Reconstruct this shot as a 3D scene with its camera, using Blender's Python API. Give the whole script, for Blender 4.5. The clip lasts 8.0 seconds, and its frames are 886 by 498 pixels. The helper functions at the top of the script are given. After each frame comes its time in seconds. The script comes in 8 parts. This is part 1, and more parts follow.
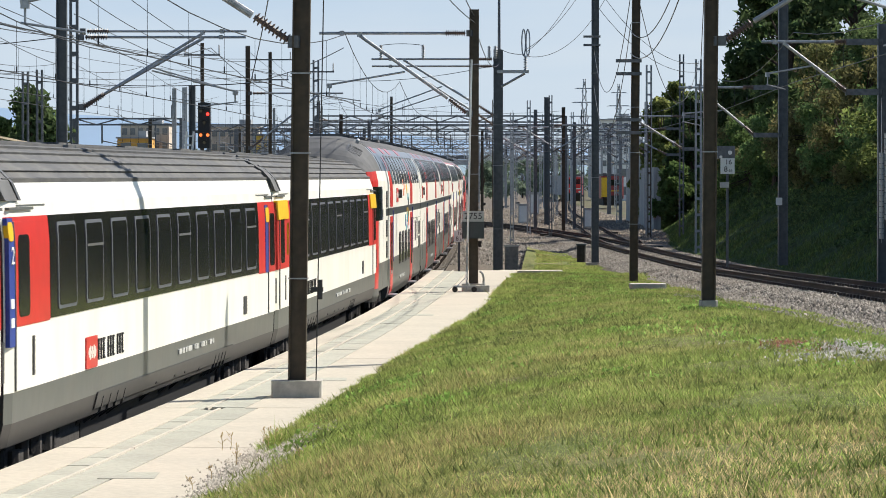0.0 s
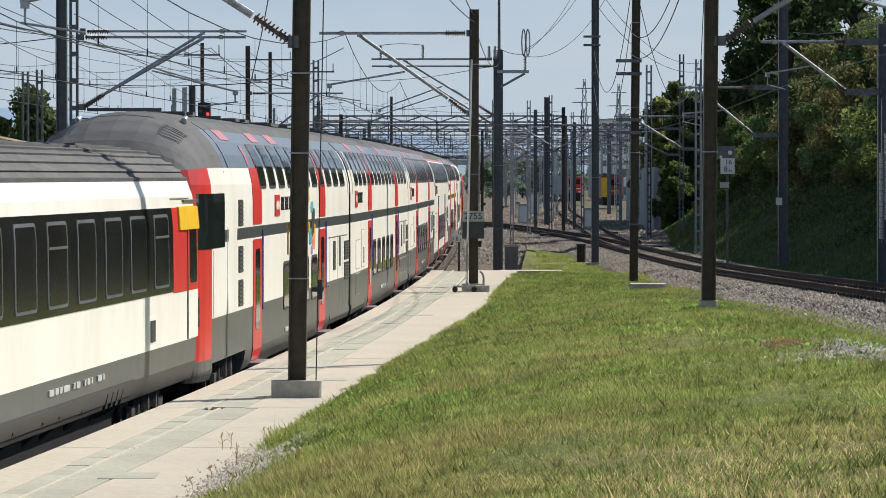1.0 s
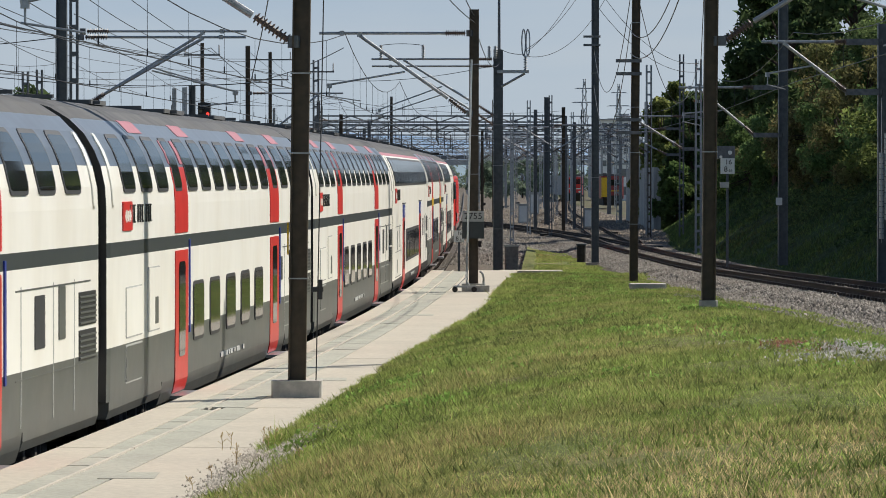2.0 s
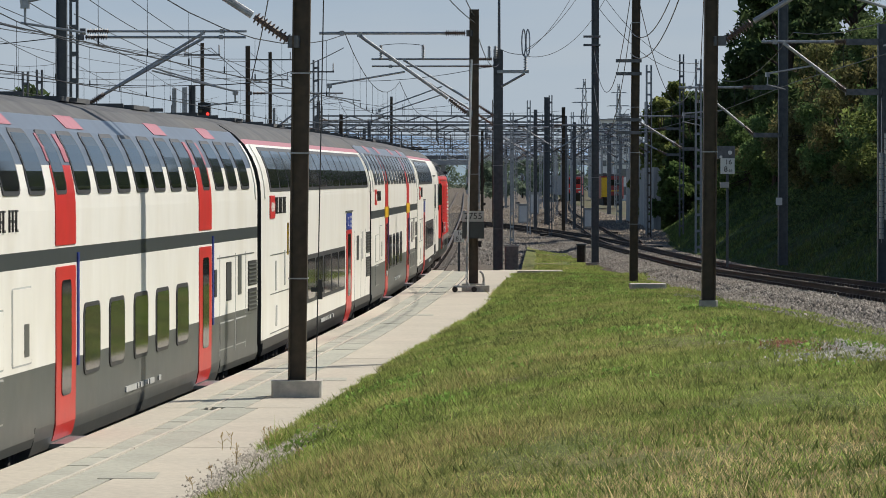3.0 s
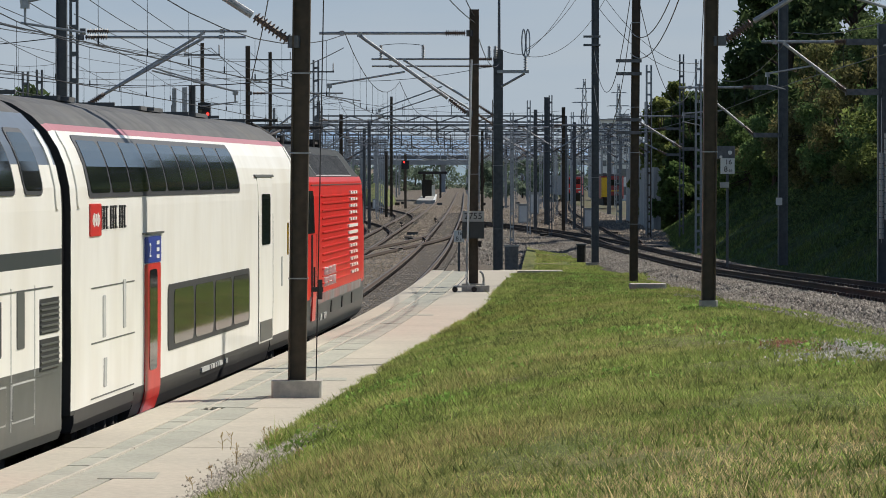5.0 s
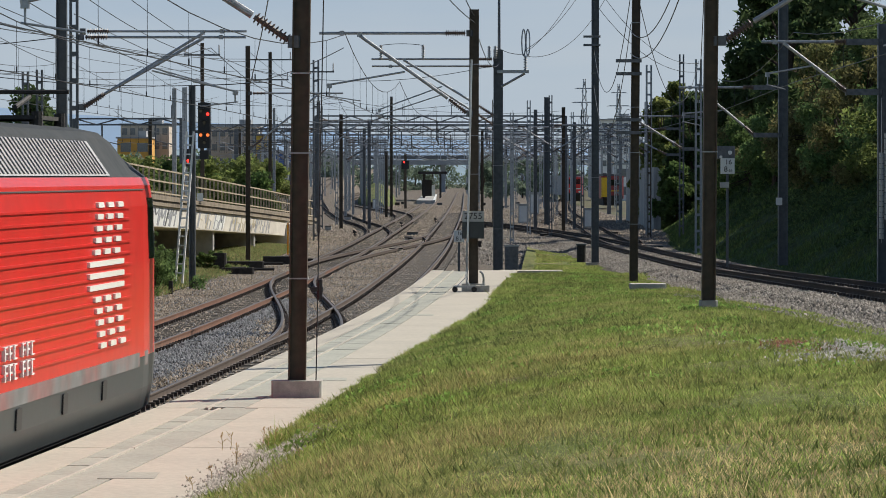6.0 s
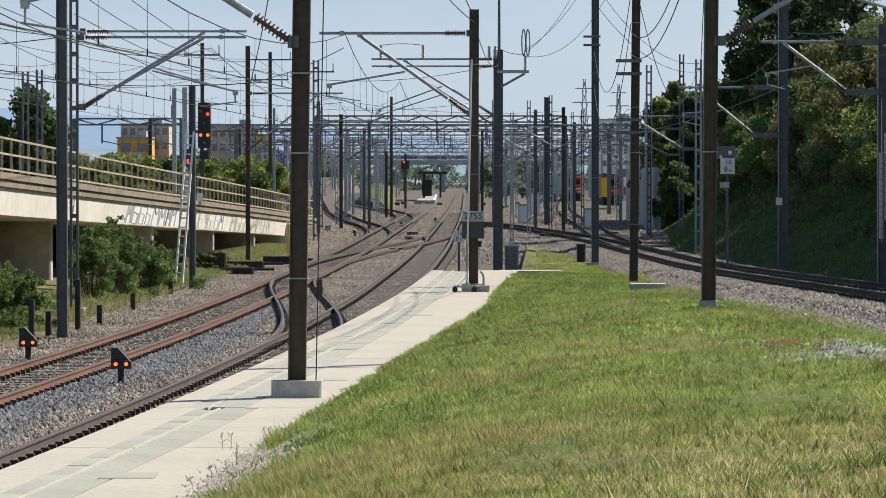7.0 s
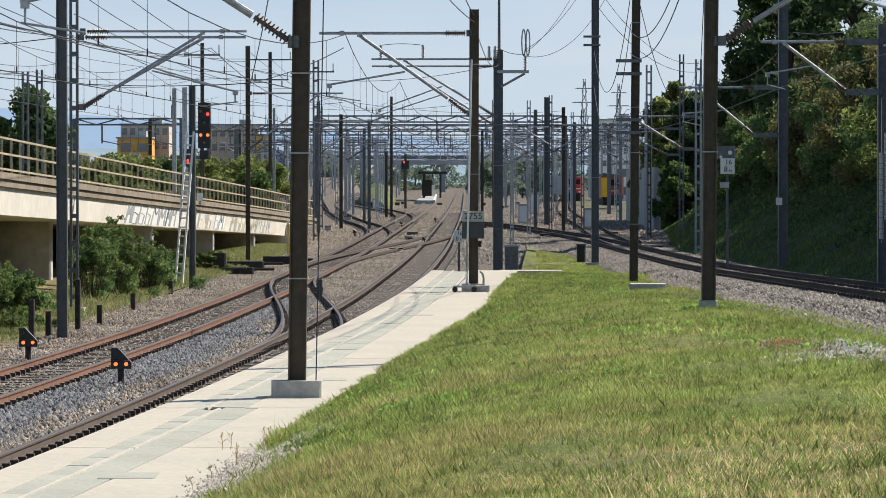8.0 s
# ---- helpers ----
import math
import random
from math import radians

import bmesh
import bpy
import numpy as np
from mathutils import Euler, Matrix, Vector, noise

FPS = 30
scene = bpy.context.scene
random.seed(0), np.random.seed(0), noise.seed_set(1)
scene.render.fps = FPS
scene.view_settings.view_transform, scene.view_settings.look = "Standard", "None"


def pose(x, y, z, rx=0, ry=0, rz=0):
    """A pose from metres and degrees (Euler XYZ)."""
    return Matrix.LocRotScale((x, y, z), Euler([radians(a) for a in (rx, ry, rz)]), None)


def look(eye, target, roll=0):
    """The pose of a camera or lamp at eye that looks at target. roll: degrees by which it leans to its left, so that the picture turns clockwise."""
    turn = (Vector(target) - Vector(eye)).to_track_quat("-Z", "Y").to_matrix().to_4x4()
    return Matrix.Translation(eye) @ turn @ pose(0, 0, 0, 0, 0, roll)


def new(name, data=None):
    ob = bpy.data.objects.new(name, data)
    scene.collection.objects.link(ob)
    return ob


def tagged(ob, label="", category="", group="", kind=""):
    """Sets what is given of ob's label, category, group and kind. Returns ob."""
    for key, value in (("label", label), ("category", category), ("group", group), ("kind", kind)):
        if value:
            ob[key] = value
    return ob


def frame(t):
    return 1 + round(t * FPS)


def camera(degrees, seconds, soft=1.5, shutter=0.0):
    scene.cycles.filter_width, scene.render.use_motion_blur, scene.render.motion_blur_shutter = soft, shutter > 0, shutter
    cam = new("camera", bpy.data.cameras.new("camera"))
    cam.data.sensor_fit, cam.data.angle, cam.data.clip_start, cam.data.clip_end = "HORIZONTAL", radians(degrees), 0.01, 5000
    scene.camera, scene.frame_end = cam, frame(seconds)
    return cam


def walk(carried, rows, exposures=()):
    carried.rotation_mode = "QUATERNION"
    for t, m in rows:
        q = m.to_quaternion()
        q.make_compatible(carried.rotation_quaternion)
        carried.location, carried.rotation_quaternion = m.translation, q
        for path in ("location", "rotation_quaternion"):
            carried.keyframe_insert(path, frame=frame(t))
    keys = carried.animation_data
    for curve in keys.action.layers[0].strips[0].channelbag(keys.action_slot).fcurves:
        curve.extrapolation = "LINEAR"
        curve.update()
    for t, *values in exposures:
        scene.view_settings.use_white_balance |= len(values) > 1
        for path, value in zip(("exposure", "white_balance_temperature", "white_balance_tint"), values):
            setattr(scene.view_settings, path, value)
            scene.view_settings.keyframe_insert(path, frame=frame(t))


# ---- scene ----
EYE = (0.0, 0.0, 3.68)
cam = camera(12.61, 8.0, soft=0.75, shutter=0.05)
CAM_POSE = pose(EYE[0], EYE[1], EYE[2], 90 - 1.046, 0, 0)
walk(cam, [(0.0, CAM_POSE), (8.0, CAM_POSE)],
     [(0.0, 0.7), (0.8, 0.48), (1.5, 0.31), (2.5, 0.2), (3.5, 0.12), (4.7, 0.13), (6.0, 0.23), (6.5, 0.47), (7.0, 0.55), (8.0, 0.65)])

# ---- world and sun ----
SUN_ELEV, SUN_AZ = radians(40), radians(53)      # azimuth from +y towards +x
world = bpy.data.worlds.new("sky")
scene.world = world
world.use_nodes = True
wn = world.node_tree.nodes
sky = wn.new("ShaderNodeTexSky")
sky.sky_type = "NISHITA"
sky.sun_disc = False
sky.sun_elevation = SUN_ELEV
sky.sun_rotation = SUN_AZ
sky.air_density, sky.dust_density, sky.ozone_density = 1.0, 0.3, 2.0
wn["Background"].inputs["Strength"].default_value = 0.083
world.node_tree.links.new(sky.outputs["Color"], wn["Background"].inputs["Color"])
sun_data = bpy.data.lights.new("sun", "SUN")
sun_data.energy, sun_data.angle, sun_data.color = 4.9, radians(0.6), (1.0, 0.94, 0.83)
sun = new("sun", sun_data)
SUN_DIR = Vector((math.sin(SUN_AZ) * math.cos(SUN_ELEV), math.cos(SUN_AZ) * math.cos(SUN_ELEV), math.sin(SUN_ELEV)))
sun.matrix_world = look((30, 60, 60), Vector((30, 60, 60)) - SUN_DIR)


# ---- materials ----
def material(name, color, rough=0.6, metal=0.0, scale=6.0, vary=0.25, bump=0.0, bump_scale=40.0, second=None,
             second_scale=1.2, second_amount=0.4, per_piece=0.0, per_island=0.0, emit=0.0, spec=0.5, bump_dist=0.02, stretch=None):
    """A surface with grain at one scale and stains at another, at real-world size."""
    m = bpy.data.materials.new(name)
    m.use_nodes = True
    n, l = m.node_tree.nodes, m.node_tree.links
    if rough >= 0.85:
        spec = min(spec, 0.08)
    b = n["Principled BSDF"]
    b.inputs["Roughness"].default_value, b.inputs["Metallic"].default_value = rough, metal
    b.inputs["Specular IOR Level"].default_value = spec
    co = n.new("ShaderNodeNewGeometry" if per_island else "ShaderNodeTexCoord")
    tc = n.new("ShaderNodeTexCoord")
    vec = tc.outputs["Object"]
    if stretch:
        mp = n.new("ShaderNodeMapping")
        mp.inputs["Scale"].default_value = stretch
        l.new(vec, mp.inputs["Vector"])
        vec = mp.outputs["Vector"]
    t1 = n.new("ShaderNodeTexNoise")
    t1.inputs["Scale"].default_value, t1.inputs["Detail"].default_value = scale, 6.0
    l.new(vec, t1.inputs["Vector"])
    t2 = n.new("ShaderNodeTexNoise")
    t2.inputs["Scale"].default_value, t2.inputs["Detail"].default_value = second_scale, 4.0
    l.new(vec, t2.inputs["Vector"])
    r1 = n.new("ShaderNodeMapRange")
    r1.inputs["From Min"].default_value, r1.inputs["From Max"].default_value = 0.3, 0.7
    r1.inputs["To Min"].default_value, r1.inputs["To Max"].default_value = 1 - vary, 1 + vary
    l.new(t1.outputs["Fac"], r1.inputs["Value"])
    mix = n.new("ShaderNodeMix")
    mix.data_type = "RGBA"
    mix.inputs["A"].default_value = (*color, 1)
    mix.inputs["B"].default_value = (*(second or [c * (1 - vary) for c in color]), 1)
    r2 = n.new("ShaderNodeMapRange")
    r2.inputs["From Min"].default_value, r2.inputs["From Max"].default_value = 0.42, 0.68
    r2.inputs["To Min"].default_value, r2.inputs["To Max"].default_value = 0.0, second_amount
    l.new(t2.outputs["Fac"], r2.inputs["Value"])
    l.new(r2.outputs["Result"], mix.inputs["Factor"])
    mul = n.new("ShaderNodeMix")
    mul.data_type, mul.blend_type = "RGBA", "MULTIPLY"
    mul.inputs["Factor"].default_value = 1.0
    l.new(mix.outputs["Result"], mul.inputs["A"])
    l.new(r1.outputs["Result"], mul.inputs["B"])
    out = mul.outputs["Result"]
    if per_piece or per_island:
        if per_piece:
            info = n.new("ShaderNodeObjectInfo")
            rnd = info.outputs["Random"]
        else:
            rnd = co.outputs["Random Per Island"]
        r3 = n.new("ShaderNodeMapRange")
        amount = per_piece or per_island
        r3.inputs["To Min"].default_value, r3.inputs["To Max"].default_value = 1 - amount, 1 + amount
        l.new(rnd, r3.inputs["Value"])
        m2 = n.new("ShaderNodeMix")
        m2.data_type, m2.blend_type = "RGBA", "MULTIPLY"
        m2.inputs["Factor"].default_value = 1.0
        l.new(out, m2.inputs["A"])
        l.new(r3.outputs["Result"], m2.inputs["B"])
        out = m2.outputs["Result"]
    l.new(out, b.inputs["Base Color"])
    if bump:
        t3 = n.new("ShaderNodeTexNoise")
        t3.inputs["Scale"].default_value, t3.inputs["Detail"].default_value = bump_scale, 5.0
        l.new(vec, t3.inputs["Vector"])
        bp = n.new("ShaderNodeBump")
        bp.inputs["Strength"].default_value, bp.inputs["Distance"].default_value = bump, bump_dist
        l.new(t3.outputs["Fac"], bp.inputs["Height"])
        l.new(bp.outputs["Normal"], b.inputs["Normal"])
    if emit:
        b.inputs["Emission Color"].default_value = (*color, 1)
        b.inputs["Emission Strength"].default_value = emit
    return m


def leafy(name, color, second, vary=0.3):
    """Leaves and blades: dull, lit through, and each a little different."""
    m = material(name, color, 0.75, vary=vary, scale=1.5, second=second, second_scale=0.35, second_amount=0.9, per_island=0.38, spec=0.12)
    n, l = m.node_tree.nodes, m.node_tree.links
    b = n["Principled BSDF"]
    tr = n.new("ShaderNodeBsdfTranslucent")
    src = b.inputs["Base Color"].links[0].from_socket
    l.new(src, tr.inputs["Color"])
    mx = n.new("ShaderNodeMixShader")
    mx.inputs["Fac"].default_value = 0.55
    l.new(b.outputs["BSDF"], mx.inputs[1])
    l.new(tr.outputs["BSDF"], mx.inputs[2])
    l.new(mx.outputs["Shader"], n["Material Output"].inputs["Surface"])
    return m


M = {}
M["white"] = material("coach_white", (0.84, 0.82, 0.76), 0.32, scale=3, vary=0.03, second=(0.70, 0.655, 0.56), second_scale=0.8, second_amount=0.5, stretch=(1.0, 1.0, 0.45))
M["grey"] = material("coach_grey", (0.085, 0.09, 0.085), 0.4, scale=4, vary=0.12, second=(0.12, 0.11, 0.095), second_scale=0.9)
M["black"] = material("coach_black", (0.022, 0.022, 0.024), 0.45, scale=4, vary=0.2)
M["red"] = material("coach_red", (0.55, 0.028, 0.024), 0.34, scale=3, vary=0.08, second=(0.42, 0.035, 0.03), second_amount=0.45)
M["loco_red"] = material("loco_red", (0.66, 0.028, 0.022), 0.28, scale=3, vary=0.07, second=(0.5, 0.05, 0.04), second_scale=0.8, second_amount=0.35)
M["stripe"] = material("stripe_grey", (0.035, 0.042, 0.045), 0.4, vary=0.1)
M["slate_blue"] = material("upper_deck_blue", (0.095, 0.122, 0.165), 0.38, spec=0.35, scale=3, vary=0.1, second=(0.075, 0.09, 0.115))
M["roof"] = material("coach_roof", (0.10, 0.102, 0.107), 0.75, spec=0.15, scale=2, vary=0.18, second=(0.13, 0.125, 0.115), second_scale=0.5, second_amount=0.6)
M["pink"] = material("faded_pink", (0.33, 0.085, 0.115), 0.5, vary=0.1)
M["glass"] = material("dark_window_glass", (0.012, 0.015, 0.016), 0.06, vary=0.2, spec=0.55)
M["glass_dark"] = material("tinted_glass", (0.012, 0.012, 0.013), 0.18, vary=0.3, scale=1.5, spec=0.35)
M["loco_roof"] = material("loco_roof_slate", (0.045, 0.05, 0.054), 0.8, vary=0.15, spec=0.1, second=(0.07, 0.07, 0.07))
M["rubber"] = material("bellows_rubber", (0.008, 0.008, 0.009), 0.9, vary=0.2, spec=0.05)
M["sill"] = material("worn_sill", (0.16, 0.16, 0.155), 0.6, vary=0.25, scale=2, second=(0.3, 0.06, 0.05), second_scale=1.2, second_amount=0.5)
M["frame"] = material("window_rubber", (0.03, 0.03, 0.032), 0.5, vary=0.2)
M["steel"] = material("plain_steel", (0.42, 0.42, 0.42), 0.35, 0.8, vary=0.15)
M["yellow"] = material("signal_yellow", (0.72, 0.43, 0.01), 0.4, vary=0.08)
M["blue"] = material("sign_blue", (0.02, 0.045, 0.26), 0.4, vary=0.08)
M["louvre"] = material("louvre_silver", (0.34, 0.33, 0.32), 0.45, 0.4, vary=0.2, scale=9)
M["under"] = material("underframe_dirt", (0.035, 0.03, 0.027), 0.8, vary=0.4, scale=8, bump=0.4)
M["orange"] = material("paint_orange", (0.75, 0.2, 0.06), 0.5, vary=0.2)
M["teal"] = material("paint_teal", (0.05, 0.33, 0.4), 0.5, vary=0.4, scale=3, second=(0.02, 0.1, 0.12))
M["lilac"] = material("paint_lilac", (0.35, 0.25, 0.5), 0.5, vary=0.3)
M["concrete"] = material("platform_concrete", (0.49, 0.445, 0.37), 0.85, scale=14, vary=0.08, second=(0.42, 0.385, 0.325), second_scale=0.6, second_amount=0.6, bump=0.15, bump_scale=80)
M["concrete_grey"] = material("cable_duct_concrete", (0.40, 0.395, 0.335), 0.85, scale=14, vary=0.12, second=(0.34, 0.335, 0.29), second_scale=0.8, second_amount=0.6, bump=0.15, bump_scale=80, per_piece=0.06)
M["kerb"] = material("duct_kerb_pale", (0.52, 0.48, 0.41), 0.85, scale=14, vary=0.1, second=(0.4, 0.38, 0.33), second_scale=1.5, second_amount=0.5)
M["joint"] = material("joint_dark", (0.07, 0.065, 0.06), 0.9, vary=0.3)
M["block"] = material("footing_concrete", (0.48, 0.455, 0.41), 0.9, scale=9, vary=0.18, second=(0.30, 0.28, 0.25), second_scale=2.5, second_amount=0.6, bump=0.3)
M["ballast_bed"] = material("ballast_bed", (0.15, 0.128, 0.106), 0.95, scale=9, vary=0.6, second=(0.17, 0.146, 0.12), second_scale=0.12, second_amount=0.7, bump=1.0, bump_scale=14, bump_dist=0.06)
M["stone"] = material("ballast_stone", (0.265, 0.225, 0.18), 0.9, scale=10, vary=0.3, second=(0.12, 0.09, 0.065), second_scale=0.25, second_amount=0.7, per_island=0.6)
M["stone_pale"] = material("ballast_stone_pale", (0.165, 0.168, 0.175), 0.9, scale=10, vary=0.3, second=(0.12, 0.115, 0.115), second_scale=0.4, second_amount=0.6, per_island=0.5)
M["stone_tan"] = material("gravel_tan", (0.36, 0.33, 0.28), 0.9, scale=10, vary=0.25, second=(0.3, 0.26, 0.2), second_scale=0.4, second_amount=0.6, per_island=0.45)
M["rail"] = material("rail_steel", (0.095, 0.07, 0.054), 0.65, 0.1, scale=5, vary=0.25, second=(0.1, 0.07, 0.055), second_scale=0.5)
M["rail_rust"] = material("rail_rust", (0.17, 0.078, 0.045), 0.8, 0.0, scale=5, vary=0.25, second=(0.11, 0.055, 0.035), second_scale=0.4)
# rust brown, with the shade on the branch rails put into the colour
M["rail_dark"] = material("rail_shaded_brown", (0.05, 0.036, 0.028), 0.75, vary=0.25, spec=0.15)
M["rail_top"] = material("rail_top_worn", (0.085, 0.07, 0.06), 0.55, 0.25, scale=5, vary=0.15)
M["sleeper"] = material("sleeper", (0.165, 0.152, 0.135), 0.9, scale=12, vary=0.3, second=(0.1, 0.08, 0.06), second_scale=2, per_piece=0.25)
# clip iron, darkened to stand for the rail's shadow as well
M["clip"] = material("rail_clip", (0.058, 0.044, 0.035), 0.7, 0.2, vary=0.3)
M["mast_brown"] = material("mast_brown", (0.075, 0.055, 0.036), 0.6, 0.15, scale=7, vary=0.25, second=(0.095, 0.07, 0.045), second_scale=0.9, second_amount=0.6)
M["mast_grey"] = material("mast_grey", (0.105, 0.115, 0.125), 0.5, 0.35, scale=7, vary=0.2, second=(0.07, 0.075, 0.08), second_scale=0.9)
M["galv"] = material("galvanised_steel", (0.36, 0.37, 0.385), 0.45, 0.55, scale=9, vary=0.2, second=(0.27, 0.27, 0.27))
M["galv_dark"] = material("galvanised_dull", (0.15, 0.155, 0.165), 0.55, 0.4, scale=9, vary=0.25)
M["wire"] = material("copper_wire_dark", (0.045, 0.045, 0.047), 0.5, 0.4, vary=0.1)
M["insulator"] = material("insulator_brown", (0.15, 0.105, 0.085), 0.5, vary=0.2)
M["insulator_grey"] = material("insulator_grey", (0.42, 0.4, 0.38), 0.35, vary=0.2)
M["soil"] = material("grass_soil", (0.13, 0.15, 0.05), 0.95, scale=14, vary=0.5, second=(0.22, 0.19, 0.09), second_scale=0.28, second_amount=0.75, bump=0.8, bump_scale=18, bump_dist=0.05)
M["grass"] = leafy("grass_blades", (0.235, 0.305, 0.078), (0.34, 0.315, 0.125))
M["straw"] = leafy("dry_grass", (0.50, 0.40, 0.21), (0.38, 0.28, 0.14))
M["leaf_dark"] = leafy("leaf_dark", (0.07, 0.11, 0.045), (0.09, 0.12, 0.05))
M["leaf"] = leafy("leaf_green", (0.10, 0.155, 0.05), (0.14, 0.17, 0.06))
M["leaf_brown"] = leafy("leaf_turning", (0.19, 0.175, 0.075), (0.15, 0.18, 0.06))
M["leaf_light"] = leafy("leaf_olive", (0.16, 0.20, 0.06), (0.20, 0.21, 0.075))
# distance haze is mixed into this leaf green
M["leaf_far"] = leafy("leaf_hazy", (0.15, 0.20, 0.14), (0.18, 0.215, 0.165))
M["leaf_bush"] = leafy("leaf_bush_green", (0.135, 0.21, 0.075), (0.19, 0.22, 0.09))
M["clover"] = leafy("broad_leaf_bright", (0.20, 0.33, 0.075), (0.26, 0.36, 0.10))
M["verge_blade"] = leafy("verge_blade", (0.28, 0.24, 0.12), (0.20, 0.24, 0.09))
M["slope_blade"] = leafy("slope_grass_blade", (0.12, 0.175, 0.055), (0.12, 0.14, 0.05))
M["stone_mix"] = material("ballast_stone_mixed", (0.21, 0.192, 0.168), 0.9, scale=10, vary=0.3, second=(0.15, 0.125, 0.105), second_scale=0.25, second_amount=0.7, per_island=0.55)
M["stone_white"] = material("gravel_white", (0.38, 0.365, 0.34), 0.9, scale=10, vary=0.3, second=(0.26, 0.24, 0.2), second_scale=0.8, second_amount=0.6, per_island=0.4)
M["stone_red"] = material("rust_red_gravel", (0.19, 0.085, 0.055), 0.9, scale=10, vary=0.3, per_island=0.45)
M["engine_red"] = material("dull_dark_red", (0.26, 0.03, 0.028), 0.5, vary=0.2)
M["bark"] = material("bark", (0.085, 0.065, 0.05), 0.95, scale=10, vary=0.35, bump=0.6)
M["far_ground"] = material("far_ground", (0.11, 0.095, 0.07), 0.95, scale=0.5, vary=0.3, second=(0.13, 0.15, 0.07), second_scale=0.06, second_amount=0.8)
M["verge"] = material("verge_grass", (0.16, 0.145, 0.065), 0.95, scale=2, vary=0.4, second=(0.25, 0.2, 0.11), second_scale=0.3, second_amount=0.8, bump=0.6)
M["mound"] = material("mound_grass", (0.085, 0.11, 0.045), 0.95, scale=1.2, vary=0.45, second=(0.19, 0.18, 0.08), second_scale=0.15, second_amount=0.8, bump=0.8, bump_scale=3, bump_dist=0.2)
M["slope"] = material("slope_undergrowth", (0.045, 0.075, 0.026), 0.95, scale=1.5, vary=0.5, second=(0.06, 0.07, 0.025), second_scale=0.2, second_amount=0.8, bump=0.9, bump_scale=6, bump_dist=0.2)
# dark brown that paints the shade under the ramp
M["ramp_shade"] = material("under_ramp_shade", (0.07, 0.058, 0.045), 0.95, scale=2, vary=0.4, bump=0.5)
M["viaduct_white"] = material("viaduct_pale_concrete", (0.66, 0.62, 0.55), 0.85, scale=3, vary=0.08, second=(0.5, 0.46, 0.4), second_scale=0.3, second_amount=0.5)
M["viaduct_brown"] = material("viaduct_weathered_concrete", (0.26, 0.22, 0.17), 0.9, scale=4, vary=0.2, second=(0.17, 0.14, 0.11), second_scale=0.7, second_amount=0.7)
M["viaduct_grey"] = material("viaduct_pier_concrete", (0.44, 0.43, 0.41), 0.9, scale=3, vary=0.15, second=(0.22, 0.21, 0.2), second_scale=0.6, second_amount=0.6)
M["wall_streaked"] = material("streaked_concrete", (0.42, 0.42, 0.41), 0.9, scale=3, vary=0.25, second=(0.24, 0.24, 0.235), second_scale=0.9, second_amount=0.7, stretch=(1.0, 1.0, 0.12))
M["railing"] = material("railing_paint", (0.36, 0.30, 0.20), 0.7, scale=9, vary=0.3, second=(0.2, 0.13, 0.08))
M["graffiti"] = material("graffiti_grey", (0.30, 0.31, 0.33), 0.7, vary=0.3)
M["graffiti_dark"] = material("graffiti_dark", (0.09, 0.095, 0.10), 0.7, vary=0.3)
M["graffiti_sand"] = material("graffiti_sand", (0.42, 0.36, 0.24), 0.8, vary=0.3)
M["plaster_tan"] = material("far_wall_tan", (0.50, 0.43, 0.35), 0.8, scale=0.4, vary=0.1)
M["plaster_orange"] = material("far_wall_orange", (0.66, 0.34, 0.07), 0.8, scale=0.4, vary=0.12)
M["far_blue"] = material("far_wall_blue", (0.06, 0.13, 0.34), 0.7, scale=0.4, vary=0.12)
# steel colour paled to stand for the haze of distance
M["far_steel"] = material("far_steel_haze", (0.40, 0.415, 0.435), 0.6, 0.1, scale=5, vary=0.2)
M["plaster_yellow"] = material("far_wall_yellow", (0.62, 0.40, 0.06), 0.8, scale=0.4, vary=0.1)
M["plaster_white"] = material("far_wall_white", (0.62, 0.62, 0.60), 0.8, scale=0.4, vary=0.1)
M["plaster_pale"] = material("far_wall_pale", (0.8, 0.8, 0.79), 0.8, scale=0.4, vary=0.08)
M["plaster_grey"] = material("far_wall_grey", (0.33, 0.34, 0.35), 0.8, scale=0.4, vary=0.12)
# panes greyed in colour, as distance haze would do
M["far_glass"] = material("far_window_haze", (0.16, 0.17, 0.185), 0.15, vary=0.2)
# blue distance haze painted on the hills, with a faint glow of its own
M["hill"] = material("hill_haze_glow", (0.40, 0.50, 0.60), 1.0, scale=0.004, vary=0.12, spec=0.0, emit=0.46)
M["hill_near"] = material("wooded_hill_haze_glow", (0.19, 0.25, 0.29), 1.0, scale=0.01, vary=0.2, spec=0.0, emit=0.28)
M["sign_white"] = material("sign_white", (0.75, 0.75, 0.72), 0.5, vary=0.05)
M["sign_grey"] = material("sign_grey", (0.42, 0.42, 0.40), 0.6, vary=0.1)
M["ink"] = material("sign_ink", (0.02, 0.02, 0.02), 0.6, vary=0.05)
M["housing"] = material("signal_housing", (0.018, 0.018, 0.02), 0.5, vary=0.2)
M["lamp_red"] = material("signal_red_lit", (1.0, 0.03, 0.02), 0.3, vary=0.0, emit=2.5)
M["lamp_orange"] = material("signal_orange_lit", (1.0, 0.22, 0.05), 0.3, vary=0.0, emit=0.9)
M["lamp_white"] = material("signal_white_lit", (1.0, 0.75, 0.6), 0.3, vary=0.0, emit=0.7)


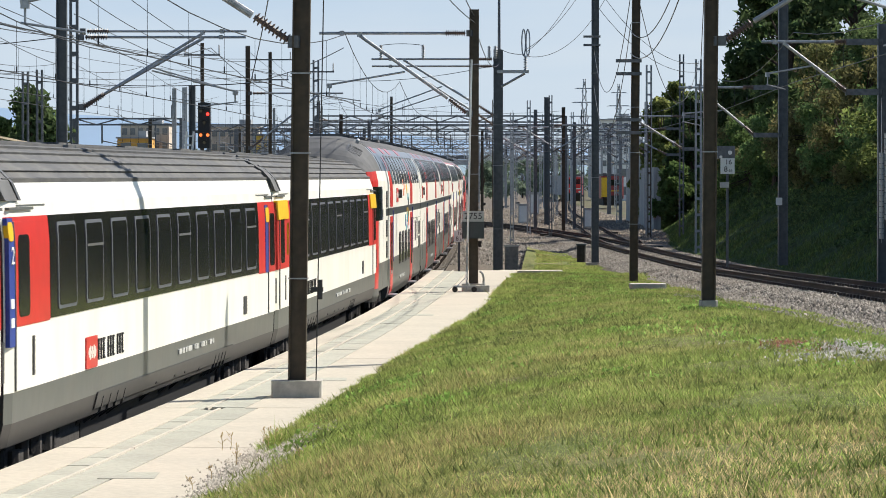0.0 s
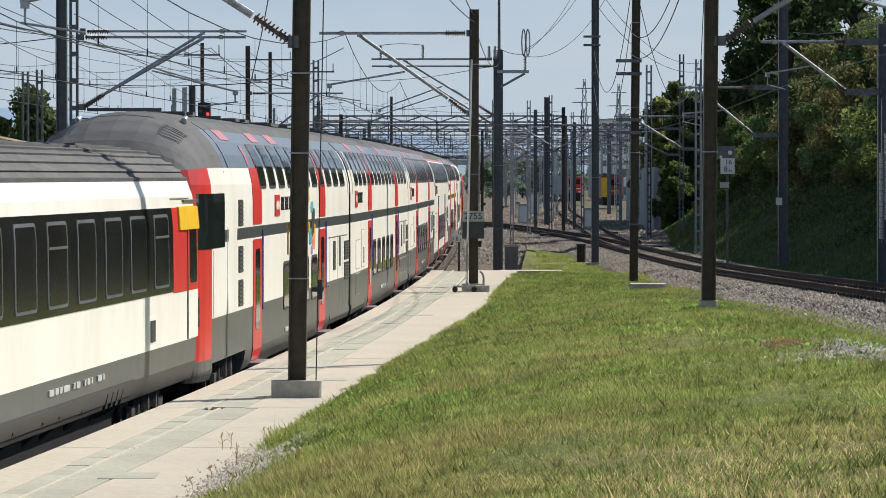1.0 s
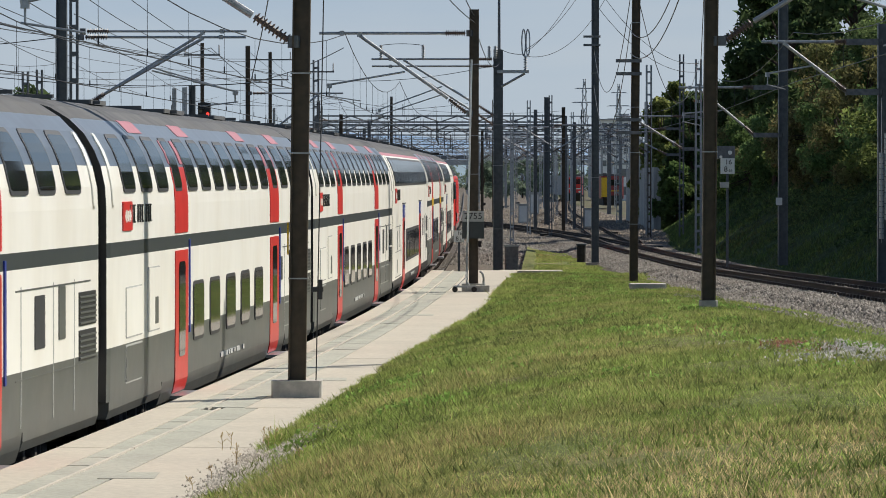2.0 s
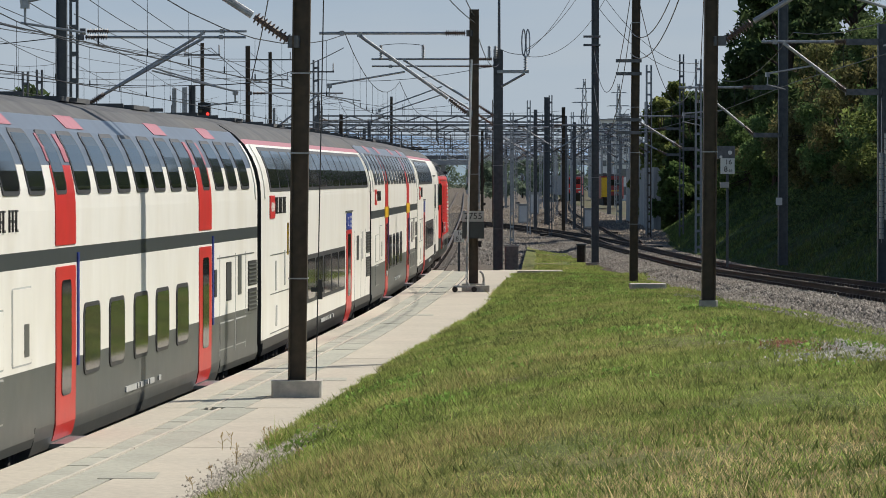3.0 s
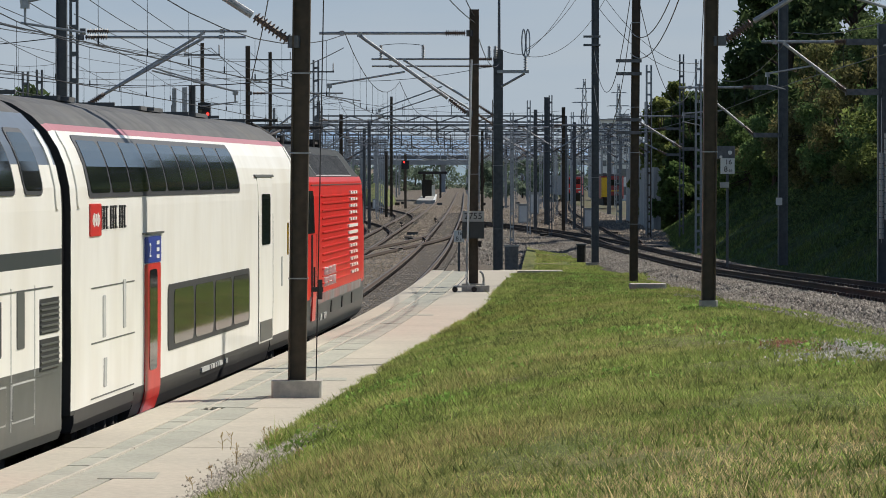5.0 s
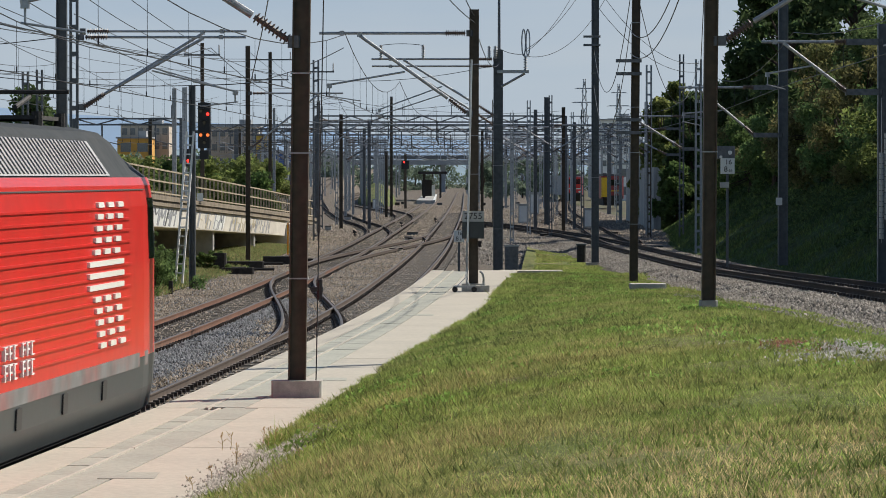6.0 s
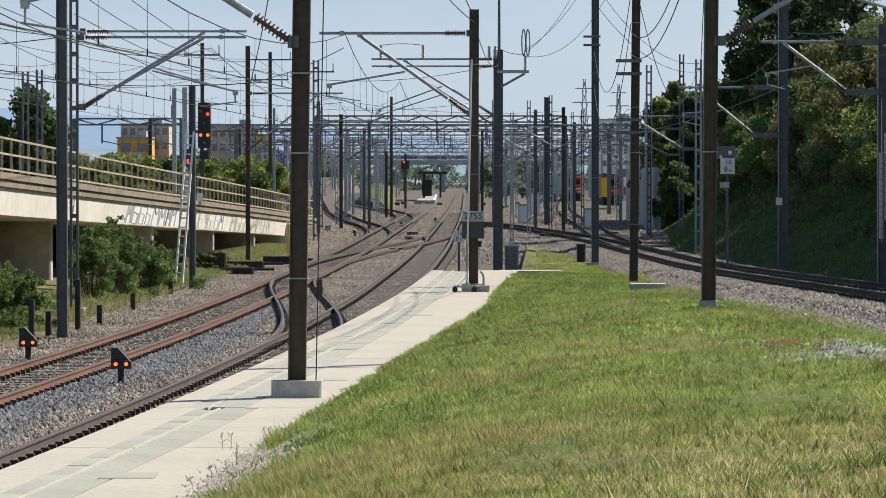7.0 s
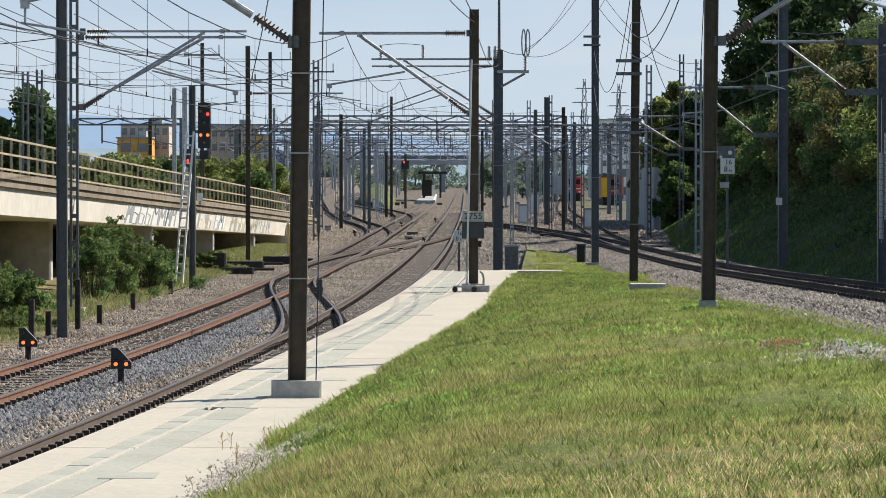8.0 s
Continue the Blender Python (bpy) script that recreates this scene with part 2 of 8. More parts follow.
# ---- mesh helpers ----
class Shape:
    """Collects the faces of one mesh, with a material slot for each."""

    def __init__(self):
        self.v, self.f, self.s = [], [], []

    def add(self, verts, faces, slot=0):
        k = len(self.v)
        self.v.extend([tuple(p) for p in verts])
        for q in faces:
            self.f.append([k + i for i in q])
            self.s.append(slot)
        return self

    def box(self, c, size, slot=0, turn=None, taper=1.0, chamfer=0.0):
        hx, hy, hz = size[0] / 2, size[1] / 2, size[2] / 2
        e = chamfer
        vs = []
        for sz, k in ((-1, 1.0), (1, taper)):
            ring = [(-hx * k + e, -hy * k), (hx * k - e, -hy * k), (hx * k, -hy * k + e), (hx * k, hy * k - e), (hx * k - e, hy * k), (-hx * k + e, hy * k), (-hx * k, hy * k - e), (-hx * k, -hy * k + e)] if e else [(-hx * k, -hy * k), (hx * k, -hy * k), (hx * k, hy * k), (-hx * k, hy * k)]
            vs += [(x, y, sz * hz) for x, y in ring]
        n = len(vs) // 2
        m = Matrix.Translation(c) @ (turn.to_4x4() if turn else Matrix())
        vs = [m @ Vector(p) for p in vs]
        fs = [list(range(n))[::-1], list(range(n, 2 * n))] + [[i, (i + 1) % n, n + (i + 1) % n, n + i] for i in range(n)]
        return self.add(vs, fs, slot)

    def tube(self, a, b, r, slot=0, n=8, r2=None):
        a, b = Vector(a), Vector(b)
        q = (b - a).to_track_quat("Z", "Y").to_matrix()
        vs = []
        for p, rr in ((a, r), (b, r if r2 is None else r2)):
            vs += [p + q @ Vector((rr * math.cos(2 * math.pi * (i + 0.5) / n), rr * math.sin(2 * math.pi * (i + 0.5) / n), 0)) for i in range(n)]
        fs = [list(range(n))[::-1], list(range(n, 2 * n))] + [[i, (i + 1) % n, n + (i + 1) % n, n + i] for i in range(n)]
        return self.add(vs, fs, slot)

    def line(self, pts, r, slot=0, n=4):
        """A thin round line through points."""
        pts = [Vector(p) for p in pts]
        vs = []
        for i, p in enumerate(pts):
            d = pts[min(i + 1, len(pts) - 1)] - pts[max(i - 1, 0)]
            q = d.to_track_quat("Z", "Y").to_matrix()
            vs += [p + q @ Vector((r * math.cos(2 * math.pi * j / n), r * math.sin(2 * math.pi * j / n), 0)) for j in range(n)]
        fs = [[i * n + j, i * n + (j + 1) % n, (i + 1) * n + (j + 1) % n, (i + 1) * n + j] for i in range(len(pts) - 1) for j in range(n)]
        return self.add(vs, fs, slot)

    def sweep(self, pts, profile, slots=0, closed=True, caps=True):
        """A profile of (across, up) carried along points on the ground plan; across is to the right of the way."""
        n, k = len(profile), len(pts)
        vs = []
        for i, p in enumerate(pts):
            d = Vector(pts[min(i + 1, k - 1)]) - Vector(pts[max(i - 1, 0)])
            r = Vector((d.y, -d.x, 0)).normalized()
            vs += [Vector(p) + r * a + Vector((0, 0, u)) for a, u in profile]
        base = len(self.v)
        self.v.extend([tuple(p) for p in vs])
        for i in range(k - 1):
            for j in range(n if closed else n - 1):
                self.f.append([base + i * n + j, base + (i + 1) * n + j, base + (i + 1) * n + (j + 1) % n, base + i * n + (j + 1) % n])
                self.s.append(slots if isinstance(slots, int) else slots[j])
        if caps and closed:
            self.f.append([base + j for j in range(n)])
            self.f.append([base + (k - 1) * n + j for j in range(n)][::-1])
            self.s += [0, 0]
        return self

    def mesh(self, name, mats, smooth=False):
        me = bpy.data.meshes.new(name)
        me.from_pydata(self.v, [], self.f)
        for m in (mats if isinstance(mats, (list, tuple)) else [mats]):
            me.materials.append(m)
        me.polygons.foreach_set("material_index", self.s)
        if smooth:
            me.polygons.foreach_set("use_smooth", [True] * len(self.f))
        me.update()
        return me


def part(name, shape, mats, parent=None, label="", smooth=False):
    """Links a shape, or a mesh that is there already, as one object under a thing."""
    ob = new(name, shape if isinstance(shape, bpy.types.Mesh) else shape.mesh(name, mats, smooth))
    if parent:
        ob.parent = parent
    if label:
        ob["label"] = label
    return ob


def thing(name, label, category, group="", kind="", at=None):
    ob = new(name)
    ob.empty_display_size = 0.2
    if at:
        ob.location = at
    return tagged(ob, label, category, group, kind)


def soup(name, verts, faces, mat):
    """A large mesh from arrays: verts (n, 3), faces (m, 3 or 4)."""
    me = bpy.data.meshes.new(name)
    k = faces.shape[1]
    me.vertices.add(len(verts))
    me.vertices.foreach_set("co", verts.astype(np.float32).ravel())
    me.loops.add(faces.size)
    me.loops.foreach_set("vertex_index", faces.astype(np.int32).ravel())
    me.polygons.add(len(faces))
    me.polygons.foreach_set("loop_start", np.arange(0, faces.size, k, dtype=np.int32))
    me.update(calc_edges=True)
    me.materials.append(mat)
    return me


# ---- the lines on the plan ----
def smooth_curve(knots):
    """A smooth x over y through knots (y, x)."""
    ys, xs = np.array([k[0] for k in knots], float), np.array([k[1] for k in knots], float)
    sl = np.gradient(xs, ys)

    def at(y):
        i = int(np.clip(np.searchsorted(ys, y) - 1, 0, len(ys) - 2))
        w = ys[i + 1] - ys[i]
        t = (y - ys[i]) / w
        if t < 0:
            return xs[0] + sl[0] * (y - ys[0])
        if t > 1:
            return xs[-1] + sl[-1] * (y - ys[-1])
        return ((2 * t**3 - 3 * t**2 + 1) * xs[i] + (t**3 - 2 * t**2 + t) * w * sl[i] + (-2 * t**3 + 3 * t**2) * xs[i + 1] + (t**3 - t**2) * w * sl[i + 1])
    return at


main_x = smooth_curve([(-420, -92.5), (-300, -61.5), (-150, -29.9), (0, -9.58), (45, -5.67), (60, -4.66), (90, -3.12), (120, -2.11), (150, -1.46), (200, -0.65), (270, 0.05), (400, 1.1), (600, 2.3), (900, 4.0), (1300, 6.5)])
GAP = 3.92                                        # between the two main tracks
second_x = lambda y: main_x(y) - GAP
branch_x = smooth_curve([(20, 10.4), (60, 9.7), (86, 9.35), (104, 9.3), (137, 9.05), (176, 9.0), (225, 8.6), (260, 7.6), (290, 5.7), (330, 2.2), (380, 1.0)])
branch_z = smooth_curve([(20, 1.9), (60, 1.6), (86, 1.3), (104, 1.06), (137, 0.68), (176, 0.4), (225, 0.15), (260, 0.03), (300, 0.0), (400, 0.0)])
PLAT = 0.76
edge_x = lambda y: main_x(y) + 1.39 + 0.27
back_x = smooth_curve([(10, -3.2), (25, -2.6), (37, -2.1), (52, -1.46), (63, -0.75), (85, 0.65), (105, 1.55), (124, 2.3), (160, 3.2)])


def ground_z(x, y):
    """Height of the grass bank right of the platform."""
    d = max(0.0, x - back_x(y))
    rate = min(0.30, max(0.02, 0.21 - 0.0041 * (y - 62)))
    top = float(np.interp(y, (0, 40, 60, 68, 90, 110, 125), (1.25, 1.12, 1.06, 0.95, 0.42, 0.12, 0.03)))
    far = min(1.0, max(0.0, (y - 118) / 40))
    z = (PLAT - 0.04 + top * (1 - math.exp(-1.5 * rate * d / top))) * (1 - far)
    b = branch_x(y)
    if x > b - 5.2 and y > 40:                     # runs into the branch line's bed
        t = min(1.0, (x - (b - 5.2)) / 2.4)
        z = z * (1 - t) + (branch_z(y) - 0.32 - 0.25 * far) * t
    return z


# ---- ground ----
def along(a, b, step):
    n = max(2, int(abs(b - a) / step) + 1)
    return [a + (b - a) * i / (n - 1) for i in range(n)]


def build_ground():
    s = Shape()
    xs = [-2500, -900, -400, -200, -100, -50, 60, 120, 300, 900, 2500]
    ys = [-600, -100, 10, 130, 400, 1200, 4200]
    s.add([(x, y, -0.62) for y in ys for x in xs], [[j * len(xs) + i, j * len(xs) + i + 1, (j + 1) * len(xs) + i + 1, (j + 1) * len(xs) + i] for j in range(len(ys) - 1) for i in range(len(xs) - 1)])
    tagged(part("ground", s, M["far_ground"]), "flat dusty railway land reaching the horizon", "ground", kind="structure")
    # yard bed of ballast under the tracks
    s = Shape()
    rows = along(-60, 1300, 5)
    for y in rows:
        left = main_x(y) - (9.0 if y < 150 else 9.0 + min(30, (y - 150) * 0.2))
        right = (edge_x(y) + 0.35) if y < 124 else main_x(y) + min(16, 2.6 + (y - 124) * 0.12)
        for x, z in ((left - 1.2, -0.6), (left, -0.24), (right, -0.24), (right + 0.9, -0.6)):
            s.v.append((x, y, z))
    for j in range(len(rows) - 1):
        for i in range(3):
            s.f.append([j * 4 + i, j * 4 + i + 1, j * 4 + 5 + i, j * 4 + 4 + i])
            s.s.append(0)
    tagged(part("ballast_bed", s, M["ballast_bed"]), "brown crushed-stone ballast bed under the tracks", "ballast", kind="structure")
    # grass bank
    s = Shape()
    ys = along(-22, 232, 1.5)
    nx = 44
    for y in ys:
        b = branch_x(y)
        for i in range(nx):
            x = back_x(y) - 0.05 + (b + 1.5 - back_x(y)) * i / (nx - 1)
            z = ground_z(x, y) + 0.05 * noise.noise(Vector((x * 0.5, y * 0.4, 0))) * min(1, i / 4)
            s.v.append((x, y, z))
    for j in range(len(ys) - 1):
        for i in range(nx - 1):
            s.f.append([j * nx + i, j * nx + i + 1, (j + 1) * nx + i + 1, (j + 1) * nx + i])
            s.s.append(0)
    tagged(part("grass_bank", s, M["soil"], smooth=True), "grassy bank of earth beside the platform", "grass bank", kind="structure")
    # branch line bed
    s = Shape()
    pts = [(branch_x(y), y, branch_z(y)) for y in along(20, 330, 4)]
    s.sweep(pts, [(-4.2, -0.9), (-2.0, -0.22), (2.0, -0.22), (6.0, -0.9)])
    tagged(part("branch_ballast", s, M["ballast_bed"]), "grey ballast shoulder of the branch track", "ballast", kind="structure")


RAIL = [(-0.07, -0.17), (0.07, -0.17), (0.07, -0.155), (0.012, -0.135), (0.012, -0.045), (0.036, -0.035), (0.036, -0.004), (0.03, 0.0), (-0.03, 0.0), (-0.036, -0.004), (-0.036, -0.035), (-0.012, -0.045), (-0.012, -0.135), (-0.07, -0.155)]
RAIL_SLOTS = [0, 0, 0, 0, 0, 0, 1, 1, 1, 0, 0, 0, 0, 0]


def heading(fx, y):
    return (fx(y + 0.5) - fx(y - 0.5))


sleeper_mesh = Shape().box((0, 0, -0.26), (2.5, 0.24, 0.15), chamfer=0.02).mesh("sleeper", M["sleeper"])


def track(label, fx, fz, y0, y1, near, rail_mat="rail", tops=True, step=4.0):
    """Two rails on sleepers along a line of the plan; near: the stretch whose sleepers are parts."""
    top = thing("railway_track", label, "railway track", kind="structure")
    rows = along(y0, y1, step)
    for side in (-0.7525, 0.7525):
        s = Shape()
        s.sweep([(fx(y) + side, y, fz(y)) for y in rows], RAIL, RAIL_SLOTS)
        part("rail", s, [M[rail_mat], M["rail_top"] if tops else M[rail_mat]], top)
    rest = Shape()
    y = y0
    while y < min(y1, 420):
        a = -math.atan(heading(fx, y))
        if near[0] <= y <= near[1]:
            ob = part("sleeper", sleeper_mesh, None, top)
            ob.location, ob.rotation_euler = (fx(y), y, fz(y)), (0, 0, a)
        else:
            rest.box((fx(y), y, fz(y) - 0.26), (2.5, 0.24, 0.15))
        # comb of clips, its dark colour doubling as shadow beside the rail
        if y < 330:
            for side in (-0.7525, 0.7525):
                for o in (-0.115, 0.115):
                    rest.box((fx(y) + side + o, y, fz(y) - 0.145), (0.11, 0.13, 0.07), 1)
        y += 0.62
    tagged(part("sleepers_and_clips", rest, [M["sleeper"], M["clip"]], top), kind="stuff")
    return top


def turnout(label, pts, fz=lambda y: 0.0):
    """The two rails of a crossover from track to track."""
    fx = smooth_curve(pts)
    top = thing("crossover_track", label, "railway track", kind="structure")
    rows = along(pts[0][0], pts[-1][0], 1.5)
    for side in (-0.7525, 0.7525):
        s = Shape()
        s.sweep([(fx(y) + side, y, fz(y) + 0.004) for y in rows], RAIL, RAIL_SLOTS)
        part("rail", s, [M["rail"], M["rail_top"]], top)
    rest = Shape()
    for y in along(pts[0][0] + 8, pts[-1][0] - 8, 0.62):
        rest.box((fx(y), y, -0.27), (2.6, 0.24, 0.14))
        for side in (-0.7525, 0.7525):
            for o in (-0.115, 0.115):
                rest.box((fx(y) + side + o, y, -0.145), (0.11, 0.13, 0.07), 1)
    tagged(part("crossover_sleepers", rest, [M["sleeper"], M["clip"]], top), kind="stuff")
    return top


def build_tracks():
    flat = lambda y: 0.0
    track("main track with worn steel rails beside the platform", main_x, flat, -60, 900, (38, 110))
    track("second main track with rusty brown rails", second_x, flat, 20, 172, (62, 150), "rail_rust", True)
    track("far part of the second main track", second_x, flat, 172, 900, (0, 0), "rail", True, step=6)
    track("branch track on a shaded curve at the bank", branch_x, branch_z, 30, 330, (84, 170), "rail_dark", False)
    c = [(y, main_x(y) - GAP * (3 * t**2 - 2 * t**3)) for y, t in ((y, min(1, max(0, (y - 84) / 68))) for y in along(76, 160, 6))]
    turnout("crossover from the main track to the rusty track", c)
    c = [(y, main_x(y) - GAP * (1 - (3 * t**2 - 2 * t**3))) for y, t in ((y, min(1, max(0, (y - 165) / 95))) for y in along(158, 268, 8))]
    turnout("crossover leading back to the main track", c)
    third_x = smooth_curve([(240, -4.1), (262, -4.2), (295, -5.2), (325, -6.9), (353, -8.4), (400, -10.4), (520, -14.8), (650, -17), (800, -17.5), (1100, -20)])
    track("far siding track of the yard", third_x, flat, 246, 900, (0, 0), "rail_dark", False, step=8)
    fourth_x = smooth_curve([(176, 9.05), (200, 9.15), (226, 9.5), (293, 10.8), (378, 12.0), (450, 13.6), (560, 17), (700, 22)])
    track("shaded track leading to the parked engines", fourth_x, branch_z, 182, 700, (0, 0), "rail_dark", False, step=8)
    fifth_x = smooth_curve([(300, 6), (450, 12.8), (600, 18), (800, 25)])
    track("far track under the parked train", fifth_x, flat, 330, 900, (0, 0), "rail_dark", False, step=8)
    sixth_x = smooth_curve([(335, -3.4), (370, -3.6), (420, -5.4), (470, -8.6), (520, -11.2), (600, -13.2), (800, -14)])
    track("far curved track leading off the second main track", sixth_x, flat, 345, 800, (0, 0), "rail_dark", False, step=6)
    rise_z = smooth_curve([(450, -0.05), (650, 0.8), (900, 3.4), (1150, 6.0)])
    rise_x = smooth_curve([(420, -12.5), (560, -17.5), (700, -21.5), (900, -24), (1150, -20.5)])
    for o in (0, 4.5):
        fx = lambda y, o=o: rise_x(y) - o
        track("far track rising on an embankment", fx, rise_z, 450, 1150, (0, 0), "rail_dark", False, step=8)
    s = Shape()
    s.sweep([(rise_x(y) - 2.2, y, rise_z(y)) for y in along(450, 1150, 20)], [(-9, -7), (-4.8, -0.2), (4.8, -0.2), (9, -7)])
    tagged(part("embankment", s, M["ballast_bed"]), "far ballasted embankment of a rising line", "embankment", kind="structure")


# ---- platform ----
def jog(y):
    """The cable duct steps sideways where the platform was lengthened."""
    return 0.0 if y < 50.4 else -0.17


def build_platform():
    slab = thing("platform", "pale concrete platform strip along the track", "platform", kind="structure")
    joints = [-12, -1, 9.5, 20.5, 32, 43.0, 50.4, 64.0, 78.0, 92.0, 107.0, 124.0]
    for a, b in zip(joints[:-1], joints[1:]):
        rows = along(a + 0.03, b - 0.03, 1.2)
        # edge stone, cable duct lids, main slab
        for name, lo, hi, mat, z in (("edge_slab", 0.0, 0.55, "concrete", 0.0), ("duct_kerb", 0.806, 0.842, "kerb", 0.004), ("slab", 1.31, None, "concrete", 0.0)):
            s = Shape()
            n = len(rows)
            for y in rows:
                x0 = edge_x(y) + lo + (jog(y) if lo else 0.0)
                x1 = edge_x(y) + hi + jog(y) if hi else back_x(y)
                s.v += [(x0, y, PLAT + z), (x1, y, PLAT + z), (x1, y, PLAT - 0.35), (x0, y, PLAT - 0.35)]
            for j in range(n - 1):
                for i in range(4):
                    s.f.append([j * 4 + i, j * 4 + 4 + i, j * 4 + 4 + (i + 1) % 4, j * 4 + (i + 1) % 4])
                    s.s.append(0)
            s.f += [[0, 1, 2, 3], [n * 4 - 1, n * 4 - 2, n * 4 - 3, n * 4 - 4]]
            s.s += [0, 0]
            part(name, s, M[mat], slab)
    rnd = random.Random(2)
    for wide, mid, step in ((0.232, 0.675, 1.2), (0.418, 1.072, 2.4)):
        lid = Shape().box((0, 0, -0.05), (wide, step - 0.014, 0.1), chamfer=0.008).mesh("duct_lid", M["concrete_grey"])
        for y in np.arange(20.6, 123.0, step):
            o = part("duct_lid", lid, None, slab)
            o.location = (edge_x(y) + mid + jog(y) + rnd.uniform(-0.003, 0.003), y, PLAT - 0.004 + rnd.uniform(-0.004, 0.003))
            o.rotation_euler = (rnd.uniform(-0.002, 0.002), rnd.uniform(-0.006, 0.006), -math.atan(heading(main_x, y)) + rnd.uniform(-0.002, 0.002))
    hatch = Shape().box((0, 0, 0), (0.55, 0.8, 0.02), chamfer=0.02)
    for y, dx in ((57.5, 1.5), (84, 1.25), (39, 1.4)):
        o = part("cover_plate", hatch, M["concrete_grey"], slab, "grey cover plate set in the platform")
        o.location = (edge_x(y) + dx, y, PLAT - 0.0065)
    s = Shape()
    rows = along(-12, 124, 2)
    for y in rows:
        s.v += [(edge_x(y) + 0.12, y, PLAT - 0.12), (back_x(y) - 0.03, y, PLAT - 0.12), (back_x(y) - 0.03, y, -0.4), (edge_x(y) + 0.12, y, -0.4)]
    for j in range(len(rows) - 1):
        for i in range(4):
            s.f.append([j * 4 + i, j * 4 + 4 + i, j * 4 + 4 + (i + 1) % 4, j * 4 + (i + 1) % 4])
            s.s.append(0)
    s.f.append([len(s.v) - 1, len(s.v) - 2, len(s.v) - 3, len(s.v) - 4])
    s.s.append(0)
    part("core", s, M["joint"], slab, "dark recessed body of the platform")
    # spill of slab at the far end
    s = Shape().box((2.75, 124.6, PLAT - 0.12), (1.9, 1.4, 0.2), chamfer=0.05)
    part("end_slab", s, M["concrete"], slab)


# ---- train ----
IC_PROFILE = [(1.05, 0.45), (1.30, 0.62), (1.38, 0.85), (1.39, 1.6), (1.39, 2.0), (1.39, 2.69), (1.39, 2.87), (1.39, 3.3), (1.375, 3.55), (1.32, 3.80), (1.24, 4.0), (1.12, 4.2), (0.94, 4.38), (0.70, 4.53), (0.38, 4.63), (0.0, 4.66)]
EC_PROFILE = [(1.10, 0.75), (1.34, 0.85), (1.40, 1.1), (1.41, 1.42), (1.41, 2.2), (1.40, 3.0), (1.36, 3.4), (1.28, 3.62), (1.14, 3.78), (0.92, 3.92), (0.6, 4.03), (0.25, 4.07), (0.0, 4.08)]
LOCO_PROFILE = [(1.15, 0.55), (1.40, 0.72), (1.46, 1.0), (1.48, 1.40), (1.48, 2.6), (1.46, 3.3), (1.42, 3.56), (1.38, 3.66), (1.05, 4.14), (0.95, 4.22), (0.6, 4.29), (0.0, 4.32)]


def reach(profile, z):
    zs, xs = [p[1] for p in profile], [p[0] for p in profile]
    return float(np.interp(z, zs, xs))


def hull(profile, stations, slot_of, base=2.9, cap=None):
    """A body from cross-sections: stations (y, scale across, drop of the roof); slot_of(z, y) picks the paint."""
    s = Shape()
    ring = [(x, z) for x, z in profile] + [(-x, z) for x, z in profile[-2::-1]]
    n = len(ring)
    for y, k, drop in stations:
        zmax = profile[-1][1]
        for x, z in ring:
            t = max(0.0, (z - base) / (zmax - base))
            s.v.append((x * k, y, z - drop * t))
    for j in range(len(stations) - 1):
        ym = (stations[j][0] + stations[j + 1][0]) / 2
        for i in range(n):
            a, b = ring[i], ring[(i + 1) % n]
            s.f.append([j * n + i, (j + 1) * n + i, (j + 1) * n + (i + 1) % n, j * n + (i + 1) % n])
            s.s.append(slot_of((a[1] + b[1]) / 2 if i != n - 1 else 0, ym))
    s.f.append([i for i in range(n)])
    s.f.append([(len(stations) - 1) * n + i for i in range(n)][::-1])
    s.s += [slot_of(2.0, stations[0][0]), slot_of(2.0, stations[-1][0])] if cap is None else [cap, cap]
    return s


def panel(profile, y0, y1, z0, z1, off=0.012, rad=0.08, side=1, rows=0, shear=0.0, deep=0.03):
    """A slab that lies on the side of a body, with rounded corners."""
    s = Shape()
    zs = [z0, z0 + rad * 0.12, z0 + rad * 0.4, z0 + rad]
    zs += list(np.linspace(z0 + rad, z1 - rad, max(3, rows or int((z1 - z0) / 0.12))))[1:-1]
    zs += [z1 - rad, z1 - rad * 0.4, z1 - rad * 0.12, z1]
    for z in zs:
        e = max(0, z0 + rad - z, z - (z1 - rad))
        inset = rad - math.sqrt(max(0, rad * rad - e * e))
        d = shear * (z - z0)
        x = reach(profile, z)
        s.v += [((x + off) * side, y0 + inset + d, z), ((x + off) * side, y1 - inset + d, z), ((x - deep) * side, y1 - inset + d, z), ((x - deep) * side, y0 + inset + d, z)]
    for j in range(len(zs) - 1):
        for i in range(4):
            q = [j * 4 + i, j * 4 + (i + 1) % 4, j * 4 + 4 + (i + 1) % 4, j * 4 + 4 + i]
            s.f.append(q if side > 0 else q[::-1])
            s.s.append(0)
    k = (len(zs) - 1) * 4
    s.f += [[0, 3, 2, 1], [k, k + 1, k + 2, k + 3]]
    s.s += [0, 0]
    return s


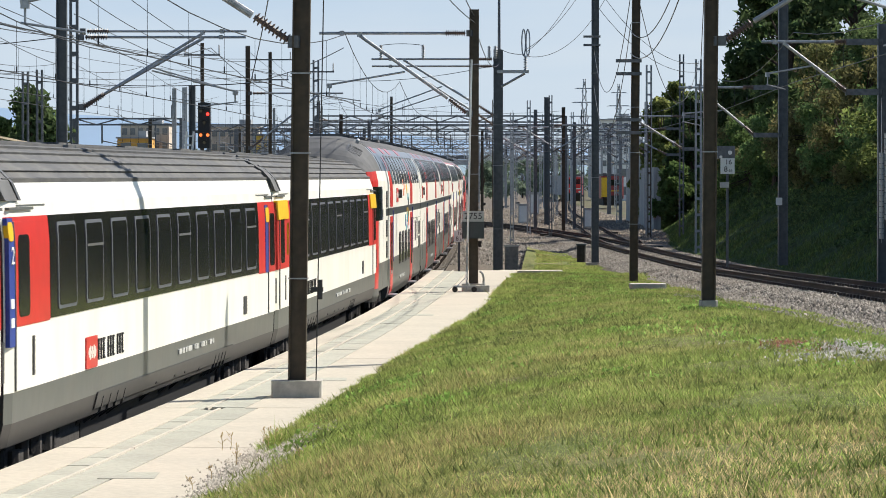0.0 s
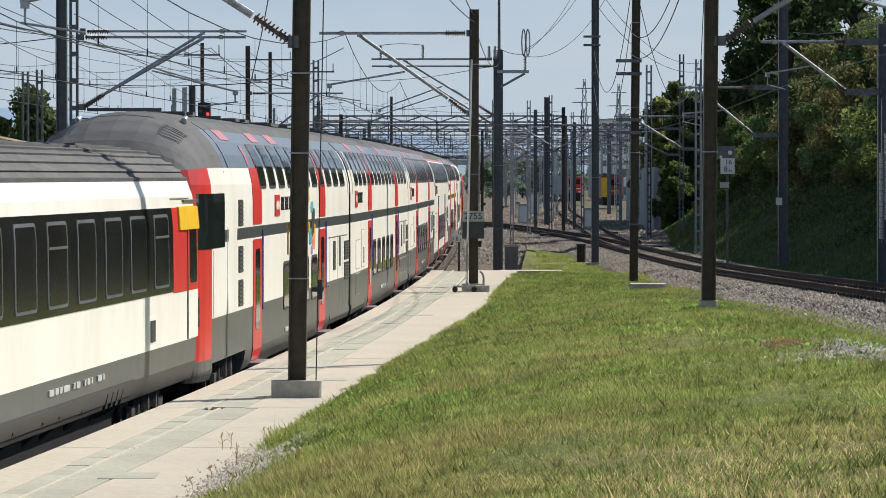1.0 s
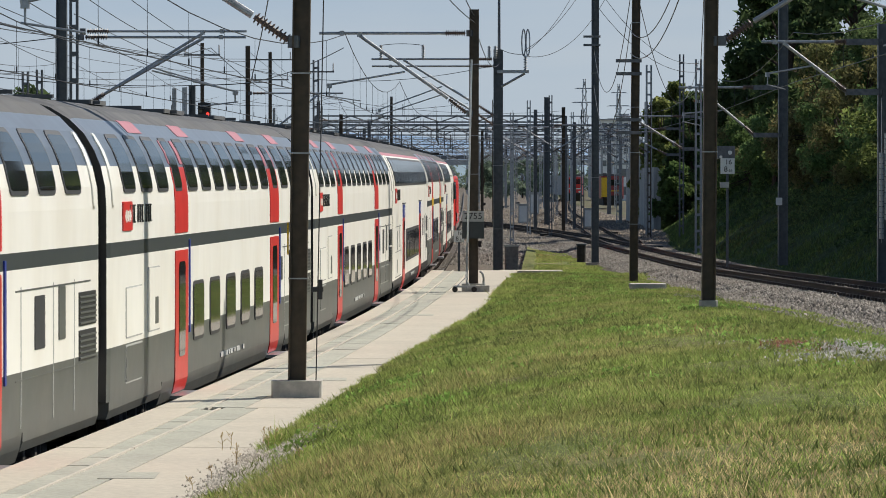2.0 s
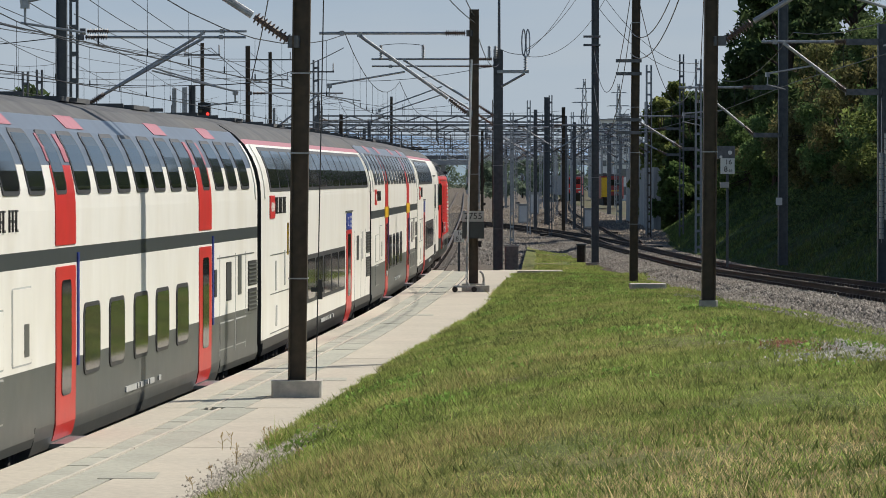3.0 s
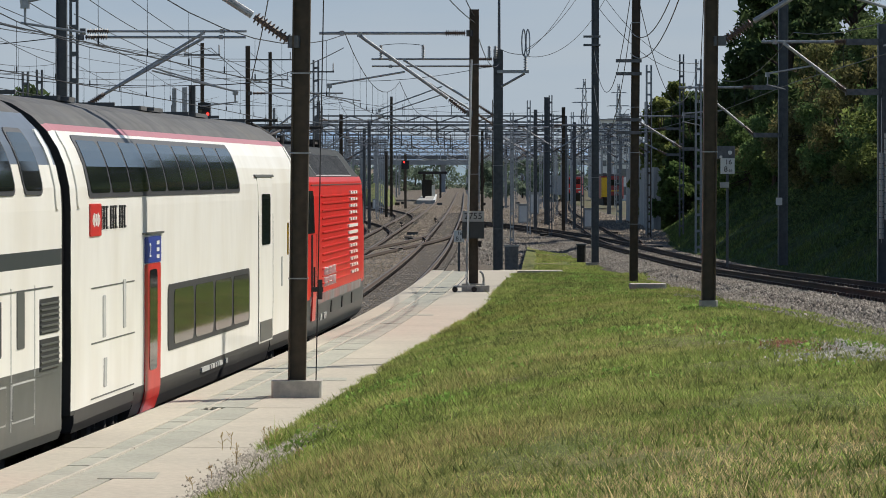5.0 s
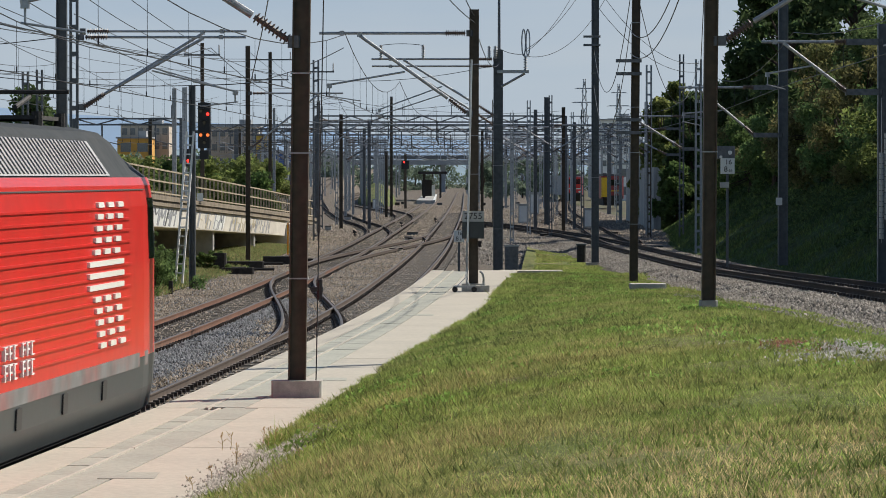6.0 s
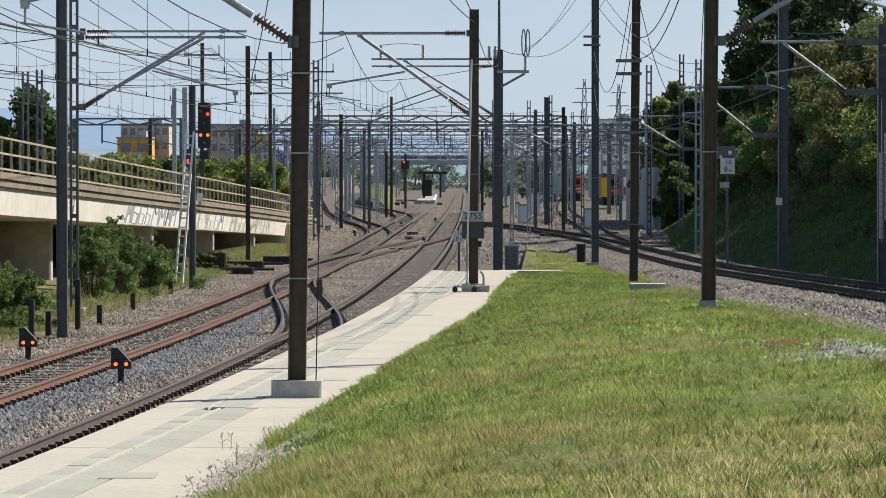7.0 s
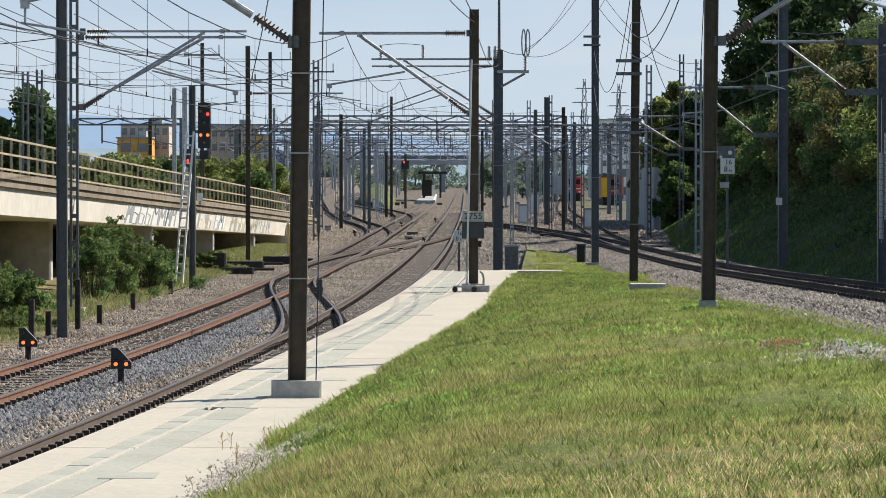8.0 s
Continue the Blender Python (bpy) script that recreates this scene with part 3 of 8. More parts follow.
def wrap(profile, st, y0, y1, z0, z1, off=0.012, side=1, base=3.66, ny=10, nz=6):
    """A slab that follows a body whose ends taper, as its stations tell."""
    s = Shape()
    ys, ks, ds = [q[0] for q in st], [q[1] for q in st], [q[2] for q in st]
    zmax = profile[-1][1]
    for deep in (off, -0.03):
        for i in range(ny + 1):
            y = y0 + (y1 - y0) * i / ny
            for j in range(nz + 1):
                z = z0 + (z1 - z0) * j / nz
                x = reach(profile, z) * float(np.interp(y, ys, ks)) + deep
                drop = float(np.interp(y, ys, ds)) * max(0.0, (z - base) / (zmax - base))
                s.v.append((x * side, y, z - drop))
    n = (ny + 1) * (nz + 1)
    for i in range(ny):
        for j in range(nz):
            a = i * (nz + 1) + j
            q = [a, a + nz + 1, a + nz + 2, a + 1]
            s.f += [q if side > 0 else q[::-1], [k + n for k in (q[::-1] if side > 0 else q)]]
            s.s += [0, 0]
    rim = [i * (nz + 1) for i in range(ny + 1)] + [ny * (nz + 1) + j for j in range(1, nz + 1)] + [i * (nz + 1) + nz for i in range(ny - 1, -1, -1)] + [j for j in range(nz - 1, 0, -1)]
    for a, b in zip(rim, rim[1:] + rim[:1]):
        s.f.append([a, a + n, b + n, b] if side > 0 else [b, b + n, a + n, a])
        s.s.append(0)
    return s


def window(car, profile, y0, y1, z0, z1, side, rad=0.1, name="window"):
    w = part(name, panel(profile, y0, y1, z0, z1, 0.014, rad, side), M["frame"], car)
    part("pane", panel(profile, y0 + 0.045, y1 - 0.045, z0 + 0.05, z1 - 0.05, 0.018, rad * 0.8, side), M["glass"], w)


def bogie(car, y):
    """A bogie frame with two axles and box gear."""
    s = Shape()
    for sx in (-1, 1):
        s.box((sx * 1.0, y, 0.62), (0.14, 3.4, 0.24), chamfer=0.03)
        for a in (-1.25, 1.25):
            s.box((sx * 1.08, y + a, 0.5), (0.2, 0.42, 0.4), chamfer=0.06)
            s.tube((sx * 1.1, y + a * 0.72, 0.55), (sx * 1.1, y + a * 0.72, 0.95), 0.11)
        s.tube((sx * 1.1, y - 0.35, 0.6), (sx * 1.1, y - 0.35, 1.0), 0.16)
        s.tube((sx * 1.1, y + 0.35, 0.6), (sx * 1.1, y + 0.35, 1.0), 0.16)
    s.box((0, y, 0.72), (2.1, 0.6, 0.16), chamfer=0.03)
    b = part("bogie", s, M["under"], car, "dirty brown bogie frame")
    for a in (-1.25, 1.25):
        w = Shape()
        for sx in (-1, 1):
            w.tube((sx * 0.68, y + a, 0.46), (sx * 0.815, y + a, 0.46), 0.46, n=24)
            w.tube((sx * 0.815, y + a, 0.46), (sx * 0.84, y + a, 0.46), 0.36, n=24)
        w.tube((-0.7, y + a, 0.46), (0.7, y + a, 0.46), 0.08)
        part("wheelset", w, M["under"], b)


def bars(car, profile, y0, z0, widths, height, mat, side, off=0.02, gap=0.08, name="lettering", up=True):
    """Plain bars where lettering stands on the side."""
    s = Shape()
    y = y0
    for w in widths:
        if w > 0:
            p = panel(profile, y, y + w, z0, z0 + height, off, 0.012, side, rows=3)
            s.add(p.v, p.f)
        y += abs(w) + gap
    ob = part(name, s, M[mat], car)
    if len(widths) > 1:
        tagged(ob, kind="stuff")


def letters(car, profile, y0, z0, height, side, mat="ink", off=0.02, words=(3, 3, 3), pitch=0.2, bold=1.0):
    """Rows of plain strokes in place of lettering."""
    s = Shape()
    y, k = y0, 0
    for n in words:
        for i in range(n):
            strokes = [(0.0, 0.03, 0.0, 1.0), (0.03, 0.10, 0.9, 1.0)]
            strokes.append(((0.03, 0.10, 0.45, 0.56), (0.03, 0.09, 0.42, 0.54), (0.03, 0.10, 0.0, 0.11))[k % 3])
            for a, b, c, d in strokes:
                q = panel(profile, y + a * bold, y + b * bold, z0 + height * c, z0 + height * d, off, 0.004, side, rows=3)
                s.add(q.v, q.f)
            y += pitch
            k += 1
        y += pitch * 0.8
    tagged(part("lettering", s, M[mat], car), kind="stuff")


def logo(car, profile, y0, z0, size, side):
    """A red square badge with a white emblem of plain bars, and dark bars beside it."""
    b = part("badge", panel(profile, y0, y0 + size * 2.3, z0, z0 + size, 0.018, 0.02, side), M["red"], car)
    c = y0 + size * 1.15
    e = Shape()
    for o, a, h in ((0.0, 0.8, 0.1), (0.0, 0.16, 0.36), (-0.56, 0.13, 0.3), (0.56, 0.13, 0.3), (-0.4, 0.1, 0.44), (0.4, 0.1, 0.44)):
        p = panel(profile, c + size * (o - a), c + size * (o + a), z0 + size * (0.5 - h / 2), z0 + size * (0.5 + h / 2), 0.022, 0.01, side, rows=3)
        e.add(p.v, p.f)
    part("emblem", e, M["white"], b, "white arrow emblem on the badge")


def side_text(words, profile, y, z, size, parent, mat="sign_white"):
    """Lettering as thin geometry on the flank that faces the platform."""
    o = text_on(words, 0, 0, 0, size, parent, mat)
    o.matrix_basis = pose(reach(profile, z) + 0.03, y, z, 90, 0, 90)
    o.data.transform(Matrix.Diagonal((1.5, 1.0, 1.0, 1.0)))
    return o


def louvres(car, profile, y0, y1, z0, z1, side):
    g = part("grille", panel(profile, y0, y1, z0, z1, 0.01, 0.01, side), M["black"], car)
    n = int((z1 - z0) / 0.06)
    s = Shape()
    for i in range(n):
        z = z0 + 0.02 + i * (z1 - z0 - 0.03) / n
        p = panel(profile, y0 + 0.02, y1 - 0.02, z, z + 0.022, 0.022, 0.006, side, rows=3)
        s.add(p.v, p.f)
    part("louvre", s, M["grey"], g)


def coach_door(car, profile, y, z0, z1, width, side, glass=(0.4, 0.92)):
    d = part("door", panel(profile, y - width / 2, y + width / 2, z0, z1, 0.012, 0.05, side), M["red"], car, "red sliding door with a tall window")
    h = z1 - z0
    part("door_window", panel(profile, y - width * 0.24, y + width * 0.24, z0 + h * glass[0], z0 + h * glass[1], 0.02, 0.1, side), M["glass"], d)
    s = Shape().box((side * (reach(profile, z0) + 0.06), y, z0 - 0.05), (0.26, width, 0.05), chamfer=0.02)
    part("door_step", s, M["steel"], d)


def end_gear(car, L, profile, half, ends=(-1, 1)):
    """Black rubber bellows and buffers at the coach ends."""
    low = [(0.9, 1.0)] + [q for q in profile if q[1] > 1.05]
    for e in ends:
        s = hull(low, sorted([(e * (half - 0.02), 0.93, 0.16), (e * (L / 2 + 0.02), 0.93, 0.16)]), lambda z, y: 0)
        part("gangway", s, M["rubber"], car, "black rubber gangway bellows")
        for sx in (-0.87, 0.87):
            s = Shape()
            s.tube((sx, e * (L / 2 - 0.7), 0.88), (sx, e * (L / 2 - 0.02), 0.88), 0.1, n=10)
            s.tube((sx, e * (L / 2 - 0.06), 0.88), (sx, e * (L / 2 + 0.01), 0.88), 0.2, n=12)
            part("buffer", s, M["under"], car)


def ic_coach(kind, label):
    """A double-deck coach. kind: plain, cab, band (long window band) or last."""
    L = 26.8
    car = thing("double_deck_coach", label, "train coach", "coaches of the passing train")
    pr = IC_PROFILE
    plain = kind in ("plain", "cab")
    half = L / 2 - 0.30
    nose = half + 1.0                              # the cab reaches further out

    def paint(z, y):
        if plain:
            if kind == "cab" and y < -nose + 1.3:
                return 0 if z < 1.0 else 7 if z < 3.8 else 5
            if kind == "cab" and y < -nose + 3.4 and z > 3.8:
                return 5
            return 0 if z < 1.6 else 2 if 2.69 < z < 2.87 else 1 if z < 3.8 else 3 if z < 4.35 else 5
        return 4 if z < 1.0 else 1 if z < 4.2 else 6 if z < 4.3 else 5

    extra = [(0.9, 0.93), (reach(pr, 0.95), 0.95), (reach(pr, 1.0), 1.0)] + ([] if plain else [(reach(pr, 4.28), 4.28)])
    pr2 = sorted([q for q in pr if q[1] > 0.96] + extra, key=lambda q: q[1])
    for side in (1, -1):
        part("skirt", panel(pr, -8.1, 8.1, 0.46, 0.96, 0.0, 0.03, side, deep=0.8), M["grey" if plain else "black"], car, "dark side skirt between the bogies")
    if kind == "cab":
        st = [(-nose, 0.80, 0.72), (-nose + 0.12, 0.88, 0.6), (-nose + 0.35, 0.945, 0.46), (-nose + 0.7, 0.978, 0.33), (-nose + 1.3, 0.995, 0.17), (-nose + 2.4, 1, 0.04), (-nose + 3.4, 1, 0), (half - 0.2, 1, 0), (half, 0.985, 0.03)]
    else:
        st = [(-half, 0.985, 0.03), (-half + 0.2, 1, 0), (half - 0.2, 1, 0), (half, 0.985, 0.03)]
    body = part("body", hull(pr2, st, paint, 3.75, None if kind == "cab" else 4), [M["grey"], M["white"], M["stripe"], M["slate_blue"], M["black"], M["roof"], M["pink"], M["red"]], car)
    for y in (-L / 2 + 4.1, L / 2 - 4.1):
        bogie(car, y)
    end_gear(car, L, pr, half, (1,) if kind == "cab" else (-1, 1))
    for y, w in ((-7.5, 0.7), (0.5, 1.2), (6.5, 0.8)):
        part("roof_hatch", Shape().box((0, y, 4.66), (0.9, w * 2, 0.06), chamfer=0.02), M["roof"], car)
    for y in np.arange(-12, 12.1, 4.0):
        part("roof_seam", Shape().box((0, y, 4.655), (1.1, 0.05, 0.05)), M["roof"], car)
    for side in (1, -1):
        for e in (-1, 1):
            if kind == "cab" and e < 0:
                continue
            lo, hi = sorted((e * 8.15, e * (half - 0.1)))
            part("end_skirt", panel(pr, lo, hi, 0.74, 0.955, 0.0, 0.02, side, deep=0.3), M["grey" if plain else "black"], car)
        if kind == "plain":                        # locker doors at the coach ends
            for y0, y1, z0, z1 in ((-11.6, -10.1, 1.66, 2.3), (-9.6, -8.4, 1.66, 2.5), (-11.6, -10.1, 1.1, 1.58), (8.0, 9.7, 1.08, 1.5), (10.0, 11.3, 1.08, 1.5)):
                f = part("locker_seam", panel(pr, y0, y1, z0, z1, 0.006, 0.05, side), M["sign_grey"], car)
                part("locker_door", panel(pr, y0 + 0.03, y1 - 0.03, z0 + 0.02, z1 - 0.02, 0.011, 0.04, side), M["white" if z0 > 1.6 or not plain else "grey"], f)
            part("locker_vent", panel(pr, -8.9, -8.6, 1.75, 2.1, 0.016, 0.02, side), M["grey"], car)
            part("destination_slot", panel(pr, 7.35, 7.6, 1.9, 2.3, 0.012, 0.02, side), M["frame"], car)
        if kind == "band":
            louvres(car, pr, 11.6, 12.75, 1.95, 2.42, side)
            louvres(car, pr, 11.6, 12.75, 1.42, 1.86, side)
            part("service_hatch", panel(pr, 8.6, 9.2, 1.85, 2.38, 0.01, 0.03, side), M["frame"], car)
            part("service_slot", panel(pr, 10.28, 10.6, 1.85, 2.45, 0.01, 0.03, side), M["sign_grey"], car)
            for y in (8.0, 9.95, 11.3):
                part("panel_seam", panel(pr, y, y + 0.03, 1.0, 2.5, 0.005, 0.004, side, rows=3), M["sign_grey"], car)
        # grab rails at the coach ends
        for e in (-1, 1):
            if kind == "cab" and e < 0:
                continue
            p = panel(pr, e * (half - 0.42) - 0.11, e * (half - 0.42) + 0.11, 3.3, 4.2, 0.02, 0.09, side)
            part("end_rib", p, M["white"], car)
        if plain:
            d1, d2 = (-6.13, 6.3) if kind == "plain" else (-6.3, 6.2)
            for d in (d1, d2):
                coach_door(car, pr, d, 0.72, 2.66, 1.38, side, (0.25, 0.92))
                up = part("upper_panel", panel(pr, d - 0.7, d + 0.7, 2.9, 3.8, 0.012, 0.02, side), M["red"], car, "red painted panel above a door")
                for o in (-0.75, 0.45):
                    part("faded_mark", panel(pr, d + o, d + o + 0.3, 3.84, 4.16, 0.012, 0.02, side), M["pink"], up)
                if kind == "plain" and label.find("yellow") >= 0:
                    part("door_header", panel(pr, d - 0.98, d + 0.98, 2.66, 2.92, 0.02, 0.03, side), M["yellow"], car, "yellow first-class band above the door")
                bars(car, pr, d + 0.82, 1.5, [0.09], 1.3, "blue", side, name="door_post")
            # lower windows
            rows = (-4.23, -2.25, -0.19, 1.81) if label.find("yellow") >= 0 else (-4.23, -2.25, -0.19, 1.81, 3.8) if kind == "plain" else (-1.18, 0.7, 2.58, 4.43)
            for c in rows:
                window(car, pr, c - 0.62, c + 0.62, 1.36, 2.2, side, 0.15)
            # upper windows
            a = -half + (7.0 if kind == "cab" else 1.1)
            n = 15 if kind == "plain" else 11
            pitch = (half - 1.0 - a) / n
            for i in range(n):
                c = a + pitch * (i + 0.5)
                if any(abs(c - d) < 0.6 for d in (d1, d2)):
                    window(car, pr, c - 0.4, c + 0.4, 3.47, 4.2, side, 0.12)
                else:
                    window(car, pr, c - 0.56, c + 0.56, 3.47, 4.2, side, 0.14)
            louvres(car, pr, 11.6, 12.75, 1.95, 2.34, side)
            louvres(car, pr, 11.6, 12.75, 1.55, 1.9, side)
            part("service_hatch", panel(pr, 8.8, 9.4, 1.8, 2.38, 0.01, 0.03, side), M["frame"], car)
            part("service_slot", panel(pr, 10.28, 10.7, 1.85, 2.45, 0.01, 0.03, side), M["grey"], car)
            for y in (8.0, 9.95, 11.3):
                part("panel_seam", panel(pr, y, y + 0.03, 1.0, 2.5, 0.005, 0.004, side, rows=3), M["sign_grey"], car)
            for z in (1.5, 2.45):
                part("panel_seam", panel(pr, half - 5.4, half - 0.7, z, z + 0.018, 0.006, 0.004, side, rows=3), M["grey"], car)
            lg = -3.35 if kind == "cab" else -11.9
            logo(car, pr, lg, 3.0, 0.36, side)
            letters(car, pr, lg + 1.15 if kind == "cab" else lg + 0.6, 3.09, 0.23, side)
            bars(car, pr, -1.5, 0.98, [0.9, 0.1, 0.3, 0.1, 0.1, 0.4, -0.2, 0.2], 0.07, "sign_grey", side, gap=0.12)
            # faded marks along the roof edge
            for y in ((-9.2, -4.2, 3.2, 8.6) if kind == "plain" else (-9.0, -4.2, -1.0, 4.5)):
                part("faded_mark", panel(pr, y, y + 1.3, 4.24, 4.4, 0.012, 0.02, side), M["pink"], body)
            if kind == "cab":
                part("windscreen_wrap", wrap(pr, st, -nose + 0.02, -nose + 2.9, 2.62, 3.42, 0.01, side, 3.75), M["glass"], car, "black glass wrapping round the cab")
                part("cab_seam", panel(pr, -nose + 3.3, -nose + 3.33, 1.0, 3.75, 0.006, 0.004, side, rows=4), M["sign_grey"], car)
                vent = part("roof_vent", wrap(pr, st, -nose + 0.75, -nose + 1.75, 4.34, 4.55, 0.012, side, 3.75), M["black"], car, "dark grille in the sloping cab roof")
                for q in range(6):
                    part("vent_bar", wrap(pr, st, -nose + 0.82 + q * 0.15, -nose + 0.87 + q * 0.15, 4.35, 4.54, 0.03, side, 3.75, 2, 3), M["roof"], vent)
                part("roof_seam", wrap(pr, st, -nose + 4.0, -nose + 4.05, 3.8, 4.5, 0.012, side, 3.75, 2, 6), M["black"], car)
                part("roof_horn", Shape().tube((side * 0.8, -nose + 2.9, 4.3), (side * 0.8, -nose + 2.9, 4.52), 0.03).tube((side * 0.8, -nose + 2.75, 4.5), (side * 0.8, -nose + 3.0, 4.54), 0.045), M["galv"], car)
                part("corner_shade", wrap(pr, st, -nose + 0.05, -nose + 1.3, 0.72, 1.02, 0.012, side, 3.75), M["grey"], car)
                part("cab_panel", panel(pr, -nose + 1.45, -nose + 2.8, 1.62, 2.6, 0.006, 0.02, side), M["white"], car)
                for z in (2.9, 2.18, 1.66):
                    louvres(car, pr, -9.2, -8.55, z, z + 0.41, side)
                part("stripe_start", panel(pr, -10.6, -9.4, 2.66, 2.9, 0.004, 0.02, side), M["white"], car)
                for (c, zz, w, h, mat) in ((1.1, 3.14, 0.5, 0.2, "orange"), (1.5, 3.3, 0.35, 0.26, "orange"), (0.8, 3.42, 0.3, 0.16, "orange"), (1.3, 3.5, 0.22, 0.2, "orange"), (2.9, 3.3, 0.5, 0.14, "yellow"), (3.2, 3.18, 0.3, 0.2, "yellow"), (3.9, 3.0, 0.5, 0.2, "teal"), (4.2, 2.8, 0.6, 0.28, "stripe"), (4.0, 2.55, 0.5, 0.3, "stripe"), (3.6, 2.4, 0.6, 0.3, "teal"), (4.3, 2.3, 0.5, 0.26, "orange"), (3.3, 2.62, 0.3, 0.2, "yellow"), (2.5, 2.3, 0.5, 0.2, "blue"), (2.3, 2.45, 0.3, 0.18, "teal"), (2.8, 2.2, 0.35, 0.14, "teal"), (3.9, 2.22, 0.4, 0.16, "lilac"), (4.5, 2.52, 0.3, 0.26, "yellow"), (3.4, 3.62, 0.3, 0.24, "sign_white"), (3.1, 3.72, 0.2, 0.2, "lilac")):
                    part("painted_flower", panel(pr, c - w / 2, c + w / 2, zz, zz + h, 0.01, min(w, h) * 0.48, side), M[mat], body)
        else:
            a, b = (-half + 1.3, half - 0.9) if kind == "band" else (-half + 1.2, 3.7)
            band = part("upper_window_band", panel(pr, a, b, 3.42, 4.16, 0.012, 0.14, side), M["frame"], car)
            n = int((b - a) / 1.62)
            pitch = (b - a - 0.2) / n
            for i in range(n):
                c = a + 0.1 + pitch * (i + 0.5)
                part("pane", panel(pr, c - pitch / 2 + 0.07, c + pitch / 2 - 0.07, 3.48, 4.1, 0.02, 0.12, side), M["glass"], band)
            d1, d2 = (-6.3, 6.25) if kind == "band" else (-6.4, 99)
            for d in (d1, d2):
                if d > 20:
                    continue
                coach_door(car, pr, d, 0.62, 2.54, 1.5, side, (0.28, 0.96))
                h = part("class_sign", panel(pr, d - 0.75, d + 0.75, 2.55, 2.89, 0.016, 0.03, side), M["blue"], car, "dark blue sign panel above the door")
                s = Shape()
                for z in (2.6, 2.69, 2.78):
                    p = panel(pr, d + 0.3, d + 0.55, z, z + 0.05, 0.02, 0.01, side, rows=3)
                    s.add(p.v, p.f)
                part("class_mark", s, M["white"], h)
                if side > 0:
                    side_text("2", pr, d - 0.42, 2.71, 0.26, h)
                part("rain_strip", panel(pr, d - 0.95, d + 0.95, 2.92, 2.95, 0.03, 0.01, side, rows=3), M["grey"], car)
            la, lb = (-4.9, 5.1 if kind == "band" else 4.95)
            band = part("lower_window_band", panel(pr, la, lb, 1.33, 2.22, 0.012, 0.14, side), M["frame"], car)
            n = 5 if kind == "band" else 4
            pitch = (lb - la - 0.5) / n
            for i in range(n):
                c = la + 0.45 + pitch * (i + 0.5)
                part("pane", panel(pr, c - pitch / 2 + 0.12, c + pitch / 2 - 0.12, 1.4, 2.14, 0.02, 0.14, side), M["glass"], band)
            logo(car, pr, -11.86, 2.97, 0.38, side)
            letters(car, pr, -10.95, 3.04, 0.28, side)
            for y, z, h in ((-half + 2.3, 1.75, 0.5), (-half + 4.0, 1.8, 0.6), (-half + 2.4, 1.15, 0.35), (half - 3.2, 1.8, 0.5)):
                part("service_slot", panel(pr, y, y + 0.22, z, z + h, 0.01, 0.02, side), M["sign_grey"], car)
            for z in (2.35, 1.7, 1.05):
                part("panel_seam", panel(pr, -half + 1.4, -half + 5.0, z, z + 0.016, 0.006, 0.004, side, rows=3), M["grey"], car)
            bars(car, pr, -1.2, 0.86, [0.9, 0.1, 0.3, 0.1, 0.1, 0.4, -0.2, 0.2], 0.07, "sign_grey", side, gap=0.12)
            if kind == "last":
                part("crew_door", panel(pr, 6.3, 8.5, 0.95, 3.66, 0.008, 0.04, side), M["white"], car, "white crew door with a narrow window")
                for y in (6.3, 8.47):
                    part("panel_seam", panel(pr, y, y + 0.035, 0.95, 3.66, 0.012, 0.004, side, rows=5), M["grey"], car)
                for y0, y1, z0 in ((6.75, 8.0, 2.55), (11.7, 12.5, 2.45)):
                    part("end_window", panel(pr, y0, y1, z0, 3.38, 0.02, 0.08, side), M["glass"], car)
                part("door_foot", panel(pr, 6.5, 8.3, 0.98, 1.3, 0.02, 0.04, side), M["grey"], car)
                part("rain_strip", panel(pr, 6.0, 8.8, 3.66, 3.7, 0.03, 0.01, side, rows=3), M["grey"], car)
    return car


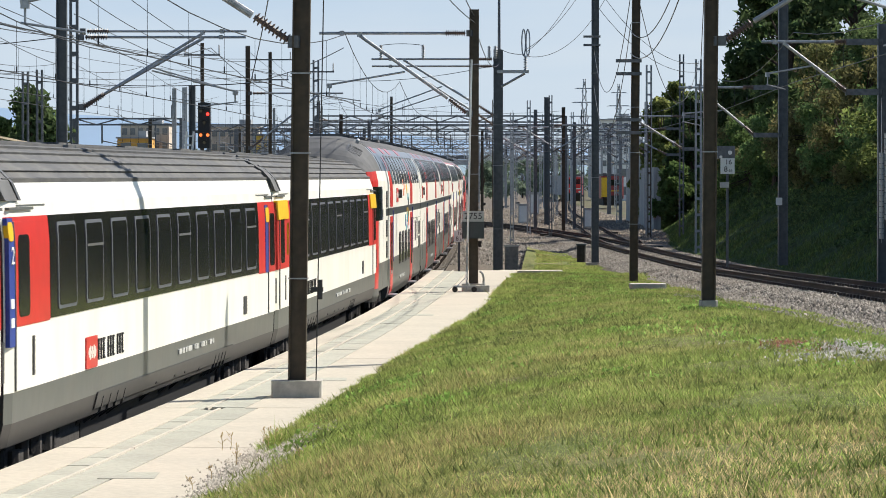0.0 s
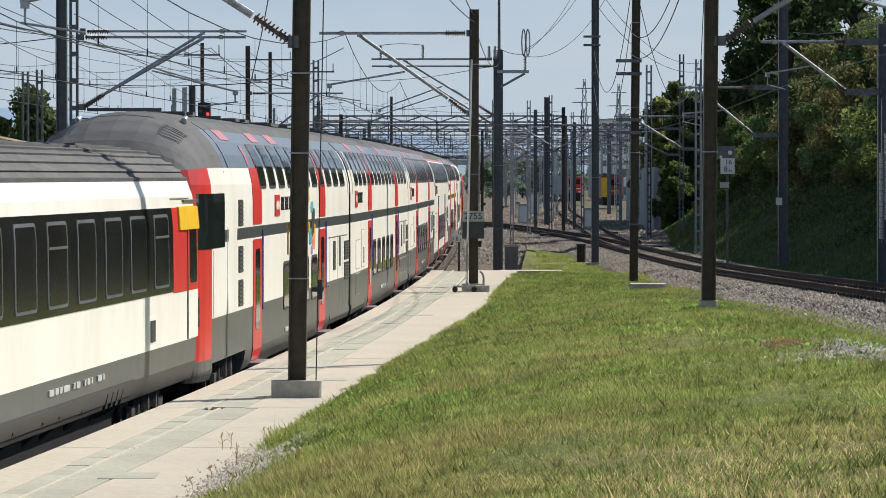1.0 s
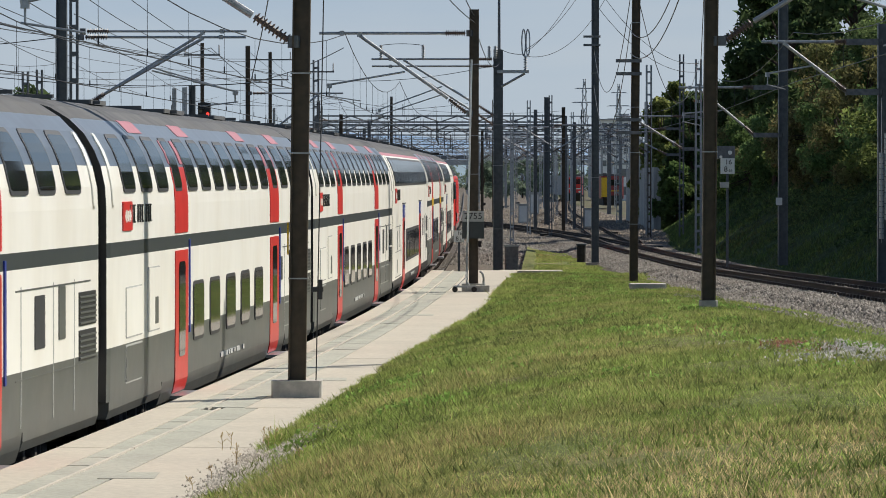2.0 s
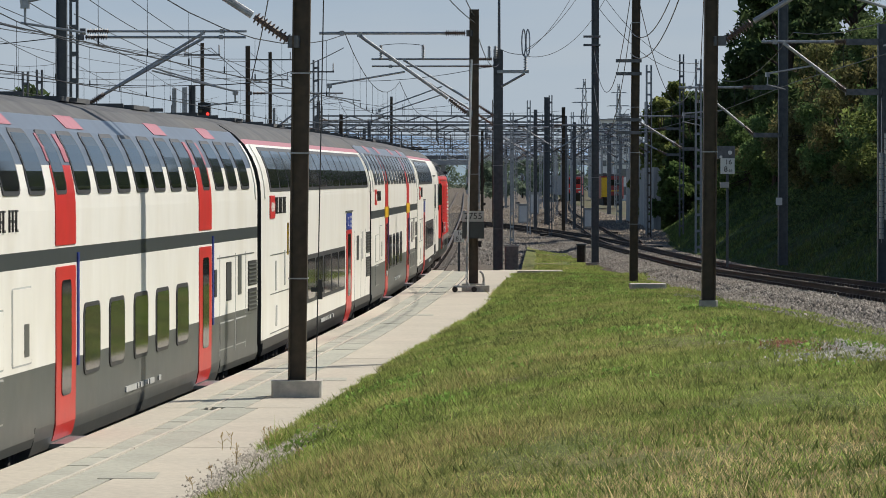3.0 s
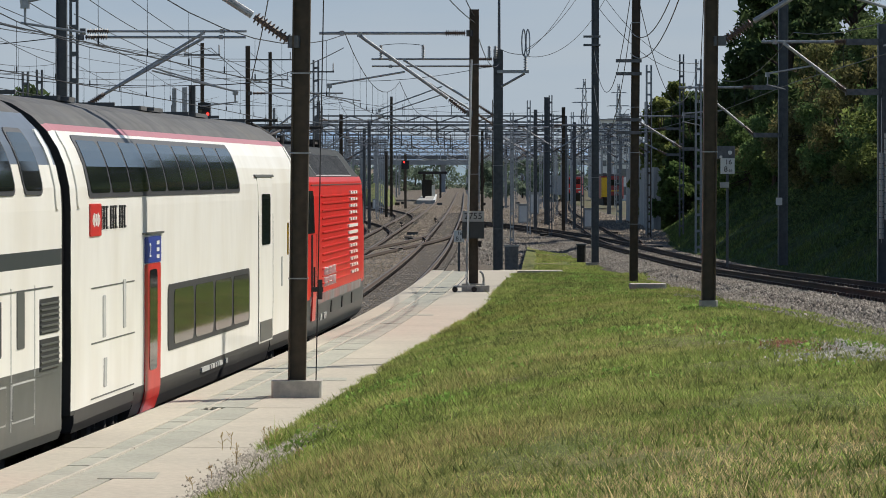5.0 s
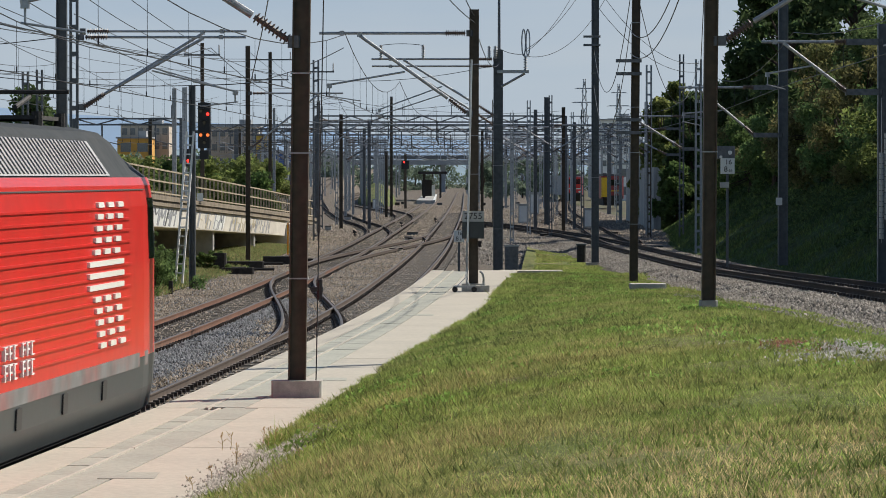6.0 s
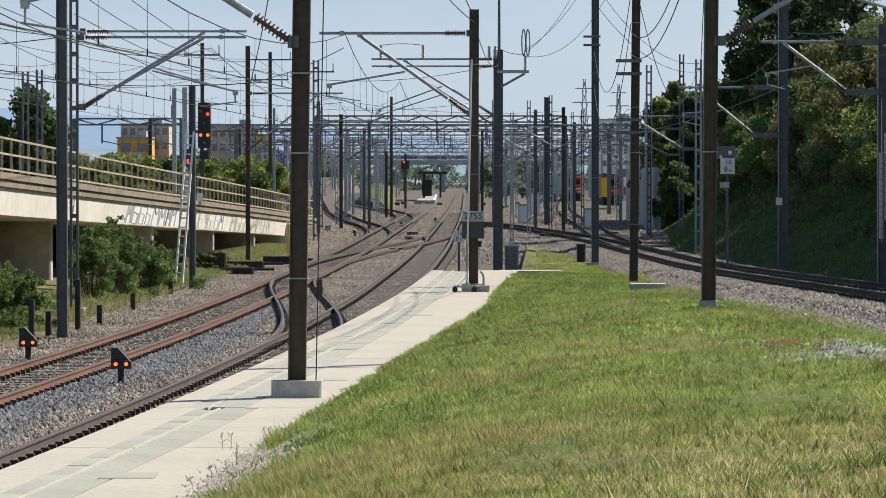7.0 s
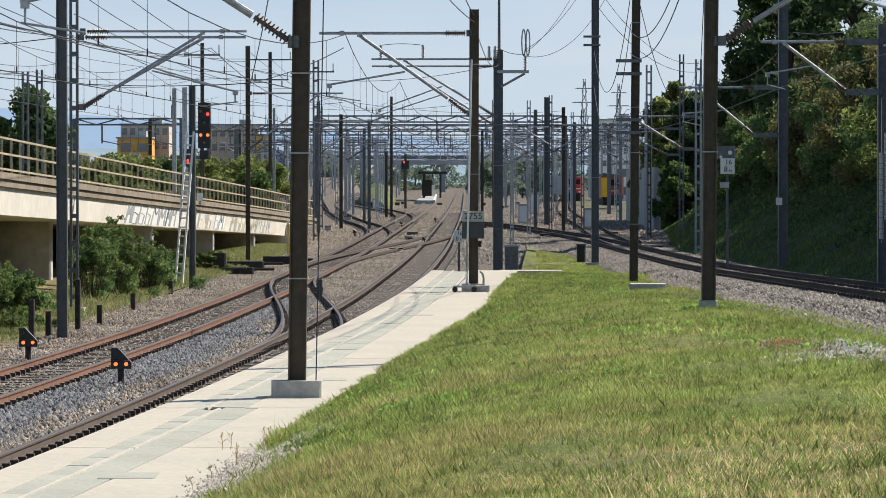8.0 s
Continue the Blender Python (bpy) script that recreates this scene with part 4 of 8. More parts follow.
def ec_coach(label, first=False):
    L = 26.4
    half = L / 2 - 0.32
    car = thing("single_deck_coach", label, "train coach", "coaches of the passing train")
    pr = EC_PROFILE
    paint = lambda z, y: 3 if z < 1.12 else 0 if z < 1.42 else 1 if z < 3.6 else 2
    st = [(-half, 0.97, 0.06), (-half + 0.3, 1, 0), (half - 0.3, 1, 0), (half, 0.97, 0.06)]
    body = part("body", hull(pr, st, paint, cap=3), [M["grey"], M["white"], M["roof"], M["black"]], car)
    for y in (-9.5, 9.5):
        bogie(car, y)
    end_gear(car, L, pr, half)
    for y in (-9, -3, 3, 9):
        part("roof_hatch", Shape().box((0, y, 4.07), (0.8, 1.2, 0.07), chamfer=0.02), M["roof"], car)
    zs = lambda x: float(np.interp(x, [p[0] for p in pr[:6:-1]], [p[1] for p in pr[:6:-1]]))
    for x in (0.25, 0.48, 0.7, 0.9, 1.06, 1.18, 1.27):
        for sx in (-1, 1):
            part("roof_rib", Shape().box((sx * x, 0, zs(x) + 0.004), (0.045, L - 1.3, 0.05), turn=Euler((0, sx * math.atan2(zs(x) - zs(x + 0.04), 0.04), 0)).to_matrix(), chamfer=0.012), M["roof"], car)
    for y in (-6.5, -1.5, 4.0):
        s = Shape().box((0, y, 0.72), (2.3, 3.2 if y else 4, 0.62), chamfer=0.12)
        part("equipment_box", s, M["under"], car)
    part("belly", Shape().box((0, 0, 0.62), (2.3, 12.9, 0.5), taper=1.02), M["black"], car, "black underfloor fairing")
    for side in (1, -1):
        part("skirt", panel(pr, -6.8, 6.8, 0.42, 1.12, 0.02, 0.05, side), M["black"], car, "dark underfloor skirt with vents")
        part("skirt_pocket", panel(pr, 2.9, 3.5, 0.62, 0.95, 0.028, 0.03, side), M["black"], car)
        for y in (-6.3, -5.7, -5.1, -4.5, 4.7, 5.1, 5.5, 5.9):
            part("vent_slot", panel(pr, y, y + 0.07, 0.5, 1.05, 0.028, 0.01, side), M["black"], car)
        for y in (-1.6, 0.2, 1.3):
            part("vent", panel(pr, y, y + 0.22, 0.66, 0.98, 0.03, 0.02, side), M["black"], car)
        band = part("window_band", panel(pr, -10.2, 10.3, 2.12, 3.25, 0.010, 0.03, side), M["glass_dark"], car)
        n = 10
        a, b = -10.05, 10.2
        pitch = (b - a) / n
        for i in range(n):
            c = a + pitch * (i + 0.5)
            w = part("window", panel(pr, c - 0.66, c + 0.66, 2.2, 3.17, 0.018, 0.08, side), M["mast_grey"], band)
            part("pane", panel(pr, c - 0.59, c + 0.59, 2.24, 3.13, 0.024, 0.06, side), M["glass_dark"], w)
            if i % 4 == 1:
                part("vent_flap", panel(pr, c - 0.62, c + 0.62, 2.86, 2.89, 0.03, 0.01, side, rows=3), M["grey"], w)
        for e, y0, y1, dw in ((-1, -12.82, -10.22, -11.95), (1, 10.32, 12.75, 12.2)):
            part("end_panel", panel(pr, y0, y1, 2.1, 3.25, 0.008, 0.02, side), M["red"], car, "red painted panel at the coach end")
            if first:
                part("class_band", panel(pr, y0 if e < 0 else y1 - 1.9, y0 + 2.0 if e < 0 else y1, 2.94, 3.26, 0.036, 0.02, side), M["yellow"], car, "yellow first-class band over the door")
            else:
                sg = part("class_sign", panel(pr, dw - 0.88, dw - 0.55, 1.9, 3.24, 0.016, 0.02, side) if e < 0 else panel(pr, dw - 0.92, dw - 0.54, 2.1, 3.2, 0.016, 0.02, side), M["blue"], car, "dark blue strip with class signs beside the door")
                part("sign_disc", panel(pr, dw - 0.9, dw - 0.6, 3.0, 3.2, 0.024, 0.09, side) if e < 0 else panel(pr, dw - 0.9, dw - 0.4, 2.92, 3.16, 0.024, 0.1, side), M["yellow"], sg, "yellow disc on the sign strip")
                if side > 0 and e < 0:
                    side_text("2", pr, dw - 0.72, 2.84, 0.26, sg)
                    for z in (2.1, 2.3):
                        part("pictogram", panel(pr, dw - 0.82, dw - 0.62, z, z + 0.1, 0.022, 0.02, side), M["sign_white"], sg)
            d = part("door", panel(pr, dw - 0.5, dw + 0.5, 1.43, 3.2, 0.013, 0.04, side), M["white"], car, "folding door, red above and white below")
            part("door_top", panel(pr, dw - 0.48, dw + 0.48, 2.1, 3.2, 0.018, 0.03, side), M["red"], d)
            part("door_window", panel(pr, dw - 0.34, dw + 0.34, 2.2, 3.06, 0.024, 0.1, side), M["glass_dark"], d)
            part("door_seam", panel(pr, dw - 0.52, dw - 0.49, 1.43, 3.2, 0.02, 0.004, side), M["grey"], d)
            bars(car, pr, dw + 0.56, 1.55, [0.1], 0.42, "frame", side, name="handle_rail")
            part("rain_strip", panel(pr, dw - 0.75, dw + 0.75, 3.32, 3.35, 0.03, 0.01, side, rows=3), M["grey"], car)
            if e < 0:
                part("end_fairing", panel(pr, e * (half - 0.42) - 0.4, e * (half - 0.42) + 0.4, 3.42, 3.98, 0.03, 0.06, side, shear=-0.5), M["roof"], car, "dull grey fairing at the roof's end")
            if e < 0:
                part("fairing_seal", panel(pr, e * (half - 0.42) + 0.36, e * (half - 0.42) + 0.5, 3.42, 3.98, 0.045, 0.02, side, shear=-0.5), M["black"], car)
            part("sill_seam", panel(pr, e * 11.2 - 0.9, e * 11.2 + 0.9, 3.36, 3.375, 0.008, 0.004, side, rows=3), M["grey"], car)
        part("service_slot", panel(pr, 8.2, 8.6, 1.52, 1.8, 0.014, 0.02, side), M["frame"], car)
        logo(car, pr, -7.72, 1.43, 0.37, side)
        letters(car, pr, -6.75, 1.5, 0.25, side)
        bars(car, pr, 0.5, 1.24, [0.3, 0.22, 0.16, 0.4, -0.1, 0.1, 0.25, -0.15, 0.1, 0.2, 0.1, -0.2, 0.3, 0.12], 0.07, "sign_grey", side, gap=0.09)
    return car


def locomotive():
    L = 18.5
    half = L / 2 - 0.5
    car = thing("electric_locomotive", "bright red electric locomotive with white ribs and a grey roof", "locomotive")
    pr = LOCO_PROFILE
    paint = lambda z, y: 0 if z < 1.4 else 1 if z < 3.66 else 2
    st = [(-half, 0.80, 0.6), (-half + 0.3, 0.90, 0.5), (-half + 1.0, 0.965, 0.32), (-half + 2.2, 1, 0.06), (-half + 2.6, 1, 0), (half - 2.6, 1, 0), (half - 2.2, 1, 0.06), (half - 1.0, 0.965, 0.32), (half - 0.3, 0.90, 0.5), (half, 0.80, 0.6)]
    body = part("body", hull(pr, st, paint, 3.66), [M["stripe"], M["loco_red"], M["loco_roof"]], car)
    for y in (-5.5, 5.5):
        bogie(car, y)
    s = Shape()
    for e in (-1, 1):
        for sx in (-0.87, 0.87):
            s.tube((sx, e * (half - 0.2), 1.05), (sx, e * (half + 0.42), 1.05), 0.11, n=10)
            s.tube((sx, e * (half + 0.38), 1.05), (sx, e * (half + 0.45), 1.05), 0.22, n=14)
    part("buffer", s, M["under"], car)
    # folded pantographs
    for e in (-1, 1):
        s = Shape()
        y = e * 4.6
        s.box((0, y, 4.38), (1.2, 1.8, 0.05))
        for sx in (-0.35, 0.35):
            s.tube((sx, y - e * 0.9, 4.5), (sx * 0.6, y + e * 0.9, 4.66), 0.03)
        s.tube((-0.7, y + e * 0.9, 4.72), (0.7, y + e * 0.9, 4.72), 0.03)
        for sx in (-0.6, 0.6):
            for o in (-0.8, 0.8):
                s.tube((sx, y + o, 4.25), (sx, y + o, 4.45), 0.07)
        part("pantograph", s, M["under"], car, "folded dark current collector")
    for side in (1, -1):
        part("roof_grille", panel(pr, -4.9, 4.4, 3.68, 4.1, 0.02, 0.02, side), M["louvre"], car, "silver ribbed ventilation grille")
        s = Shape()
        for y in np.arange(-4.8, 4.3, 0.24):
            p = panel(pr, y, y + 0.03, 3.70, 4.10, 0.04, 0.01, side, rows=3)
            s.add(p.v, p.f)
        part("grille_rib", s, M["galv_dark"], car)
        s = Shape()
        for i in range(13):
            z = 1.62 + i * 0.138
            p = panel(pr, -4.7, 5.4, z, z + 0.028, 0.02, 0.006, side, rows=3)
            s.add(p.v, p.f)
        part("side_rib", s, M["loco_red"], car)
        s = Shape()
        for i in range(13):
            z = 1.65 + i * 0.138
            if 5 <= i <= 7:
                segs = ((0.0, 2.6),)
            else:
                k = abs(i - 6)
                segs = tuple((0.2 + j * 0.75 + 0.1 * k, 0.2 + j * 0.75 + 0.1 * k + 0.42) for j in range(3))
            for a, b in segs:
                p = panel(pr, 2.1 + a, 2.1 + b, z, z + 0.062, 0.034, 0.008, side, rows=3)
                s.add(p.v, p.f)
        part("lettering", s, M["white"], car, "white segmented bars on the ribs")
        letters(car, pr, -4.35, 1.57, 0.17, side, "sign_white", 0.036, pitch=0.27, bold=1.7)
        letters(car, pr, -4.35, 1.78, 0.15, side, "sign_white", 0.036, pitch=0.27, bold=1.7)
        part("worn_band", wrap(pr, st, -half + 1.5, half - 0.3, 1.28, 1.46, 0.008, side), M["sill"], car, "worn grey band along the sill")
        part("sill_step", wrap(pr, st, -half + 0.2, half - 0.2, 0.6, 0.68, 0.04, side), M["black"], car)
        part("edge_strip", panel(pr, -half + 2.0, half - 1.9, 3.5, 3.515, 0.014, 0.004, side, rows=3), M["grey"], car)
        bars(car, pr, -half + 3.6, 0.95, [0.35, -0.4, 0.25, 0.2], 0.12, "sign_grey", side)
        for e in (-1, 1):
            y = e * (half - 1.2)
            part("cab_window", wrap(pr, st, y - 1.12, y + 0.95, 2.62, 3.4, 0.01, side) if e < 0 else wrap(pr, st, y - 0.4, y + 1.12, 2.62, 3.4, 0.01, side), M["glass"], car)
            if e < 0:
                part("cab_door", panel(pr, y + 0.5, y + 1.25, 1.0, 2.58, 0.008, 0.03, side), M["loco_red"], car)
                for o in (0.48, 1.24):
                    part("panel_seam", panel(pr, y + o, y + o + 0.03, 1.45, 2.6, 0.012, 0.004, side, rows=4), M["grey"], car)
                part("cab_handle", panel(pr, y + 0.62, y + 0.68, 1.6, 2.0, 0.04, 0.02, side), M["black"], car)
        for y in (-5.9, -2.5, 0.4, 3.2):
            part("side_recess", panel(pr, y, y + 0.3, 1.02, 1.25, 0.02, 0.03, side), M["black"], car)
    return car


# arc length along the main line, for placing the coaches
ARC_Y = np.arange(-420, 420, 1.0)
ARC_X = np.array([main_x(y) for y in ARC_Y])
ARC_S = np.concatenate([[0], np.cumsum(np.hypot(np.diff(ARC_X), np.diff(ARC_Y)))])
SPEED = 36.6


def on_line(s):
    return float(np.interp(s, ARC_S, ARC_X)), float(np.interp(s, ARC_S, ARC_Y))


def car_pose(mid, L):
    """The pose of a coach whose middle is at arc length mid, on two bogies."""
    a, b = on_line(mid - L * 0.35), on_line(mid + L * 0.35)
    return pose((a[0] + b[0]) / 2, (a[1] + b[1]) / 2, 0, 0, 0, math.degrees(math.atan2(-(b[0] - a[0]), b[1] - a[1])))


REAR_GAP = float(np.interp(118.45, ARC_Y, ARC_S))   # arc length of the gap before the last coach at 3 s
TRAIN = []


def build_train():
    L = 26.8
    rear = REAR_GAP
    order = [
        (ec_coach("white single-deck coach with red door ends and a dark window band"), rear - 5 * L - 0.0 - 26.4 * 2.5, 26.4),
        (ec_coach("white single-deck coach with red door ends and a dark window band"), rear - 5 * L - 0.4 - 26.4 * 1.5, 26.4),
        (ec_coach("white single-deck coach with yellow first-class bands at its doors", True), rear - 5 * L - 0.8 - 13.2, 26.4),
        (ic_coach("cab", "double-deck cab coach with red front and painted flowers"), rear - 4.5 * L, L),
        (ic_coach("plain", "white and grey double-deck coach with red doors"), rear - 3.5 * L, L),
        (ic_coach("plain", "white and grey double-deck coach with red doors"), rear - 2.5 * L, L),
        (ic_coach("band", "white double-deck coach with a long lower window band"), rear - 1.5 * L, L),
        (ic_coach("plain", "double-deck coach with yellow bands above its red doors"), rear - 0.5 * L, L),
        (ic_coach("last", "white double-deck coach coupled to the locomotive"), rear + 0.5 * L, L),
        (locomotive(), rear + L + 8.75, 18.5),
    ]
    TRAIN.extend(order)


# ---- masts and overhead line ----
def mast(x, y, z0, z1, w, mat="mast_brown", style="beam", lean=0.0, label="", footing=0.0, bands=0, group="overhead line masts"):
    """An upright of the overhead line: an H-beam, a lattice of two channels, or a tube."""
    top = thing("catenary_mast", label or "tall steel mast of the overhead line", "mast", group, at=(x, y, z0))
    h = z1 - z0
    dx = math.tan(radians(lean)) * h
    s = Shape()
    if style == "beam":
        t, d = w * 0.09, w * 0.95
        for o in (-1, 1):
            a = Shape().box((0, 0, h / 2), (t, d, h))
            s.add([(p[0] + o * (w / 2 - t / 2) + dx * p[2] / h, p[1], p[2]) for p in a.v], a.f)
        a = Shape().box((0, 0, h / 2), (w - 2 * t, t, h))
        s.add([(p[0] + dx * p[2] / h, p[1], p[2]) for p in a.v], a.f)
    elif style == "lattice":
        for o in (-1, 1):
            a = Shape().box((o * (w / 2 - w * 0.14), 0, h / 2), (w * 0.28, w * 0.6, h))
            s.add([(p[0] + dx * p[2] / h, p[1], p[2]) for p in a.v], a.f)
        n = int(h / 0.75)
        for i in range(n):
            z = 0.3 + i * h / n
            s.box((dx * z / h, -w * 0.2, z), (w * 0.6, w * 0.12, 0.12))
            s.box((dx * z / h, w * 0.2, z), (w * 0.6, w * 0.12, 0.12))
    else:
        s.tube((0, 0, 0), (dx, 0, h), w / 2, n=10, r2=w * 0.4)
    part("upright", s, M[mat], top)
    if footing:
        f = Shape().box((0, 0, -0.11), (footing, footing * 0.92, 0.24), chamfer=0.03)
        part("footing", f, M["block"], top, "weathered concrete footing block")
    for i in range(bands):
        z = h * (i + 1) / (bands + 1) * (0.9 + 0.1 * (i % 2))
        k = dx * z / h
        b = Shape()
        for o in (-1, 1):
            b.box((k, o * (w * 0.5 + 0.004), z), (w * 1.08, 0.008, 0.018))
            b.box((k + o * (w * 0.5 + 0.012), 0, z), (0.008, w, 0.018))
        part("band", b, M["galv"], top)
    return top


def ribbed(s, a, b, r, n, slot, k=10):
    """An insulator turned as one piece: a core with n round sheds from a to b."""
    a, b = Vector(a), Vector(b)
    q = (b - a).to_track_quat("Z", "Y").to_matrix()
    rings = [(0.0, 0.45)]
    for i in range(n):
        rings += [((i + 0.28) / n, 0.45), ((i + 0.34) / n, 1.0), ((i + 0.62) / n, 0.8), ((i + 0.72) / n, 0.45)]
    rings.append((1.0, 0.45))
    vs = []
    for t, f in rings:
        p = a.lerp(b, t)
        vs += [p + q @ Vector((r * f * math.cos(2 * math.pi * j / k), r * f * math.sin(2 * math.pi * j / k), 0)) for j in range(k)]
    fs = [[i * k + j, i * k + (j + 1) % k, (i + 1) * k + (j + 1) % k, (i + 1) * k + j] for i in range(len(rings) - 1) for j in range(k)]
    fs += [list(range(k))[::-1], [(len(rings) - 1) * k + j for j in range(k)]]
    s.add(vs, fs, slot)


def cantilever(x, y, tip, z_low, z_high, z_wire, mat="galv", label="", tube=0.038, z_tip=None, stub=0.0, dy=0.0):
    """A bracket arm: a top tube, a diagonal with ribbed insulators, a steady arm and clamps. tip: x over the track."""
    d = 1 if tip > x else -1
    top = thing("cantilever", label or "galvanised tubular bracket arm with brown ribbed insulators", "cantilever arm", "overhead bracket arms")
    L = abs(tip - x)
    zt = z_high if z_tip is None else z_tip
    x0 = x + d * (0.14 + stub)
    s = Shape()
    P = lambda f, z: (x0 + d * (L - stub - 0.14) * f, y + dy * f, z)
    s.tube(P(0.18, z_high), P(1.18, zt), tube, n=10)
    part("top_tube", s, M[mat], top)
    s = Shape()
    s.tube(P(0.16, z_low + (z_high - z_low) * 0.19), P(0.86, z_high - 0.06), tube * 1.15, n=10)
    part("diagonal_tube", s, M[mat], top)
    s = Shape()
    ribbed(s, P(0.02, z_high), P(0.18, z_high), 0.085, 9, 0)
    part("insulator", s, M["insulator"], top)
    s = Shape()
    ribbed(s, P(0.01, z_low + 0.02), P(0.15, z_low + (z_high - z_low) * 0.18), 0.085, 9, 0)
    part("insulator", s, M["insulator"], top)
    s = Shape()
    for z in (z_low, z_high):
        s = Shape().box((x + d * (0.1 + stub / 2), y, z), (0.16 + stub, 0.16, 0.16), chamfer=0.02)
        part("bracket", s, M["galv_dark"], top)
    s = Shape()
    s.tube(P(0.5, z_low + (z_high - z_low) * 0.52), P(1.12, z_wire + 0.42), tube * 0.7)
    part("registration_tube", s, M[mat], top)
    s = Shape()
    s.tube(P(1.1, z_wire + 0.42), P(1.1, z_wire + 0.12), tube * 0.4)
    s.tube(P(1.12, z_wire + 0.15), P(0.85, z_wire + 0.02), tube * 0.4)
    part("steady_arm", s, M[mat], top)
    for f, z in ((0.86, z_high - 0.03), (1.0, zt), (1.1, z_wire + 0.4)):
        part("clamp", Shape().box(P(f, z), (0.12, 0.1, 0.12), chamfer=0.02), M[mat], top)
    return top


def overhead(fx, supports, z_wire, z_mess, label, fz=lambda y: 0.0, r=0.011, sag=0.85):
    """Contact wire, messenger wire and droppers along a track, from support to support."""
    top = thing("overhead_wires", label, "overhead wires", "overhead lines")
    c, m, dr = Shape(), Shape(), Shape()
    for k, (a, b) in enumerate(zip(supports[:-1], supports[1:])):
        n = max(6, int((b - a) / 5))
        stag = lambda t: 0.22 * (1 if k % 2 else -1) * (1 - 2 * t)
        pm, pc = [], []
        for i in range(n + 1):
            t = i / n
            y = a + (b - a) * t
            x = fx(a) * (1 - t) + fx(b) * t + stag(t)
            zc = z_wire + fz(y)
            zm = z_mess + fz(y) - sag * 4 * t * (1 - t)
            pc.append((x, y, zc))
            pm.append((x, y, zm))
            if 0 < i < n:
                dr.line([(x, y, zc), (x, y, zm)], r * 0.5, n=3)
                dr.box((x, y, zc + 0.06), (0.025, 0.025, 0.12))
        c.line(pc, r, n=5)
        m.line(pm, r, n=5)
    part("contact_wire", c, M["wire"], top)
    part("messenger_wire", m, M["wire"], top)
    tagged(part("dropper", dr, M["wire"], top), kind="stuff")
    return top


def cable(a, b, sag, label, r=0.012, n=18):
    a, b = Vector(a), Vector(b)
    pts = [a.lerp(b, i / n) - Vector((0, 0, sag * 4 * (i / n) * (1 - i / n))) for i in range(n + 1)]
    s = Shape().line(pts, r, n=5)
    return tagged(part("feeder_cable", s, M["wire"]), label, "cable", "hanging cables")


def crossarm(x, y, z, half, down=0.0, label="steel crossarm with upright insulators on a mast"):
    top = thing("crossarm", label, "crossarm", "crossarms on masts")
    part("arm", Shape().box((x, y - 0.14, z), (half * 2, 0.08, 0.09)), M["galv_dark"], top)
    for o in (-0.94, 0.94):
        s = Shape()
        ribbed(s, (x + o * half, y - 0.14, z + 0.04), (x + o * half, y - 0.14, z + 0.5), 0.06, 5, 0)
        part("insulator", s, M["insulator_grey"], top)
    return top


def portal(y, x0, x1, z, h=0.7, mat="galv_dark", legs=True):
    """A lattice portal across the yard."""
    top = thing("overhead_portal", "long lattice girder portal across the yard tracks", "portal", "yard portals")
    s = Shape()
    for dz in (0, h):
        s.box(((x0 + x1) / 2, y, z + dz), (x1 - x0, 0.12, 0.12))
    n = int((x1 - x0) / 1.4)
    for i in range(n):
        a, b = x0 + (x1 - x0) * i / n, x0 + (x1 - x0) * (i + 1) / n
        s.line([(a, y, z if i % 2 else z + h), (b, y, z + h if i % 2 else z)], 0.05)
    part("girder", s, M[mat], top)
    if legs:
        for x in (x0, x1):
            part("leg", Shape().box((x, y, (z + h - 0.4) / 2), (0.4, 0.4, z + h + 0.4)), M[mat], top)
    for i in range(int((x1 - x0) / 4.0)):
        x = x0 + 2 + i * 4.0
        s = Shape().box((x, y, z - 0.7), (0.12, 0.12, 1.4))
        s.line([(x, y, z - 1.2), (x + 1.4, y, z - 1.5)], 0.04)
        part("hanger", s, M[mat], top)
        part("spike", Shape().box((x + 1.2, y, z + h + 0.5), (0.06, 0.06, 1.0)), M[mat], top)
    return top


def text_on(words, x, y, z, size, parent, mat="ink"):
    """Lettering as thin geometry that faces the camera's side (towards -y)."""
    cu = bpy.data.curves.new("lettering", "FONT")
    cu.body, cu.size, cu.align_x, cu.align_y, cu.extrude = words, size, "CENTER", "CENTER", 0.003
    ob = new("lettering", cu)
    dg = bpy.context.evaluated_depsgraph_get()
    me = bpy.data.meshes.new_from_object(ob.evaluated_get(dg))
    bpy.data.objects.remove(ob)
    bpy.data.curves.remove(cu)
    me.materials.clear()
    me.materials.append(M[mat])
    o = new("lettering", me)
    o.matrix_basis = pose(x, y, z, 90, 0, 0)
    if parent:
        o.parent = parent
    return o


